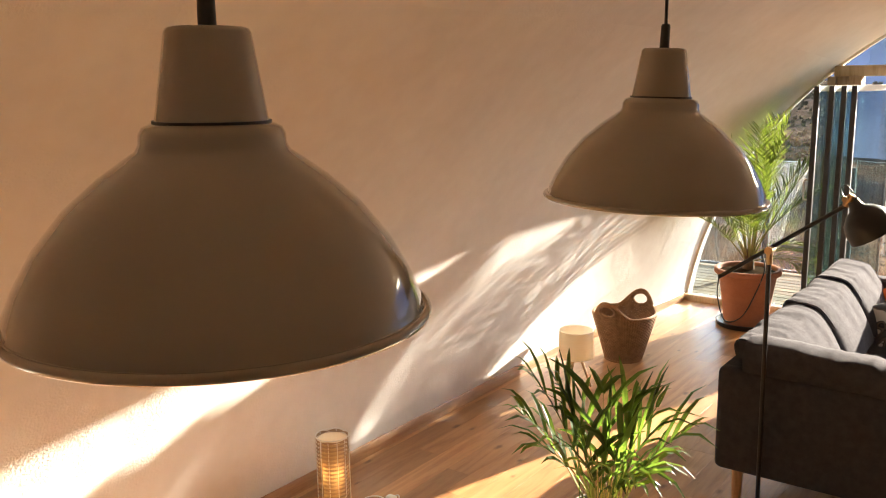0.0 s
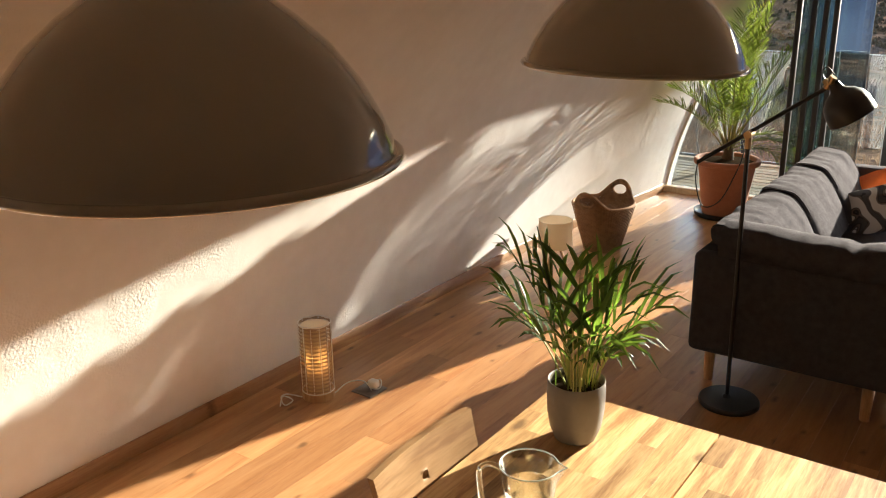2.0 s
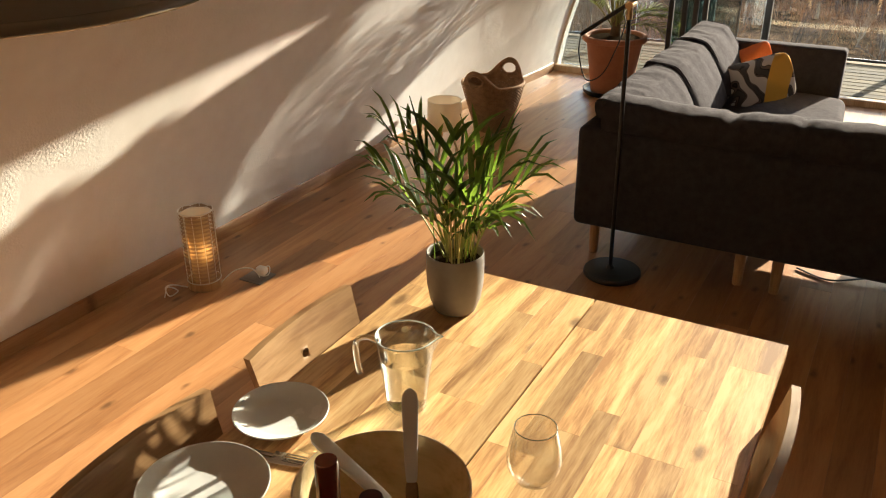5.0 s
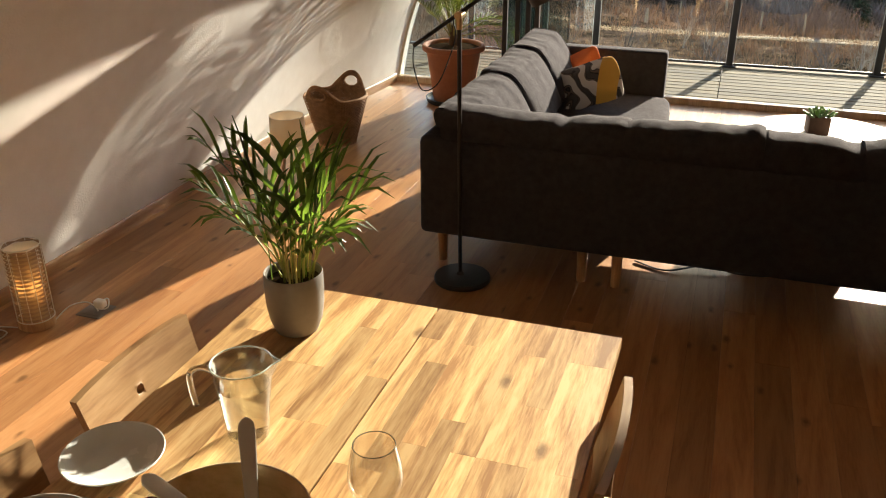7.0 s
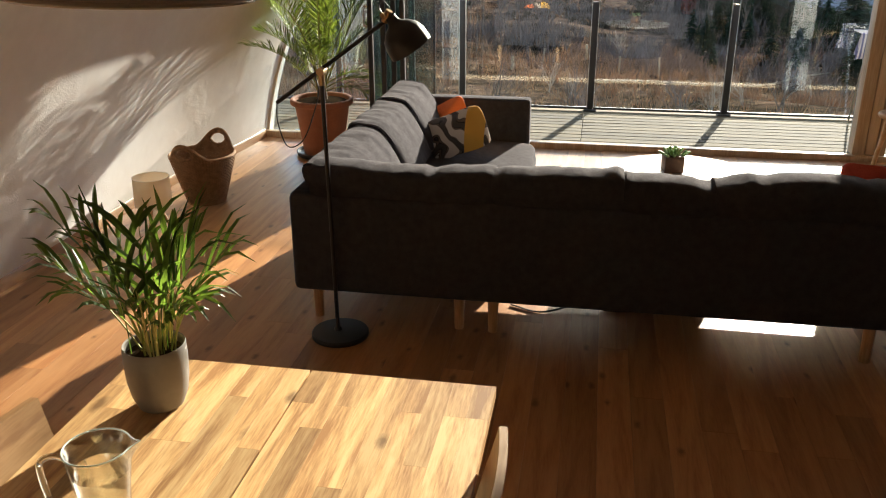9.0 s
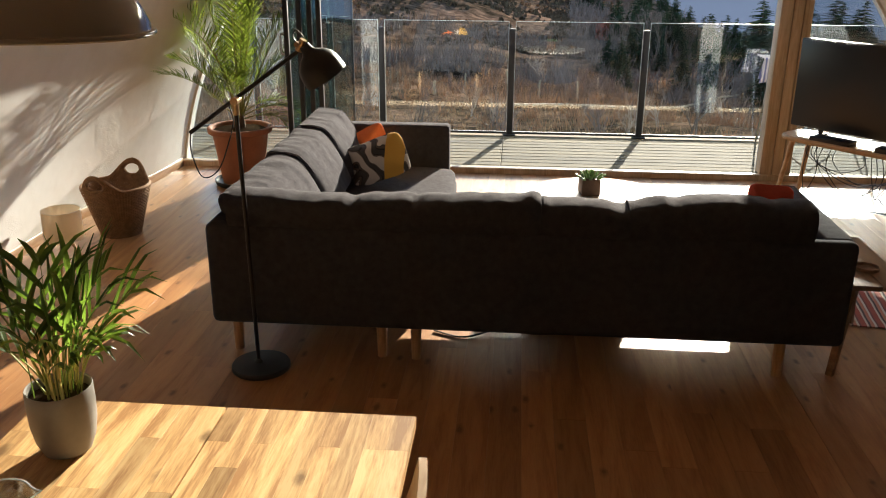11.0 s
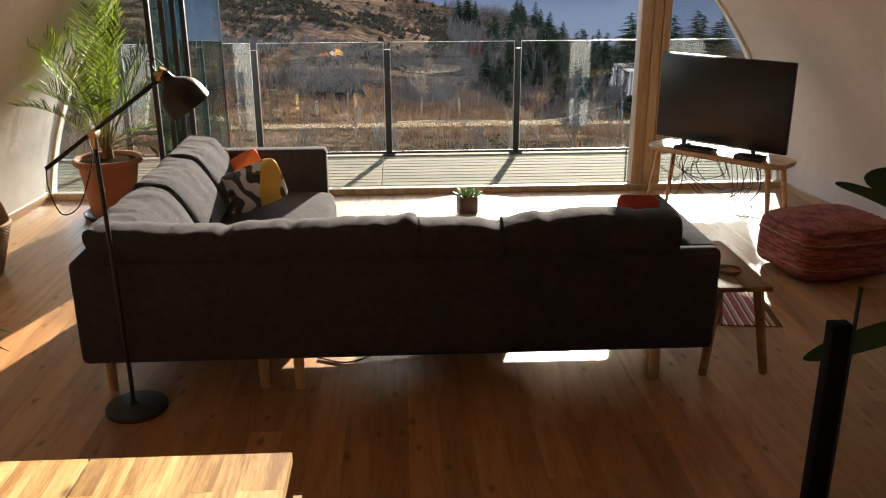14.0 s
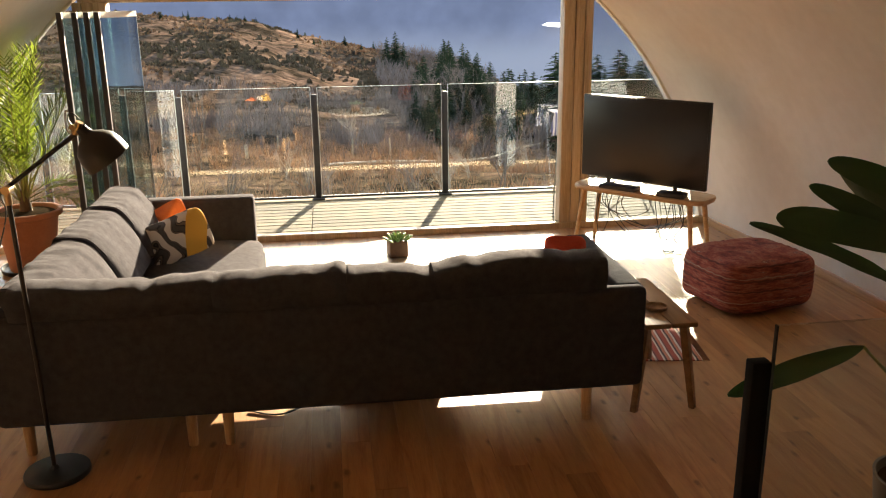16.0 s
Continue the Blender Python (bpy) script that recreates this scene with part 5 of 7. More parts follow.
part("bulb", bm, glow_mat("soft_bulb", (1.0, 0.74, 0.45), 1.6), tl, "added glow that brightens the sunlit shade")

# ---- lit lamp of bent slats ----
M_SLAT = mat("veneer_slat", (0.34, 0.25, 0.17), (0.44, 0.33, 0.23), 30, 0.6, bump=0.0004, bump_scale=200)
WLX, WLY = -2.475, 3.005
wl = thing("floor_light", "glowing cylindrical lamp of thin pale slats on the floor", "lamp", (WLX, WLY, 0))
bm = bmesh.new(); lathe(bm, [(0, 0), (0.073, 0), (0.075, 0.003), (0.075, 0.034), (0.072, 0.037), (0, 0.037)], 40)
part("base", bm, M_BIRCH, wl, "round wooden base")
bm = bmesh.new(); lathe(bm, [(0.048, 0.036), (0.048, 0.350), (0.047, 0.350), (0.047, 0.036)], 40, close=True)
part("liner", bm, M_LINER, wl, "amber translucent liner")
bm = bmesh.new()
for j in range(18):
    for i in range(12):
        a0, a1 = 2 * math.pi * i / 12, 2 * math.pi * (i + 1) / 12
        z = 0.042 + j * 0.0182
        pts = []
        for k in range(5):
            a = a0 + (a1 - a0) * k / 4
            bulge = 0.0105 * (k / 4 if i % 2 else 1 - k / 4)
            pts.append((a, z, bulge))
        lo = [bm.verts.new((0.072 * math.cos(a), 0.072 * math.sin(a), zz + 0.0068 - b * 0.62)) for a, zz, b in pts]
        hi = [bm.verts.new(((0.073 + b * 0.4) * math.cos(a), (0.073 + b * 0.4) * math.sin(a), zz + 0.0105 + b * 0.62)) for a, zz, b in pts]
        for k in range(4):
            bm.faces.new((lo[k], lo[k + 1], hi[k + 1], hi[k]))
part("slats", bm, M_SLAT, wl, "thin wedge-shaped wood veneer slats", False)
for z in (0.040, 0.371):
    bm = bmesh.new(); lathe(bm, [(0.0735 + 0.0025 * math.cos(a), z + 0.0025 * math.sin(a)) for a in [math.pi * k / 3 for k in range(6)]], 40, close=True)
    part("ring", bm, M_WHITE, wl)
for i in range(12):
    a = 2 * math.pi * i / 12
    bm = bmesh.new(); tube(bm, [(0.0745 * math.cos(a), 0.0745 * math.sin(a), 0.038), (0.0745 * math.cos(a), 0.0745 * math.sin(a), 0.372)], 0.0018, 5)
    part("rib", bm, M_WHITE, wl)
bm = bmesh.new(); lathe(bm, [(0, 0.15), (0.015, 0.155), (0.022, 0.175), (0.022, 0.20), (0.012, 0.23), (0, 0.235)], 20)
part("bulb", bm, glow_mat("warm_bulb", (1.0, 0.78, 0.48), 6.0), wl, "glowing warm bulb")
bm = bmesh.new(); lathe(bm, [(0, 0.352), (0.066, 0.352), (0.067, 0.354), (0.066, 0.356), (0, 0.356)], 32)
part("diffuser", bm, M_SHADE, wl, "cream paper disc")
cord = thing("power_cord", "white lamp cord with a plug lying on the floor", "cable", (WLX, WLY, 0))
bm = bmesh.new()
tube(bm, curve_pts([(0.06, 0.03, 0.01), (0.09, 0.10, 0.05), (0.13, 0.16, 0.045), (0.18, 0.17, 0.015), (0.2, 0.2, 0.012), (0.17, 0.24, 0.03), (0.14, 0.2, 0.012), (0.18, 0.16, 0.01)], 8), 0.003, 6)
part("lead", bm, M_WHITE, cord)
bm = bmesh.new()
tube(bm, curve_pts([(-0.05, -0.06, 0.006), (-0.09, -0.11, 0.03), (-0.08, -0.16, 0.04), (-0.05, -0.17, 0.012), (-0.06, -0.11, 0.008), (-0.1, -0.13, 0.025), (-0.07, -0.18, 0.006)], 8), 0.003, 6)
part("lead", bm, M_WHITE, cord)
bm = bmesh.new(); cushion(bm, 0.155, 0.205, 0.16, 0.20, 0.018, 0.055, 0.6, 2, 6, 0.001)
part("plug", bm, M_WHITE, cord, "rounded white plug")
sock = thing("floor_socket", "grey metal floor socket plate set in the planks", "socket", (WLX + 0.16, WLY + 0.17, 0))
bm = bmesh.new(); box(bm, -0.06, 0.06, -0.06, 0.06, 0.0005, 0.006, 0.002)
part("plate", bm, M_GREYPOT, sock)
bm = bmesh.new(); box(bm, -0.045, 0.045, -0.045, 0.045, 0.006, 0.008, 0.001)
part("flap", bm, M_GREYPOT, sock)

# ---- coffee table ----
ct = thing("coffee_table", "round white-topped coffee table on an unseen, added drum base", "table", (0.70, 5.45, 0))
bm = bmesh.new(); lathe(bm, [(0, 0.395), (0.40, 0.395), (0.415, 0.40), (0.42, 0.41), (0.418, 0.418), (0.41, 0.42), (0, 0.42)], 64)
part("tabletop", bm, M_TABLETOP_WHITE, ct, "white round top")
# Unseen solid base, added to keep sun from passing under the sofa.
bm = bmesh.new(); lathe(bm, [(0, 0.0), (0.30, 0.0), (0.325, 0.01), (0.36, 0.20), (0.35, 0.394), (0, 0.394)], 48)
part("drum", bm, M_SOFA, ct, "dark drum base, unseen, added to block low sun")
sp = thing("succulent_pot", "small succulent in a brown square pot on the coffee table", "plant", (0.66, 5.49, 0.42), 8)
bm = bmesh.new(); box(bm, -0.055, 0.055, -0.055, 0.055, 0, 0.10, 0.008)
part("pot", bm, mat("brown_pot", (0.10, 0.055, 0.03), (0.16, 0.09, 0.05), 9, 0.6, bump=0.001), sp, "brown wooden cube pot")
M_SUCC = leaf_mat("succulent", (0.14, 0.22, 0.10), (0.22, 0.32, 0.16), 0.45, 0.15)
for k in range(22):
    a, u = k * 2.4, k / 22
    r = 0.014 + 0.050 * u
    bm = bmesh.new()
    vs = cushion(bm, -0.009, 0.009, -0.006, 0.006, 0, 0.048, 0.9, k, 3, 0.0)
    bmesh.ops.transform(bm, matrix=Matrix.Translation((r * 0.9 * math.cos(a), r * 0.9 * math.sin(a), 0.095)) @ Matrix.Rotation(a, 4, "Z") @ Matrix.Rotation(radians(10 + 60 * u), 4, "Y") @ Matrix.Rotation(radians(90), 4, "Z"), verts=vs)
    part("leaf", bm, M_SUCC, sp)
cp = thing("saucer_dish", "small dark round dish on the coffee table", "dish", (0.96, 5.30, 0.42))
bm = bmesh.new(); lathe(bm, [(0, 0), (0.035, 0), (0.05, 0.014), (0.0525, 0.018), (0.048, 0.017), (0.033, 0.004), (0, 0.004)], 28)
part("dish", bm, M_CHAIR, cp)

# ---- television and bench ----
B0, B1 = Vector((2.16, 6.88, 0)), Vector((2.78, 6.18, 0))
bd = (B1 - B0).normalized()
bn_ = Vector((-bd.y, bd.x, 0))
bc = (B0 + B1) / 2 + bn_ * 0.165
tb = thing("tv_bench", "slim pale wooden bench with splayed legs under the television", "bench", (bc.x, bc.y, 0), math.degrees(math.atan2(bd.y, bd.x)))
bm = bmesh.new()
ring = []
for k in range(48):
    a = 2 * math.pi * k / 48
    ca, sa = math.cos(a), math.sin(a)
    ring.append((0.54 * math.copysign(abs(ca) ** 0.35, ca), 0.17 * math.copysign(abs(sa) ** 0.45, sa)))
lo = [bm.verts.new((x * 0.985, y * 0.95, 0.464)) for x, y in ring]
mi = [bm.verts.new((x, y, 0.487)) for x, y in ring]
hi = [bm.verts.new((x * 0.992, y * 0.975, 0.50)) for x, y in ring]
for a, b in ((lo, mi), (mi, hi)):
    for k in range(48):
        bm.faces.new((a[k], a[(k + 1) % 48], b[(k + 1) % 48], b[k]))
bm.faces.new(lo[::-1]); bm.faces.new(hi)
part("top", bm, M_BENCH, tb, "rounded pale top")
for sx in (-1, 1):
    for sy in (-1, 1):
        bm = bmesh.new(); tube(bm, [(sx * 0.49, sy * 0.15, 0), (sx * 0.43, sy * 0.115, 0.471)], 0.014, 12, 0.02)
        part("leg", bm, M_BENCH, tb)
tv = thing("television", "large black flat-screen television, switched off, on the bench", "television", (2.575, 6.66, 0.50), -50)
bm = bmesh.new(); box(bm, -0.52, 0.52, 0.0, 0.035, 0.045, 0.672, 0.008)
box(bm, -0.38, 0.38, 0.035, 0.07, 0.11, 0.45, 0.015)
part("housing", bm, M_TVBLACK, tv)
bm = bmesh.new(); box(bm, -0.509, 0.509, -0.003, 0.0005, 0.060, 0.661, 0.001)
part("screen", bm, M_SCREEN, tv, "dark glossy screen")
for sx in (-1, 1):
    bm = bmesh.new()
    box(bm, sx * 0.28 - 0.02, sx * 0.28 + 0.02, -0.08, 0.09, 0.0, 0.012, 0.004)
    box(bm, sx * 0.28 - 0.014, sx * 0.28 + 0.014, 0.005, 0.03, 0.012, 0.06, 0.004)
    part("foot", bm, M_TVBLACK, tv)
def slab_box(name, x, y, z, w, d, h, turn, label, category):
    t = thing(name, label, category, (x, y, z), turn)
    bm = bmesh.new(); box(bm, -w / 2, w / 2, -d / 2, d / 2, 0.0, h, 0.006)
    part("case", bm, M_TVBLACK, t)
    bm = bmesh.new(); box(bm, -w / 2 + 0.012, w / 2 - 0.012, -d / 2 - 0.0015, -d / 2 + 0.001, h * 0.25, h * 0.7, 0.0005)
    part("front_panel", bm, M_SCREEN, t)
    return t
slab_box("media_box", 2.425, 6.675, 0.50, 0.29, 0.12, 0.03, -47, "flat black media box under the television", "media box")
slab_box("router", 2.705, 6.355, 0.50, 0.20, 0.11, 0.035, -44, "small black box on the bench", "router")
tc = thing("tv_cables", "tangle of thin black cables hanging under the bench", "cable", (2.6, 6.72, 0))
rc = random.Random(5)
for k in range(9):
    a, b = rc.uniform(-0.42, 0.35), rc.uniform(-0.35, 0.42)
    sag = rc.uniform(0.18, 0.44)
    o = rc.uniform(0.02, 0.12)
    P = lambda s, z, w=0.0: (bd.x * s + bn_.x * (o + w), bd.y * s + bn_.y * (o + w), z)
    bm = bmesh.new()
    tube(bm, curve_pts([P(a, 0.475), P(a + 0.03, 0.46 - sag * 0.6, 0.02), P((a + b) / 2, 0.47 - sag, rc.uniform(-0.05, 0.05)), P(b - 0.04, 0.45 - sag * 0.5), P(b, 0.475)], 7), 0.0032, 5)
    part("lead", bm, M_BLACK, tc)
for k in range(4):
    a = rc.uniform(0.2, 0.46)
    P = lambda s, z, w=0.0: (bd.x * s + bn_.x * (0.1 + w), bd.y * s + bn_.y * (0.1 + w), z)
    bm = bmesh.new()
    tube(bm, curve_pts([P(a, 0.475), P(a + 0.04, 0.25), P(a - 0.05, 0.1, 0.05), P(a + 0.06, 0.02, rc.uniform(-0.1, 0.1)), P(a - 0.08, 0.006, rc.uniform(-0.15, 0.1))], 7), 0.0032, 5)
    part("lead", bm, M_BLACK, tc)

# ---- pouf ----
pf = thing("pouf", "square red kilim floor pouf with stitched stripes", "pouf", (2.885, 5.515, 0), 12)
bm = bmesh.new(); cushion(bm, -0.335, 0.335, -0.30, 0.30, 0.005, 0.350, 0.32, 4, 18, 0.009)
part("cover", bm, M_POUF, pf, "red woven cover")
def loop_band(z, r):
    """A cord round the pouf that follows its swollen sides."""
    pts = []
    for k in range(97):
        a = 2 * math.pi * k / 96
        ca, sa = math.cos(a), math.sin(a)
        vz = (z - 0.18) / 0.175
        q = (abs(ca) ** 8 + abs(sa) ** 8 + abs(vz) ** 8) ** (1 / 8)
        x, y = ca / q, sa / q
        fx, fy, fz = [1 - min(1, abs(t)) ** 2.5 for t in (x, y, vz)]
        pts.append((x * 0.335 * (0.958 + 0.049 * fy * fz), y * 0.30 * (0.895 + 0.112 * fx * fz), z + 0.003 * math.sin(k * 1.7)))
    b = bmesh.new(); tube(b, pts, r, 6)
    return b
M_PALETHREAD = mat("pale_thread", (0.30, 0.16, 0.11), (0.42, 0.27, 0.2), 40, 0.9)
M_DARKTHREAD = mat("dark_thread", (0.12, 0.03, 0.025), (0.18, 0.05, 0.04), 40, 0.9)
for z, r, m in ((0.318, 0.006, M_DARKTHREAD), (0.252, 0.0045, M_PALETHREAD), (0.235, 0.005, M_DARKTHREAD), (0.17, 0.005, M_DARKTHREAD), (0.10, 0.004, M_PALETHREAD), (0.055, 0.005, M_DARKTHREAD)):
    part("braid", loop_band(z, r), m, pf, "stitched braid")

# ---- side table, tray, rug ----
st = thing("side_table", "small oak side table with splayed legs beside the sofa", "table", (1.80, 4.43, 0))
bm = bmesh.new(); box(bm, -0.125, -0.002, -0.33, 0.33, 0.425, 0.45, 0.005)
part("top_board", bm, M_CHAIR, st)
bm = bmesh.new(); box(bm, 0.002, 0.125, -0.33, 0.33, 0.425, 0.45, 0.005)
part("top_board", bm, M_CHAIR, st)
for sx in (-1, 1):
    for sy in (-1, 1):
        bm = bmesh.new()
        lo = Vector((sx * 0.145, sy * 0.29, 0)); hi = Vector((sx * 0.09, sy * 0.25, 0.426))
        tube(bm, [lo, hi], 0.02, 4, 0.026)
        part("leg", bm, M_CHAIR, st)
bm = bmesh.new(); box(bm, -0.08, 0.08, -0.01, 0.01, 0.38, 0.424, 0.003)
part("stretcher", bm, M_CHAIR, st)
tr = thing("coaster", "round dark wooden coaster dish on the side table", "coaster", (1.80, 4.30, 0.45))
bm = bmesh.new(); lathe(bm, [(0, 0), (0.045, 0), (0.05, 0.004), (0.052, 0.018), (0.048, 0.018), (0.045, 0.007), (0, 0.006)], 32)
part("dish", bm, M_WICKER, tr)
cu = thing("cup", "small white cup on the side table by the sofa arm", "cup", (1.73, 4.62, 0.45))
bm = bmesh.new(); lathe(bm, [(0, 0), (0.025, 0), (0.032, 0.01), (0.036, 0.06), (0.0345, 0.06), (0.03, 0.012), (0, 0.008)], 28)
part("body", bm, M_WHITE, cu)
def rug_mat():
    m = mat("rug_cloth", (0.5, 0.4, 0.33), (0.55, 0.45, 0.38), 20, 0.95, bump=0.003, bump_scale=150)
    n, l, b = nodes_of(m)
    co, sep, ml, fr, rp = n.new("ShaderNodeTexCoord"), n.new("ShaderNodeSeparateXYZ"), n.new("ShaderNodeMath"), n.new("ShaderNodeMath"), n.new("ShaderNodeValToRGB")
    l.new(co.outputs["Object"], sep.inputs[0])
    ml.operation, fr.operation = "MULTIPLY", "FRACT"
    l.new(sep.outputs["X"], ml.inputs[0]); ml.inputs[1].default_value = 12.0
    l.new(ml.outputs[0], fr.inputs[0])
    rp.color_ramp.interpolation = "CONSTANT"
    e = rp.color_ramp.elements
    e[0].position, e[0].color = 0.0, (0.36, 0.08, 0.05, 1)
    e[1].position, e[1].color = 0.3, (0.6, 0.5, 0.42, 1)
    for p, c in ((0.42, (0.10, 0.06, 0.06, 1)), (0.55, (0.5, 0.2, 0.13, 1)), (0.75, (0.62, 0.55, 0.48, 1)), (0.88, (0.2, 0.07, 0.06, 1))):
        k = e.new(p); k.color = c
    l.new(fr.outputs[0], rp.inputs[0])
    l.new(rp.outputs[0], b.inputs["Base Color"])
    return m
rug = thing("rug", "small red and cream striped woven rug under the side table", "rug", (1.87, 5.02, 0), -8)
bm = bmesh.new()
nx, ny = 16, 24
g = [[bm.verts.new((-0.40 + 0.80 * i / nx, -0.32 + 0.74 * j / ny, 0.006 + 0.004 * noise.noise((i * 0.4, j * 0.4, 0)))) for j in range(ny + 1)] for i in range(nx + 1)]
for i in range(nx):
    for j in range(ny):
        bm.faces.new((g[i][j], g[i + 1][j], g[i + 1][j + 1], g[i][j + 1]))
r_ = bmesh.ops.extrude_face_region(bm, geom=bm.faces[:])
bmesh.ops.translate(bm, vec=(0, 0, -0.005), verts=[v for v in r_["geom"] if isinstance(v, bmesh.types.BMVert)])
bmesh.ops.recalc_face_normals(bm, faces=bm.faces)
part("weave", bm, rug_mat(), rug)
bm = bmesh.new()
for k in range(60):
    y = -0.32 + 0.74 * k / 59
    tube(bm, [(0.40, y, 0.006), (0.425, y + 0.004, 0.004), (0.44, y - 0.003, 0.003)], 0.0025, 4)
part("fringe", bm, M_PALETHREAD, rug)
fc = thing("floor_cable", "thin dark cable with a plug trailing under the sofa", "cable", (0, 0, 0))
bm = bmesh.new()
tube(bm, curve_pts([(-0.15, 4.42, 0.006), (0.0, 4.36, 0.006), (0.18, 4.44, 0.02), (0.33, 4.42, 0.01), (0.46, 4.45, 0.006), (0.36, 4.47, 0.012), (0.30, 4.44, 0.006)], 8), 0.0045, 6)
part("lead", bm, M_BLACK, fc)
bm = bmesh.new(); box(bm, 0.36, 0.43, 4.445, 4.475, 0.0, 0.022, 0.006)
part("plug", bm, M_BLACK, fc)

# ---- stair guard and large-leaved plant ----
GX, GY = 1.323, 2.46
rail_post(GX, GY, "stair_post", 1.015, 0.0, "black metal post of a glass stair guard", "stair guard", 0.051, M_MATTBLACK)
sg = thing("glass_panel", "clear glass panel of the stair guard", "glass panel", (0, 0, 0))
bm = boxes((GX + 0.04, GX + 1.25, GY - 0.006, GY + 0.006, 0.035, 1.105))
part("pane", bm, M_GLASS, sg, "", False)
bm = boxes((GX + 0.0355, GX + 0.0395, GY - 0.006, GY + 0.006, 0.036, 1.105))
part("edge", bm, M_DARKSTEEL, sg, "dark glass edge", False)
bm = boxes((GX + 0.034, GX + 1.25, GY - 0.014, GY + 0.014, 0.002, 0.034))
part("bottom_channel", bm, M_DARKSTEEL, sg, "", False)
rail_post(GX + 1.29, GY, "stair_post", 1.015, 0.0, "black metal post of a glass stair guard", "stair guard", 0.051, M_MATTBLACK)

bp = thing("leafy_plant", "tall plant with broad dark green leaves in a grey pot", "plant", (2.25, 2.95, 0))
bm = bmesh.new(); lathe(bm, [(0, 0), (0.13, 0), (0.14, 0.006), (0.17, 0.30), (0.172, 0.306), (0.162, 0.306), (0.155, 0.27), (0, 0.27)], 40)
part("pot", bm, M_GREYPOT, bp, "grey pot")
bm = bmesh.new(); lathe(bm, [(0.157, 0.272), (0.08, 0.28), (0, 0.285)], 24)
part("soil", bm, M_SOIL, bp)
def broad_leaf(tip, base, wide, blunt, facing):
    """One paddle leaf with a rounded end on a long stalk, from the pot to the tip."""
    t, b = Vector(tip), Vector(base)
    d = (t - b)
    L = d.length
    d.normalize()
    side = d.cross(Vector(facing)).normalized()
    up = side.cross(d)
    bm = bmesh.new()
    n, rows = 22, []
    for i in range(n + 1):
        u = 1 - (1 - i / n) ** 1.7
        s = 2 * u - 1
        w = wide * max(0.02, 1 - abs(s) ** (blunt if s > 0 else 1.7)) ** 0.5 * (0.86 + 0.14 * u)
        c = b + d * L * u + up * (0.03 * L * math.sin(math.pi * u)) + Vector((0, 0, 0.02 * L * math.sin(math.pi * u)))
        rows.append([bm.verts.new(c + side * w * k + up * (abs(k) * w * 0.22 + 0.003 * math.sin(u * 19 + k * 2))) for k in (-1, -0.66, -0.33, 0, 0.33, 0.66, 1)])
    for p, q in zip(rows, rows[1:]):
        for k in range(6):
            bm.faces.new((p[k], p[k + 1], q[k + 1], q[k]))
    lf = part("leaf", bm, M_RUBBER, bp, "broad dark leaf")
    bm = bmesh.new()
    tube(bm, curve_pts([(0.0, 0.0, 0.27), b * 0.45 + Vector((0, 0, 0.25)), b], 6), 0.009, 7, 0.005)
    part("stalk", bm, M_STALK, lf)
PLANT = Vector((2.25, 2.95, 0))
ROOMWARD, UPWARD = (-0.35, -0.9, 0.25), (0.1, -0.2, 1.0)
for tip, base, wide, blunt, facing in (((1.517, 2.94, 1.234), (1.96, 2.77, 1.045), 0.026, 1.8, (-0.1, -0.75, 0.6)), ((1.60, 2.94, 1.252), (2.00, 2.77, 1.165), 0.050, 3.4, ROOMWARD), ((1.70, 2.95, 1.339), (2.03, 2.81, 1.150), 0.034, 2.3, ROOMWARD), ((1.75, 2.95, 1.413), (2.06, 2.81, 1.265), 0.042, 2.2, ROOMWARD),
                                       ((1.455, 2.86, 0.717), (1.84, 2.80, 0.875), 0.037, 1.9, ROOMWARD), ((2.55, 2.55, 1.4), (2.35, 2.8, 1.1), 0.07, 3.0, UPWARD), ((2.65, 3.25, 1.2), (2.37, 3.05, 1.0), 0.07, 3.0, UPWARD), ((2.15, 3.55, 1.3), (2.2, 3.15, 1.0), 0.07, 3.0, UPWARD), ((2.2, 2.75, 1.7), (2.25, 2.9, 1.25), 0.07, 3.0, ROOMWARD)):
    broad_leaf(Vector(tip) - PLANT, Vector(base) - PLANT, wide, blunt, facing)

# ---- clothes airer on the deck, mostly behind the window post ----
def stripe_mat():
    m = mat("striped_cloth", (0.5, 0.5, 0.6), (0.6, 0.6, 0.68), 20, 0.9, bump=0.002, bump_scale=120)
    n, l, b = nodes_of(m)
    co, wv, rp = n.new("ShaderNodeTexCoord"), n.new("ShaderNodeTexWave"), n.new("ShaderNodeValToRGB")
    l.new(co.outputs["Object"], wv.inputs["Vector"])
    wv.inputs["Scale"].default_value, wv.inputs["Distortion"].default_value = 9.0, 0.4
    rp.color_ramp.elements[0].position, rp.color_ramp.elements[0].color = 0.4, (0.16, 0.17, 0.30, 1)
    rp.color_ramp.elements[1].position, rp.color_ramp.elements[1].color = 0.6, (0.62, 0.60, 0.62, 1)
    l.new(wv.outputs["Fac"], rp.inputs[0])
    l.new(rp.outputs[0], b.inputs["Base Color"])
    return m


AIR_X0, AIR_X1, AIR_Z = 2.425, 3.43, 0.82
air = thing("clothes_airer", "folding metal clothes airer standing on the deck", "clothes airer", (0, 8.74, 0.0))
for x in (AIR_X0 + 0.09, AIR_X1 - 0.03):
    for sy in (-1, 1):
        bm = bmesh.new(); tube(bm, [(x, -sy * 0.15, 0.0), (x + 0.012 * sy, sy * 0.12, AIR_Z)], 0.009, 8)
        part("leg", bm, M_STEEL, air)
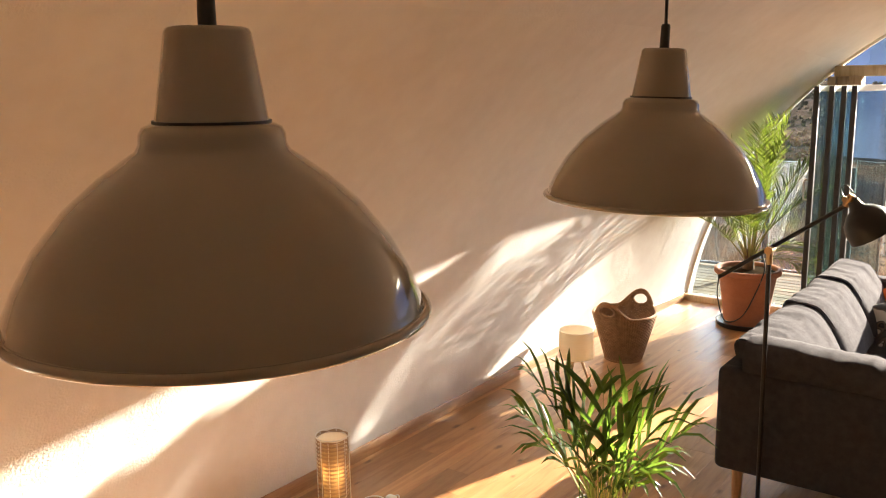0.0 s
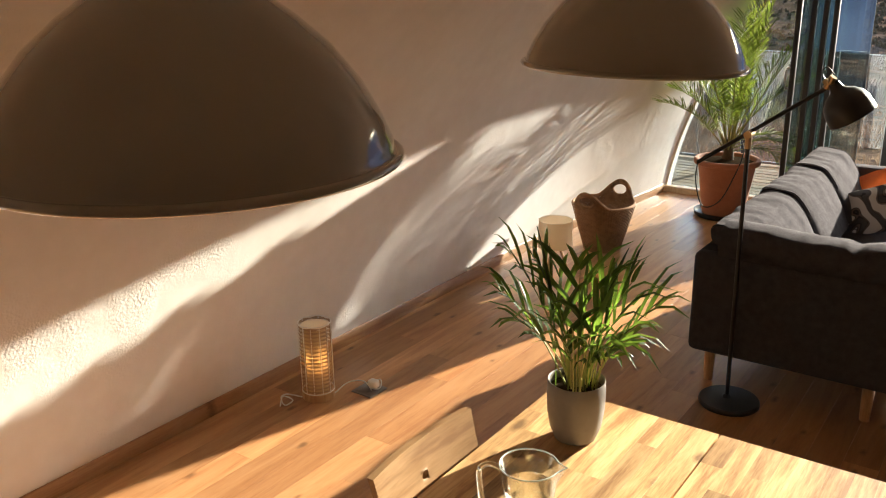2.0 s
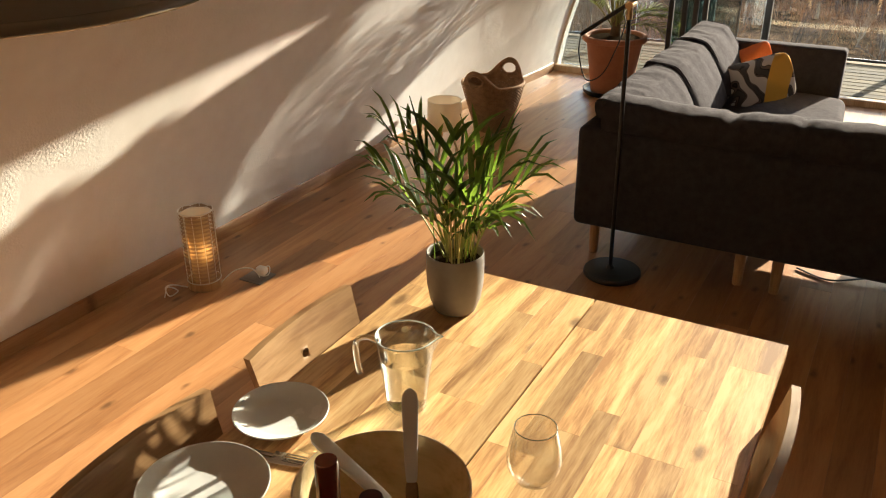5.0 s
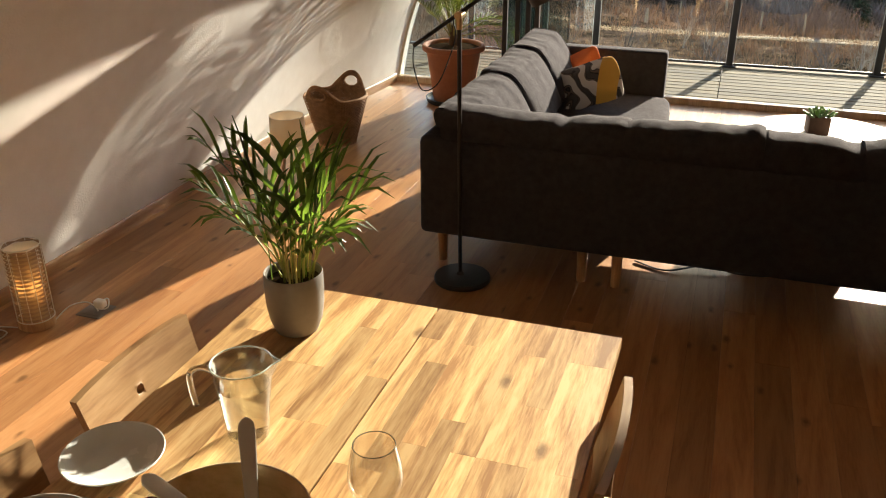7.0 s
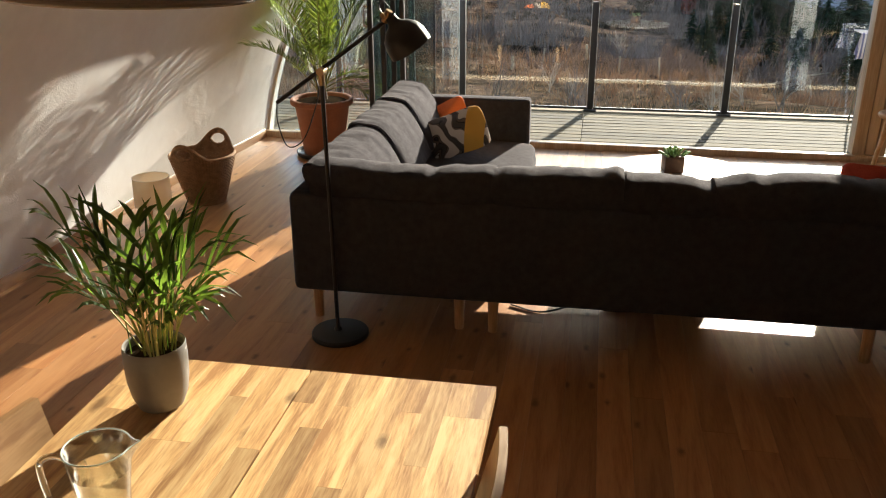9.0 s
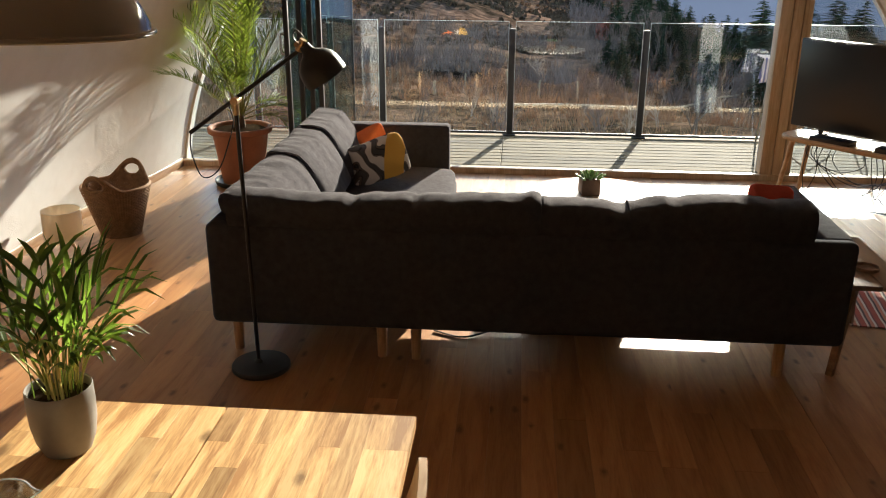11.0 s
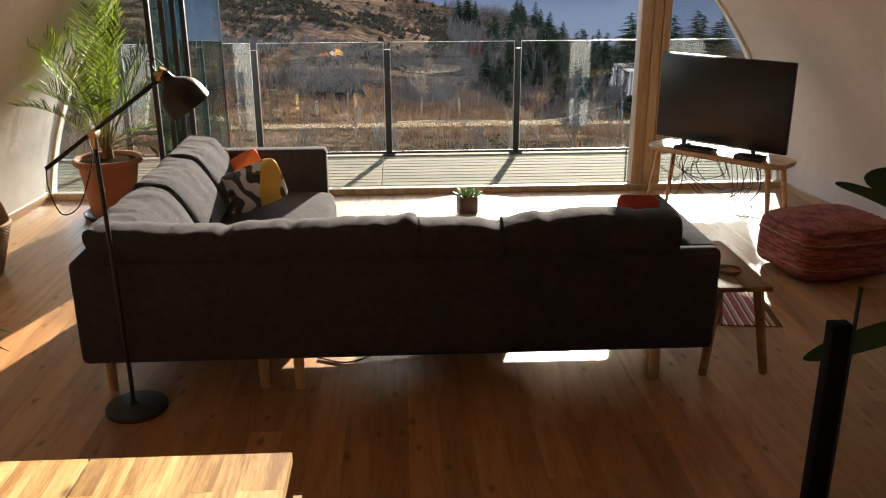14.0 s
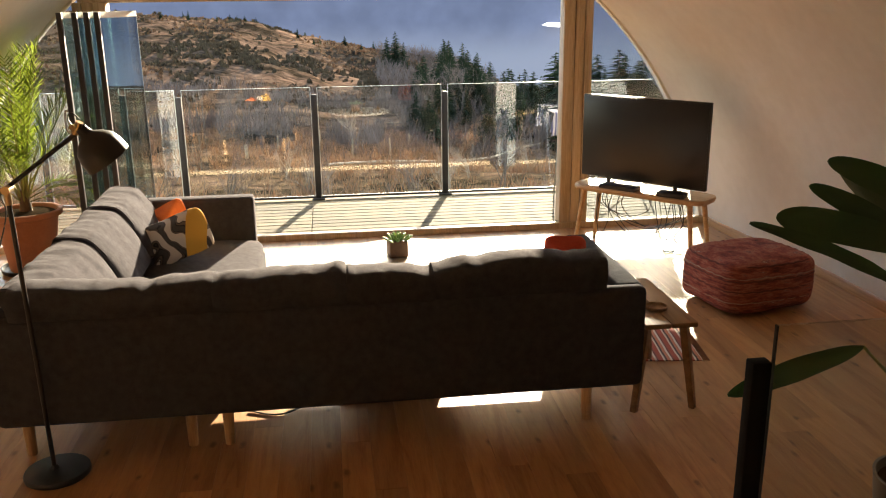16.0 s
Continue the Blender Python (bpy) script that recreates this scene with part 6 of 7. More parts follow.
for sx in (0.3, 0.7):
    bm = bmesh.new(); tube(bm, [(AIR_X0 + 1.0 * sx, -0.14, 0.04), (AIR_X0 + 1.0 * (1 - sx), -0.02, 0.42)], 0.008, 8)
    part("brace", bm, M_STEEL, air)
for y in (-0.12, -0.04, 0.04, 0.12):
    bm = bmesh.new(); tube(bm, [(AIR_X0, y, AIR_Z), (AIR_X1, y, AIR_Z)], 0.006, 8)
    part("rail", bm, M_STEEL, air)


def hung_cloth(x0, x1, y, drop, back, material, label, seed):
    """A cloth folded over one rail of the airer, hanging in soft folds."""
    c = thing("hanging_cloth", label, "cloth", (0, 0, 0), 0, "washing on the airer")
    bm = bmesh.new()
    path = [(-0.012, AIR_Z - drop * (1 - k / 10)) for k in range(10)] + [(-0.010, AIR_Z + 0.002), (0.0, AIR_Z + 0.009), (0.010, AIR_Z + 0.002)] + [(0.012, AIR_Z - back * k / 6) for k in range(1, 7)]
    g = []
    for i in range(19):
        u = i / 18
        col = []
        for j, (dy, z) in enumerate(path):
            low = max(0.0, (AIR_Z - z) / max(drop, back))
            fold = 0.022 * low * math.sin(u * 17 + seed + 2.0 * low) * (1 if dy > 0 else -1)
            wave = 0.035 * low * noise.noise((u * 3, seed, j * 0.1))
            col.append(bm.verts.new((x0 + (x1 - x0) * u + wave - 0.03 * low * (u < 0.1), y + dy + fold, z + wave * 0.5)))
        g.append(col)
    for p, q in zip(g, g[1:]):
        for j in range(len(path) - 1):
            bm.faces.new((p[j], q[j], q[j + 1], p[j + 1]))
    bmesh.ops.recalc_face_normals(bm, faces=bm.faces)
    bmesh.ops.solidify(bm, geom=bm.faces[:], thickness=0.003)
    part("fabric", bm, material, c)


M_GREYTOWEL = mat("grey_towel", (0.20, 0.21, 0.24), (0.30, 0.31, 0.34), 18, 0.95, bump=0.003, bump_scale=140)
hung_cloth(AIR_X0 + 0.005, 2.62, 8.62, 0.22, 0.18, stripe_mat(), "blue and white striped cloth hung on the airer", 1.0)
hung_cloth(2.65, 2.98, 8.62, 0.25, 0.22, M_BLUECLOTH, "blue cloth hung on the airer", 4.0)
hung_cloth(3.0, 3.40, 8.62, 0.25, 0.22, M_GREYTOWEL, "grey towel hung on the airer", 7.0)

# ---- land, woods and distance ----
CREST = ((-900, 2.0), (-90, 2.0), (-44, -0.6), (-22, -2.4), (-5.4, -6.4), (4.4, -9.0), (14.5, -10.6), (24.8, -12.2), (40, -13.5), (60, -16.0), (900, -16.0))


def land_z(x, y):
    """Height of the ground: a valley below the house, a brown hill rising on one side."""
    d = math.hypot(x, y - 8)
    base = -5.5 - 9.0 * (1 - math.exp(-max(0.0, y - 14) / 45.0))
    if y < 12:
        base = -5.5
    crest = -16.0
    for (xa, za), (xb, zb) in zip(CREST, CREST[1:]):
        if xa <= x * 215 / max(60.0, y) < xb:
            crest = za + (zb - za) * (x * 215 / max(60.0, y) - xa) / (xb - xa)
    hill = (crest + 13.2) * math.exp(-((y - 215) / 85.0) ** 2)
    roll = 2.2 * noise.noise((x * 0.025, y * 0.025, 0.3)) + 0.8 * noise.noise((x * 0.09, y * 0.09, 1.7))
    crag = (2.2 * max(0.0, noise.noise((x * 0.05 + 9, y * 0.06, 4.0))) + 1.3 * abs(noise.noise((x * 0.13, y * 0.13, 6.0))) + 0.5 * noise.noise((x * 0.4, y * 0.4, 8.0))) * min(1.0, max(0.0, (y - 90) / 60)) * (0.25 + 0.75 * min(1.0, max(0.0, (crest + 13.2) / 8.0)))
    sink = -24.0 * min(1.0, max(0.0, (y - 240) / 150.0)) - 0.09 * max(0.0, y - 300)
    side = min(1.0, max(0.0, (x / max(20.0, y) - 0.13) / 0.10)) * min(1.0, max(0.0, (y - 100) / 70.0))
    base -= 7.5 * side * side * (3 - 2 * side)
    return base + hill + (roll * min(1.0, max(0.15, d / 60)) + crag) + sink


def land_mat():
    m = mat("moor", (0.055, 0.032, 0.018), (0.20, 0.115, 0.055), 0.06, 1.0, bump=0.25, bump_scale=1.3, spec=0.0)
    n, l, b = nodes_of(m)
    co, n1, n2, r1, mx = n.new("ShaderNodeTexCoord"), n.new("ShaderNodeTexNoise"), n.new("ShaderNodeTexNoise"), n.new("ShaderNodeValToRGB"), n.new("ShaderNodeMix")
    mp = n.new("ShaderNodeMapping")
    mp.inputs["Scale"].default_value = (0.6, 1.0, 1.0)
    l.new(co.outputs["Object"], mp.inputs[0])
    for t, s, d in ((n1, 0.17, 10), (n2, 0.9, 7)):
        l.new(mp.outputs[0], t.inputs["Vector"])
        t.inputs["Scale"].default_value, t.inputs["Detail"].default_value, t.inputs["Roughness"].default_value = s, d, 0.68
    e = r1.color_ramp.elements
    e[0].position, e[0].color = 0.40, (0.020, 0.016, 0.011, 1)
    e[1].position, e[1].color = 0.66, (0.150, 0.098, 0.066, 1)
    for p, c in ((0.45, (0.050, 0.036, 0.024, 1)), (0.54, (0.098, 0.064, 0.043, 1))):
        k = e.new(p); k.color = c
    l.new(n1.outputs[0], r1.inputs[0])
    mx.data_type, mx.blend_type = "RGBA", "MULTIPLY"
    r2 = n.new("ShaderNodeMapRange")
    l.new(n2.outputs[0], r2.inputs[0])
    r2.inputs[1].default_value, r2.inputs[2].default_value, r2.inputs[3].default_value, r2.inputs[4].default_value = 0.32, 0.68, 0.25, 1.7
    mx.inputs["Factor"].default_value = 1.0
    l.new(r1.outputs[0], mx.inputs["A"]); l.new(r2.outputs[0], mx.inputs["B"])
    l.new(mx.outputs["Result"], b.inputs["Base Color"])
    return m


def ground_sheet():
    """One sheet from the house to the horizon, closer meshed near by."""
    bm = bmesh.new()
    xs = sorted({round(math.copysign(abs(t) ** 1.8 * 900, t), 3) for t in [k / 130 for k in range(-130, 131)]})
    ys = [-60 + (k / 260) ** 2.1 * 1400 for k in range(261)]
    g = [[bm.verts.new((x, y, land_z(x, y))) for y in ys] for x in xs]
    for i in range(len(xs) - 1):
        for j in range(len(ys) - 1):
            bm.faces.new((g[i][j], g[i + 1][j], g[i + 1][j + 1], g[i][j + 1]))
    return bm


ground = structure("ground", ground_sheet(), land_mat(), "brown winter moorland with bracken and dark heather falling to a valley")
bm = boxes((X_L - 0.6, X_R + 0.6, Y_BACK - 0.4, Y_WIN + 0.1, -7.5, -0.225))
structure("foundation", bm, M_PLASTER, "plastered lower storey under the vaulted room", False)
for x in (-3.6, -0.8, 2.0, 4.8):
    structure("deck_support", boxes((x - 0.07, x + 0.07, 8.7, 8.84, -8.0, -0.245)), M_DECK, "timber deck support post", False)

# far hills, blue haze painted into their colour
def far_ridge(y, top, amp, seed, name, color, pale, haze, strength, label):
    """A far slope with valley haze painted in: the colour pales towards its foot and glows faintly."""
    bm = bmesh.new()
    lo, hi = [], []
    for k in range(161):
        a = radians(-62 + 124 * k / 160)
        x, yy = y * math.sin(a), y * math.cos(a)
        h = top + amp * noise.fractal((k * 0.045 + seed, seed, 0.0), 1.0, 2.0, 5)
        lo.append(bm.verts.new((x, yy, -0.2 * y)))
        hi.append(bm.verts.new((x, yy, h)))
    for k in range(160):
        bm.faces.new((lo[k], lo[k + 1], hi[k + 1], hi[k]))
    m = bpy.data.materials.new(name + "_haze")
    m.use_nodes = True
    n, l, b = nodes_of(m)
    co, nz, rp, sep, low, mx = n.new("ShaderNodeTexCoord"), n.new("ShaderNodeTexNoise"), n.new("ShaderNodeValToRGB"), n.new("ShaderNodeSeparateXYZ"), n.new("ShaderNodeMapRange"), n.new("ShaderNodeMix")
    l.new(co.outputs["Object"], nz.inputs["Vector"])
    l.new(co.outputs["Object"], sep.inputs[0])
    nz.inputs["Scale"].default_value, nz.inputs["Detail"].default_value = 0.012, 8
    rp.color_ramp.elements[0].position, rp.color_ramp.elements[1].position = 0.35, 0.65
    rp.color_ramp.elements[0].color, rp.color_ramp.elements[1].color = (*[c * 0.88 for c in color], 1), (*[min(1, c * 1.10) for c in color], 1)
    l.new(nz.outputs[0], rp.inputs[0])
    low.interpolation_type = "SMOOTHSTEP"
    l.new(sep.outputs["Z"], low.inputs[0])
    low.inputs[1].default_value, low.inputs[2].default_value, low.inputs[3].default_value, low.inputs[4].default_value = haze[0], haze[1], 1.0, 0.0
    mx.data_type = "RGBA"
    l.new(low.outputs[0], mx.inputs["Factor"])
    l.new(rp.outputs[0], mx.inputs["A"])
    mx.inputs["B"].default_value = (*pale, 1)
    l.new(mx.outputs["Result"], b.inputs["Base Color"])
    # Weak emission stands in for light scattered by the haze.
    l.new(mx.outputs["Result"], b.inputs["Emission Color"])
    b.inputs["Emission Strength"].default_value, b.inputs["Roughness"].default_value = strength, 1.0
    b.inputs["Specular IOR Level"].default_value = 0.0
    tagged(part(name, bm, m), label, "hills", "", "structure")


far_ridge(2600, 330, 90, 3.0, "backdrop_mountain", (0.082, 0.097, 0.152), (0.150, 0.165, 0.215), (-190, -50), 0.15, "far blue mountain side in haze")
far_ridge(1150, -112, 8, 8.0, "backdrop_forest", (0.10, 0.11, 0.14), (0.145, 0.155, 0.19), (-125, -88), 0.13, "distant forested valley side with grey-blue haze painted in")
# Sun glint on the loch, drawn as a glowing white lens.
bm = bmesh.new()
lens = [(-1, -0.1), (-0.5, 0.35), (0.1, 0.5), (0.6, 0.4), (1, 0.1), (0.7, -0.4), (0, -0.5), (-0.6, -0.35)]
lo = [bm.verts.new((662 + 42 * u, 2490 + 60 * v, -74 + 12 * v)) for u, v in lens]
hi = [bm.verts.new(v.co + Vector((0, 4, 1))) for v in lo]
bm.faces.new(lo); bm.faces.new(hi[::-1])
for i in range(8):
    bm.faces.new((lo[i], hi[i], hi[(i + 1) % 8], lo[(i + 1) % 8]))
tagged(part("backdrop_loch", bm, glow_mat("glinting_water", (1.0, 0.98, 0.94), 0.4)), "strip of far loch, its sun glint painted as a glow", "water", "", "structure")

M_BARK = mat("grey_bark", (0.10, 0.08, 0.065), (0.19, 0.155, 0.125), 6, 0.9, bump=0.01, bump_scale=30, vary=0.25)
M_TWIG = mat("twigs", (0.10, 0.078, 0.066), (0.22, 0.172, 0.15), 0.5, 1.0, vary=0.3, spec=0.0)
M_NEEDLE = mat("needles", (0.020, 0.033, 0.020), (0.040, 0.056, 0.031), 1.2, 1.0, vary=0.3, spec=0.0)
M_SCRUB = mat("scrub", (0.12, 0.068, 0.040), (0.36, 0.205, 0.115), 0.3, 1.0, vary=0.3, spec=0.0)
M_DRYGRASS = leaf_mat("straw", (0.17, 0.108, 0.064), (0.34, 0.225, 0.135), 0.95, 0.35)
M_DRYGRASS.node_tree.nodes["leaf_tint"].inputs["Color"].default_value = (0.17, 0.115, 0.07, 1)
M_HEATH = mat("heath", (0.055, 0.041, 0.027), (0.120, 0.088, 0.056), 0.5, 1.0, spec=0.0)


def bare_tree_meshes(seed, height, spread=0.5, stems=1):
    rg = random.Random(seed)
    trunk, twig = bmesh.new(), bmesh.new()
    def grow(p, d, L, r, depth):
        n = 3
        pts = [p]
        for k in range(n):
            d = (d + Vector((rg.uniform(-1, 1), rg.uniform(-1, 1), rg.uniform(-0.3, 0.6))) * 0.16).normalized()
            pts.append(pts[-1] + d * L / n)
        tube(trunk if depth < 2 else twig, pts, r, 5 if depth < 2 else 3, r * 0.6, cap=False)
        if depth == 4:
            return
        for k in range(rg.choice((3, 4)) if depth < 3 else 4):
            t = rg.uniform(0.35, 1.0)
            i = min(n - 1, int(t * n))
            q = pts[i].lerp(pts[i + 1], t * n - i)
            nd = (d + Vector((rg.uniform(-1, 1), rg.uniform(-1, 1), rg.uniform(-0.2, 0.7))) * (spread + 0.25)).normalized()
            grow(q, nd, L * rg.uniform(0.5, 0.72), r * 0.5, depth + 1)
    for s in range(stems):
        grow(Vector((rg.uniform(-0.2, 0.2) * (stems - 1), rg.uniform(-0.2, 0.2) * (stems - 1), -0.3)), Vector((rg.uniform(-0.25, 0.25), rg.uniform(-0.25, 0.25), 1)).normalized(), height * 0.42, height * 0.013, 0)
    return mesh_of("trunk", trunk, M_BARK, False), mesh_of("twigs", twig, M_TWIG, False)


def conifer_meshes(seed, height):
    rg = random.Random(seed)
    bm = bmesh.new()
    tube(bm, [(0, 0, -0.5), (0, 0, height * 0.95)], height * 0.016, 6, 0.02)
    trunk = mesh_of("trunk", bm, M_BARK, False)
    bm = bmesh.new()
    tiers = 22
    for t in range(tiers):
        u = t / tiers
        z, r = height * (0.10 + 0.88 * u), height * 0.19 * (1 - u) ** 0.85 + 0.1
        for k in range(int(7 + 7 * (1 - u))):
            a = rg.uniform(0, 6.283)
            L = r * rg.uniform(0.6, 1.15)
            d = Vector((math.cos(a), math.sin(a), 0))
            s = Vector((-d.y, d.x, 0))
            p0 = Vector((0, 0, z + rg.uniform(-0.02, 0.02) * height))
            for m in range(4):
                f = (m + 1) / 4
                c = p0 + d * L * f - Vector((0, 0, L * 0.28 * f * f))
                w = L * 0.20 * (1.25 - f) + 0.05
                dz = Vector((0, 0, rg.uniform(-0.35, 0.2) * w))
                a1, a2 = bm.verts.new(c - s * w - d * w * 0.6 + dz), bm.verts.new(c + s * w - d * w * 0.6 - dz)
                a3, a4 = bm.verts.new(c + d * w * 1.3 - Vector((0, 0, w * 0.5))), bm.verts.new(c - Vector((0, 0, w * 0.9)))
                bm.faces.new((a1, a2, a3)); bm.faces.new((a1, a4, a3)); bm.faces.new((a2, a4, a3))
    return trunk, mesh_of("crown", bm, M_NEEDLE, False)


def plant_tree(name, label, meshes, x, y, scale, turn, group, sunk=0.0, girth=1.0):
    t = thing(name, label, "tree", (x, y, land_z(x, y) - sunk), turn, group)
    t.scale = (scale * girth, scale * girth, scale)
    for me in meshes:
        o = new(me.name.split(".")[0], me)
        o.parent = t


rt = random.Random(21)
bare = [bare_tree_meshes(k, 7.0, 0.55 + 0.1 * (k % 3), 1 + k % 3) for k in range(5)]
M_BARK, M_TWIG, dark_bark, dark_twig = mat("pale_bark", (0.30, 0.24, 0.18), (0.42, 0.35, 0.27), 6, 0.9), mat("pale_twigs", (0.28, 0.22, 0.17), (0.42, 0.34, 0.26), 0.5, 1.0, spec=0.0), M_BARK, M_TWIG
pale_bare = [bare_tree_meshes(40 + k, 7.0, 0.75, 2) for k in range(2)]
M_BARK, M_TWIG = dark_bark, dark_twig
firs = [conifer_meshes(k, 11.0) for k in range(4)]
for k in range(44):
    y = rt.uniform(20, 66)
    x = rt.uniform(-0.55, 0.52) * (y + 4) + 1.0
    plant_tree("bare_tree", "leafless grey-brown birch in the valley below the house", bare[k % 5], x, y, rt.uniform(0.45, 0.95), rt.uniform(0, 360), "bare trees", 0.2)
for k in range(110):
    y = rt.uniform(84, 150) if k < 92 else rt.uniform(195, 235)
    x = rt.uniform(0.10, 0.46) * y if k < 92 else rt.uniform(-0.24, 0.06) * y
    plant_tree("conifer", "dark green conifer in the valley", firs[k % 4], x, y, rt.uniform(0.28, 0.66) if k < 92 else rt.uniform(0.16, 0.26), rt.uniform(0, 360), "conifers", 0.3, rt.uniform(1.1, 1.9))
for x, y, k in ((13.0, 186, 0.62), (15.0, 188, 0.75), (16.6, 187, 0.56), (24.5, 170, 0.66), (26.5, 169, 0.82), (28.0, 172, 0.72), (35.0, 130, 0.9), (37.5, 134, 0.7), (42.0, 136, 0.8), (30.8, 115, 0.85), (35.6, 112, 0.80), (37.2, 108, 0.86), (39.0, 111, 0.8), (40.5, 108, 0.84), (42.0, 114, 0.75)):
    plant_tree("conifer", "dark green conifer on the brow of the hill", firs[int(x * 10) % 4], x, y, k, x * 77, "conifers", 0.3, 1.5 if y > 120 else 2.1)
for x, y, k in ((6.7, 51.5, 0.62), (7.6, 53.0, 0.5), (-3.1, 62.4, 0.6), (9.6, 57.0, 0.6), (17.4, 73.0, 0.75), (2.7, 92.0, 0.7), (-1.5, 60.0, 0.5)):
    plant_tree("bare_tree", "pale leafless tree with spreading limbs below the deck", pale_bare[int(x * 10) % 2], x, y, k, x * 40, "bare trees", 0.2)
rw = random.Random(5)
for k in range(64):
    y = rw.uniform(120, 215)
    plant_tree("conifer", "broad dark green conifer among bare birches", firs[k % 4], rw.uniform(0.13, 0.50) * y, y, rw.uniform(0.42, 0.80), rw.uniform(0, 360), "conifers", 0.3, rw.uniform(1.4, 2.2))
for k in range(46):
    y = rw.uniform(105, 190)
    plant_tree("bare_tree", "leafless grey birch among the valley conifers", bare[k % 5], rw.uniform(0.10, 0.48) * y, y, rw.uniform(0.8, 1.25), rw.uniform(0, 360), "bare trees", 0.2)
M_PALEWOOD = mat("weathered_stake", (0.27, 0.22, 0.14), (0.40, 0.33, 0.22), 3, 0.9, bump=0.01, bump_scale=20, vary=0.2)
for x, y, h, r in ((2.3, 81, 1.75, 0.10), (5.5, 76, 1.9, 0.09), (8.0, 85, 1.6, 0.09), (10.9, 90.5, 1.5, 0.1), (-6.7, 73, 1.1, 0.17), (-0.8, 89, 1.5, 0.14), (-4.8, 84.7, 1.4, 0.09)):
    t = thing("fence_stake", "weathered pale wooden fence stake in the rough ground", "fence stake", (x, y, land_z(x, y)), 0, "fence stakes")
    bm = bmesh.new(); tube(bm, [(0, 0, -0.4), (0.02, 0, h * 0.5), (0.05 * math.sin(x), 0, h)], r, 7, r * 0.85)
    part("stake", bm, M_PALEWOOD, t)
lg = thing("fallen_trunk", "long pale fallen trunk lying across the rough ground", "tree trunk", (0, 0, 0))
bm = bmesh.new()
tube(bm, curve_pts([(x, y, land_z(x, y) + 0.35) for x, y in ((0.1, 67.3), (3.3, 69.2), (6.5, 69.4), (10.1, 71.7), (15.3, 80.5), (18.8, 85.0), (22.3, 88.4))], 6), 0.12, 7, 0.09)
part("trunk", bm, M_PALEWOOD, lg)


def thicket(n, seed, area, hmin, hmax, material, name, label, blades=9, thin=0.03):
    """Many small leafless clumps of thin upright shoots, in one mesh."""
    rg = random.Random(seed)
    vs, fs = [], []
    for k in range(n):
        x, y = area(rg)
        z = land_z(x, y) - 0.15
        h = rg.uniform(hmin, hmax)
        for b in range(blades):
            a, r = rg.uniform(0, 6.283), rg.uniform(0, 0.5) * h
            px, py = x + r * math.cos(a) * 0.6, y + r * math.sin(a) * 0.6
            lx, ly = px + rg.uniform(-0.35, 0.35) * h, py + rg.uniform(-0.35, 0.35) * h
            w = thin * h * rg.uniform(0.5, 1.3)
            t = rg.uniform(0, 3.14)
            dx, dy = w * math.cos(t), w * math.sin(t)
            i = len(vs)
            hh = h * rg.uniform(0.5, 1.0)
            vs += [(px - dx, py - dy, z), (px + dx, py + dy, z), ((px + lx) / 2 + dx, (py + ly) / 2 + dy, z + hh * 0.6), ((px + lx) / 2 - dx, (py + ly) / 2 - dy, z + hh * 0.55), (lx, ly, z + hh)]
            fs += [(i, i + 1, i + 2, i + 3), (i + 3, i + 2, i + 4)]
    me = bpy.data.meshes.new(name)
    me.from_pydata(vs, [], fs)
    me.materials.append(material)
    return tagged(new(name, me), label, "scrub", "", "stuff")


def near_area(rg):
    """Patchy: thick in some hollows, bare between."""
    while True:
        y = rg.uniform(16, 75)
        x = rg.uniform(-0.6, 0.6) * (y + 6)
        if noise.noise((x * 0.11, y * 0.11, 2.0)) > rg.uniform(-0.45, 0.35):
            return x, y
def scrub_area(rg):
    while True:
        y = rg.uniform(16, 100)
        x = rg.uniform(-0.6, 0.6) * (y + 6)
        if noise.noise((x * 0.08, y * 0.10, 3.0)) > rg.uniform(-0.5, 0.3):
            return x, y
def mid_area(rg):
    while True:
        y = rg.uniform(80, 126)
        x = rg.uniform(-0.6, 0.6) * y
        if noise.noise((x * 0.05, y * 0.07, 7.0)) > rg.uniform(-0.25, 0.3):
            return x, y
def far_area(rg):
    while True:
        y = rg.uniform(105, 235)
        x = rg.uniform(0.06, 0.55) * y
        if noise.noise((x * 0.05, y * 0.05, 9.0)) > rg.uniform(-0.4, 0.3):
            return x, y
def hill_area(rg, seed=5.0):
    while True:
        y = rg.uniform(110, 270)
        x = rg.uniform(-0.6, 0.5) * y
        if noise.noise((x * 0.04, y * 0.022, seed)) + 0.5 * noise.noise((x * 0.14, y * 0.08, seed)) > rg.uniform(-0.12, 0.38):
            return x, y
thicket(8500, 1, near_area, 0.2, 0.65, M_DRYGRASS, "dry_grass", "dry straw-coloured grass and bracken", 10, 0.025)
thicket(5000, 2, scrub_area, 0.4, 1.5, M_SCRUB, "scrub_near", "leafless brown scrub and brambles", 10, 0.02)
thicket(2200, 3, mid_area, 0.8, 3.0, M_TWIG, "scrub_wood", "grey leafless birch scrub", 14, 0.014)
thicket(1800, 6, far_area, 1.2, 4.2, M_TWIG, "birch_wood", "grey leafless birch wood in the valley", 14, 0.016)
thicket(11000, 4, hill_area, 0.25, 1.1, M_HEATH, "heather", "dark heather clumps on the hill", 10, 0.26)
thicket(9000, 5, lambda rg: hill_area(rg, 12.0), 0.25, 0.9, M_SCRUB, "bracken", "dead brown bracken on the hill", 8, 0.30)

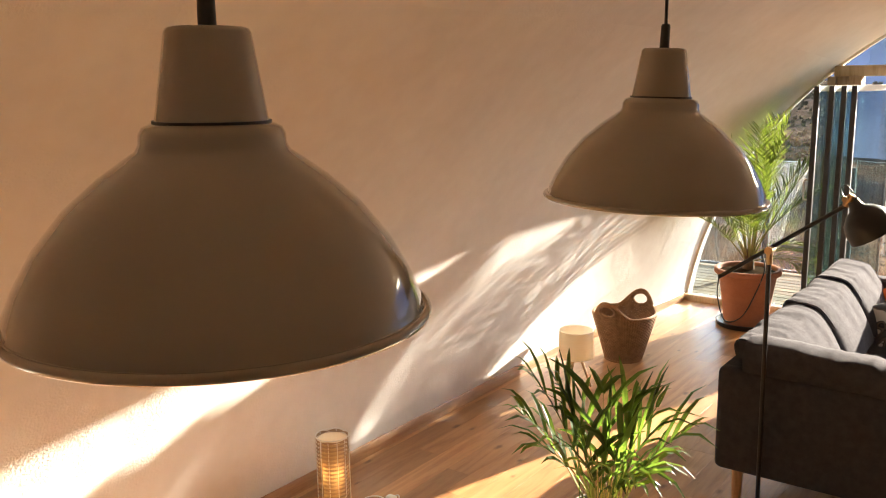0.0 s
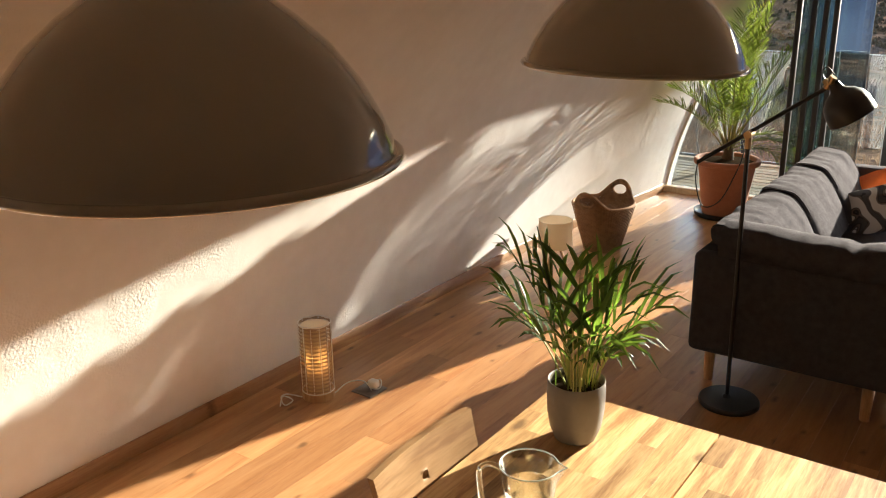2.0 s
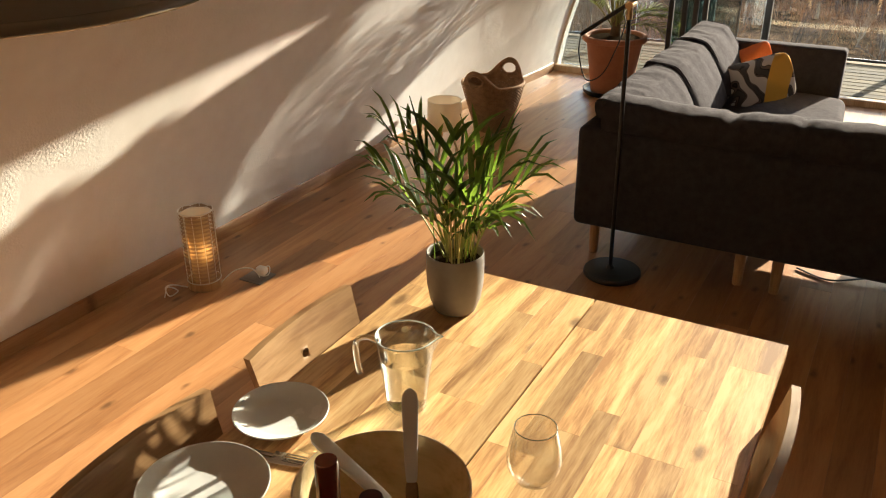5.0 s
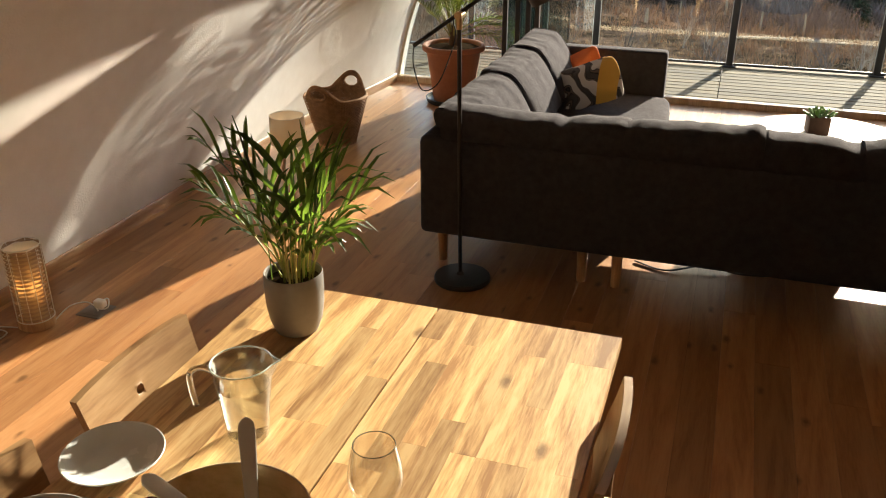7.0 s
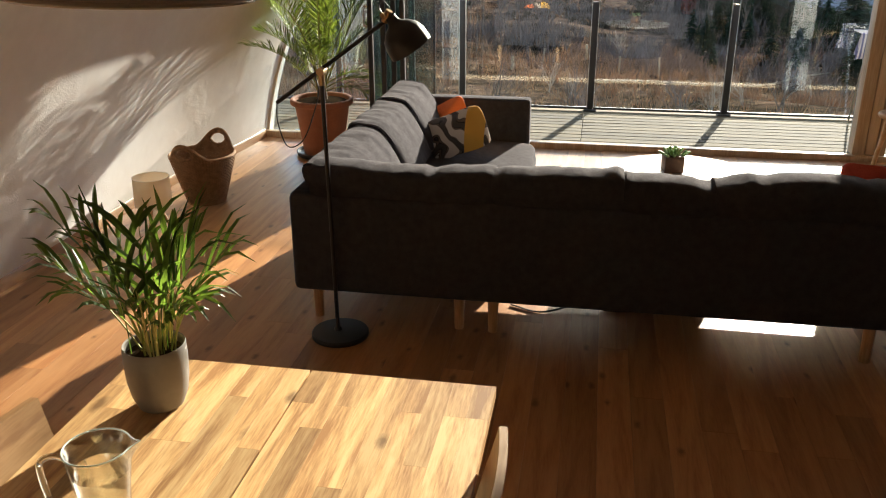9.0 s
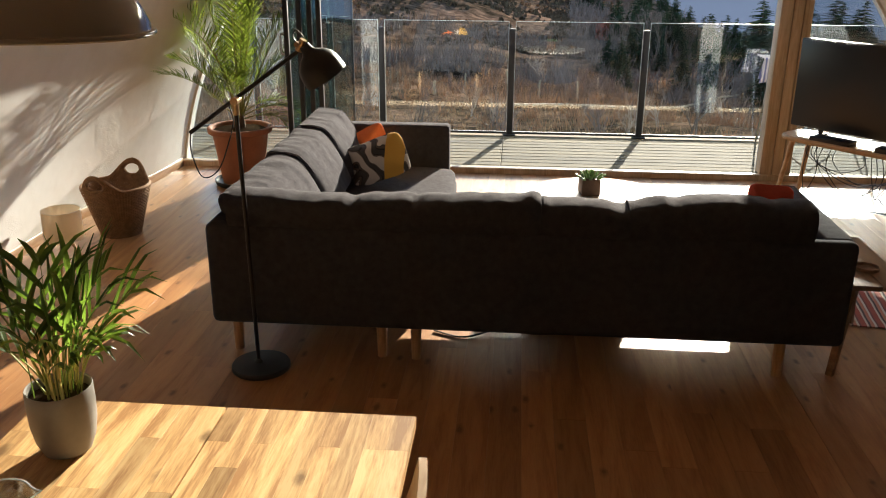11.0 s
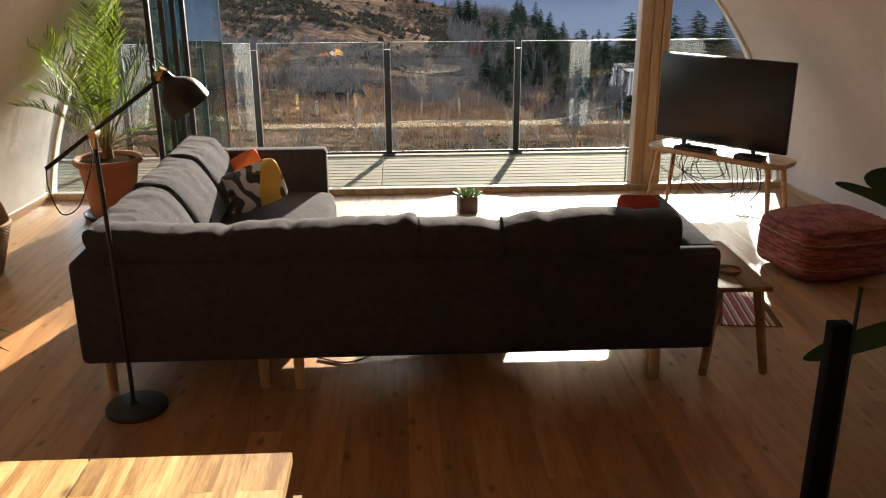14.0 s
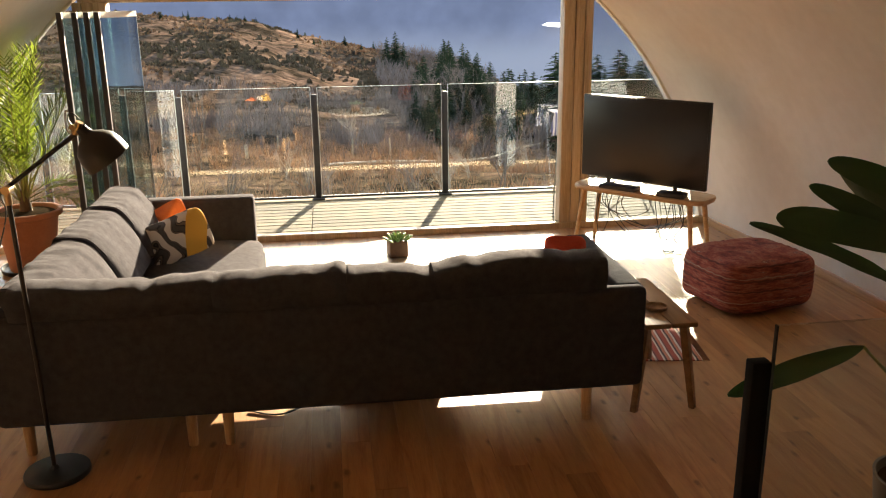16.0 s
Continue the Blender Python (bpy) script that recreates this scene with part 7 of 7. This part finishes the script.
# ---- pieces: table staves, floor planks, deck boards ----
def plank_mesh(name, w, L, h, material, bevel=0.0012):
    bm = bmesh.new()
    b = bevel
    lo = [bm.verts.new(p) for p in ((-w / 2, -L / 2, -h), (w / 2, -L / 2, -h), (w / 2, L / 2, -h), (-w / 2, L / 2, -h))]
    mi = [bm.verts.new(p) for p in ((-w / 2, -L / 2, -b), (w / 2, -L / 2, -b), (w / 2, L / 2, -b), (-w / 2, L / 2, -b))]
    hi = [bm.verts.new(p) for p in ((-w / 2 + b, -L / 2 + b, 0), (w / 2 - b, -L / 2 + b, 0), (w / 2 - b, L / 2 - b, 0), (-w / 2 + b, L / 2 - b, 0))]
    for a, c in ((lo, mi), (mi, hi)):
        for k in range(4):
            bm.faces.new((a[k], a[(k + 1) % 4], c[(k + 1) % 4], c[k]))
    bm.faces.new(hi)
    bm.faces.new(lo[::-1])
    return mesh_of(name, bm, material, False)


rs = random.Random(4)
stave_meshes = {}
def stave(x, y, w, L, parent):
    key = (round(w, 4), round(L, 3))
    if key not in stave_meshes:
        stave_meshes[key] = plank_mesh("stave", w - 0.0002, L - 0.0002, 0.0275, M_ACACIA, 0.0001)
    o = new("stave", stave_meshes[key])
    o.parent = parent
    o.location = (x, y, TZ - 0.0)
for x0, x1 in ((-TW / 2, -0.0035), (0.0025, TW / 2)):
    n = 9
    w = (x1 - x0) / n
    for i in range(n):
        y = -TL / 2
        while y < TL / 2 - 0.01:
            L = rs.choice((0.2, 0.3, 0.4, 0.5, 0.6))
            if y + L > TL / 2 - 0.12:
                L = TL / 2 - y
            L = round(L, 3)
            stave(x0 + (i + 0.5) * w, y + L / 2, w, L, top)
            y += L

PW = 0.130
plank_meshes = {L: plank_mesh("plank", PW - 0.0008, L - 0.0008, 0.016, M_OAK, 0.0001) for L in (0.4, 0.7, 1.0, 1.3, 1.5, 1.9, 2.3)}
joined = []
nx = int((X_R - X_L + 0.2) / PW) + 1
for i in range(nx):
    x = X_L - 0.08 + (i + 0.5) * PW
    y = -0.75
    while y < Y_WIN - 0.02:
        L = rs.choice((0.4, 0.7, 1.0, 1.3)) if y == -0.75 else rs.choice((1.5, 1.9, 2.3))
        if y + L > Y_WIN:
            end = round(Y_WIN - 0.004 - y, 3)
            key = ("end", round(end, 2))
            if end < 0.05:
                break
            if key not in plank_meshes:
                plank_meshes[key] = plank_mesh("plank", PW - 0.0008, round(end, 2) - 0.0008, 0.016, M_OAK, 0.0001)
            me, L = plank_meshes[key], round(end, 2)
        else:
            me = plank_meshes[L]
        o = new("plank", me)
        o.parent = floor
        o.location = (x, y + L / 2, rs.uniform(-0.0002, 0.0002))
        y += L
bm = boxes((X_L - 0.1, X_R + 0.1, Y_BACK, -0.75, -0.016, -0.001))
tagged(part("plank_field", bm, M_OAK, floor, "oak planks behind the table", False), kind="stuff")

y = Y_WIN + 0.175
bw = 0.115
while y + bw < 9.06:
    for x0, L in ((-4.2, 4.3), (0.105, 5.0)):
        key = ("deck", L)
        if key not in plank_meshes:
            bm = bmesh.new()
            box(bm, -L / 2, L / 2, -(bw - 0.012) / 2, (bw - 0.012) / 2, -0.028, 0.0, 0.003, 1)
            plank_meshes[key] = mesh_of("board", bm, M_DECK, False)
        o = new("board", plank_meshes[key])
        o.parent = deck
        o.location = (x0 + L / 2, y + bw / 2, -0.001 + rs.uniform(-0.0015, 0.0))
    y += bw
for k in range(12):
    bm = boxes((-4.1 + k * 0.82, -4.02 + k * 0.82, Y_WIN + 0.18, 9.05, -0.06, -0.032))
    part("joist", bm, M_DECK, deck, "", False)
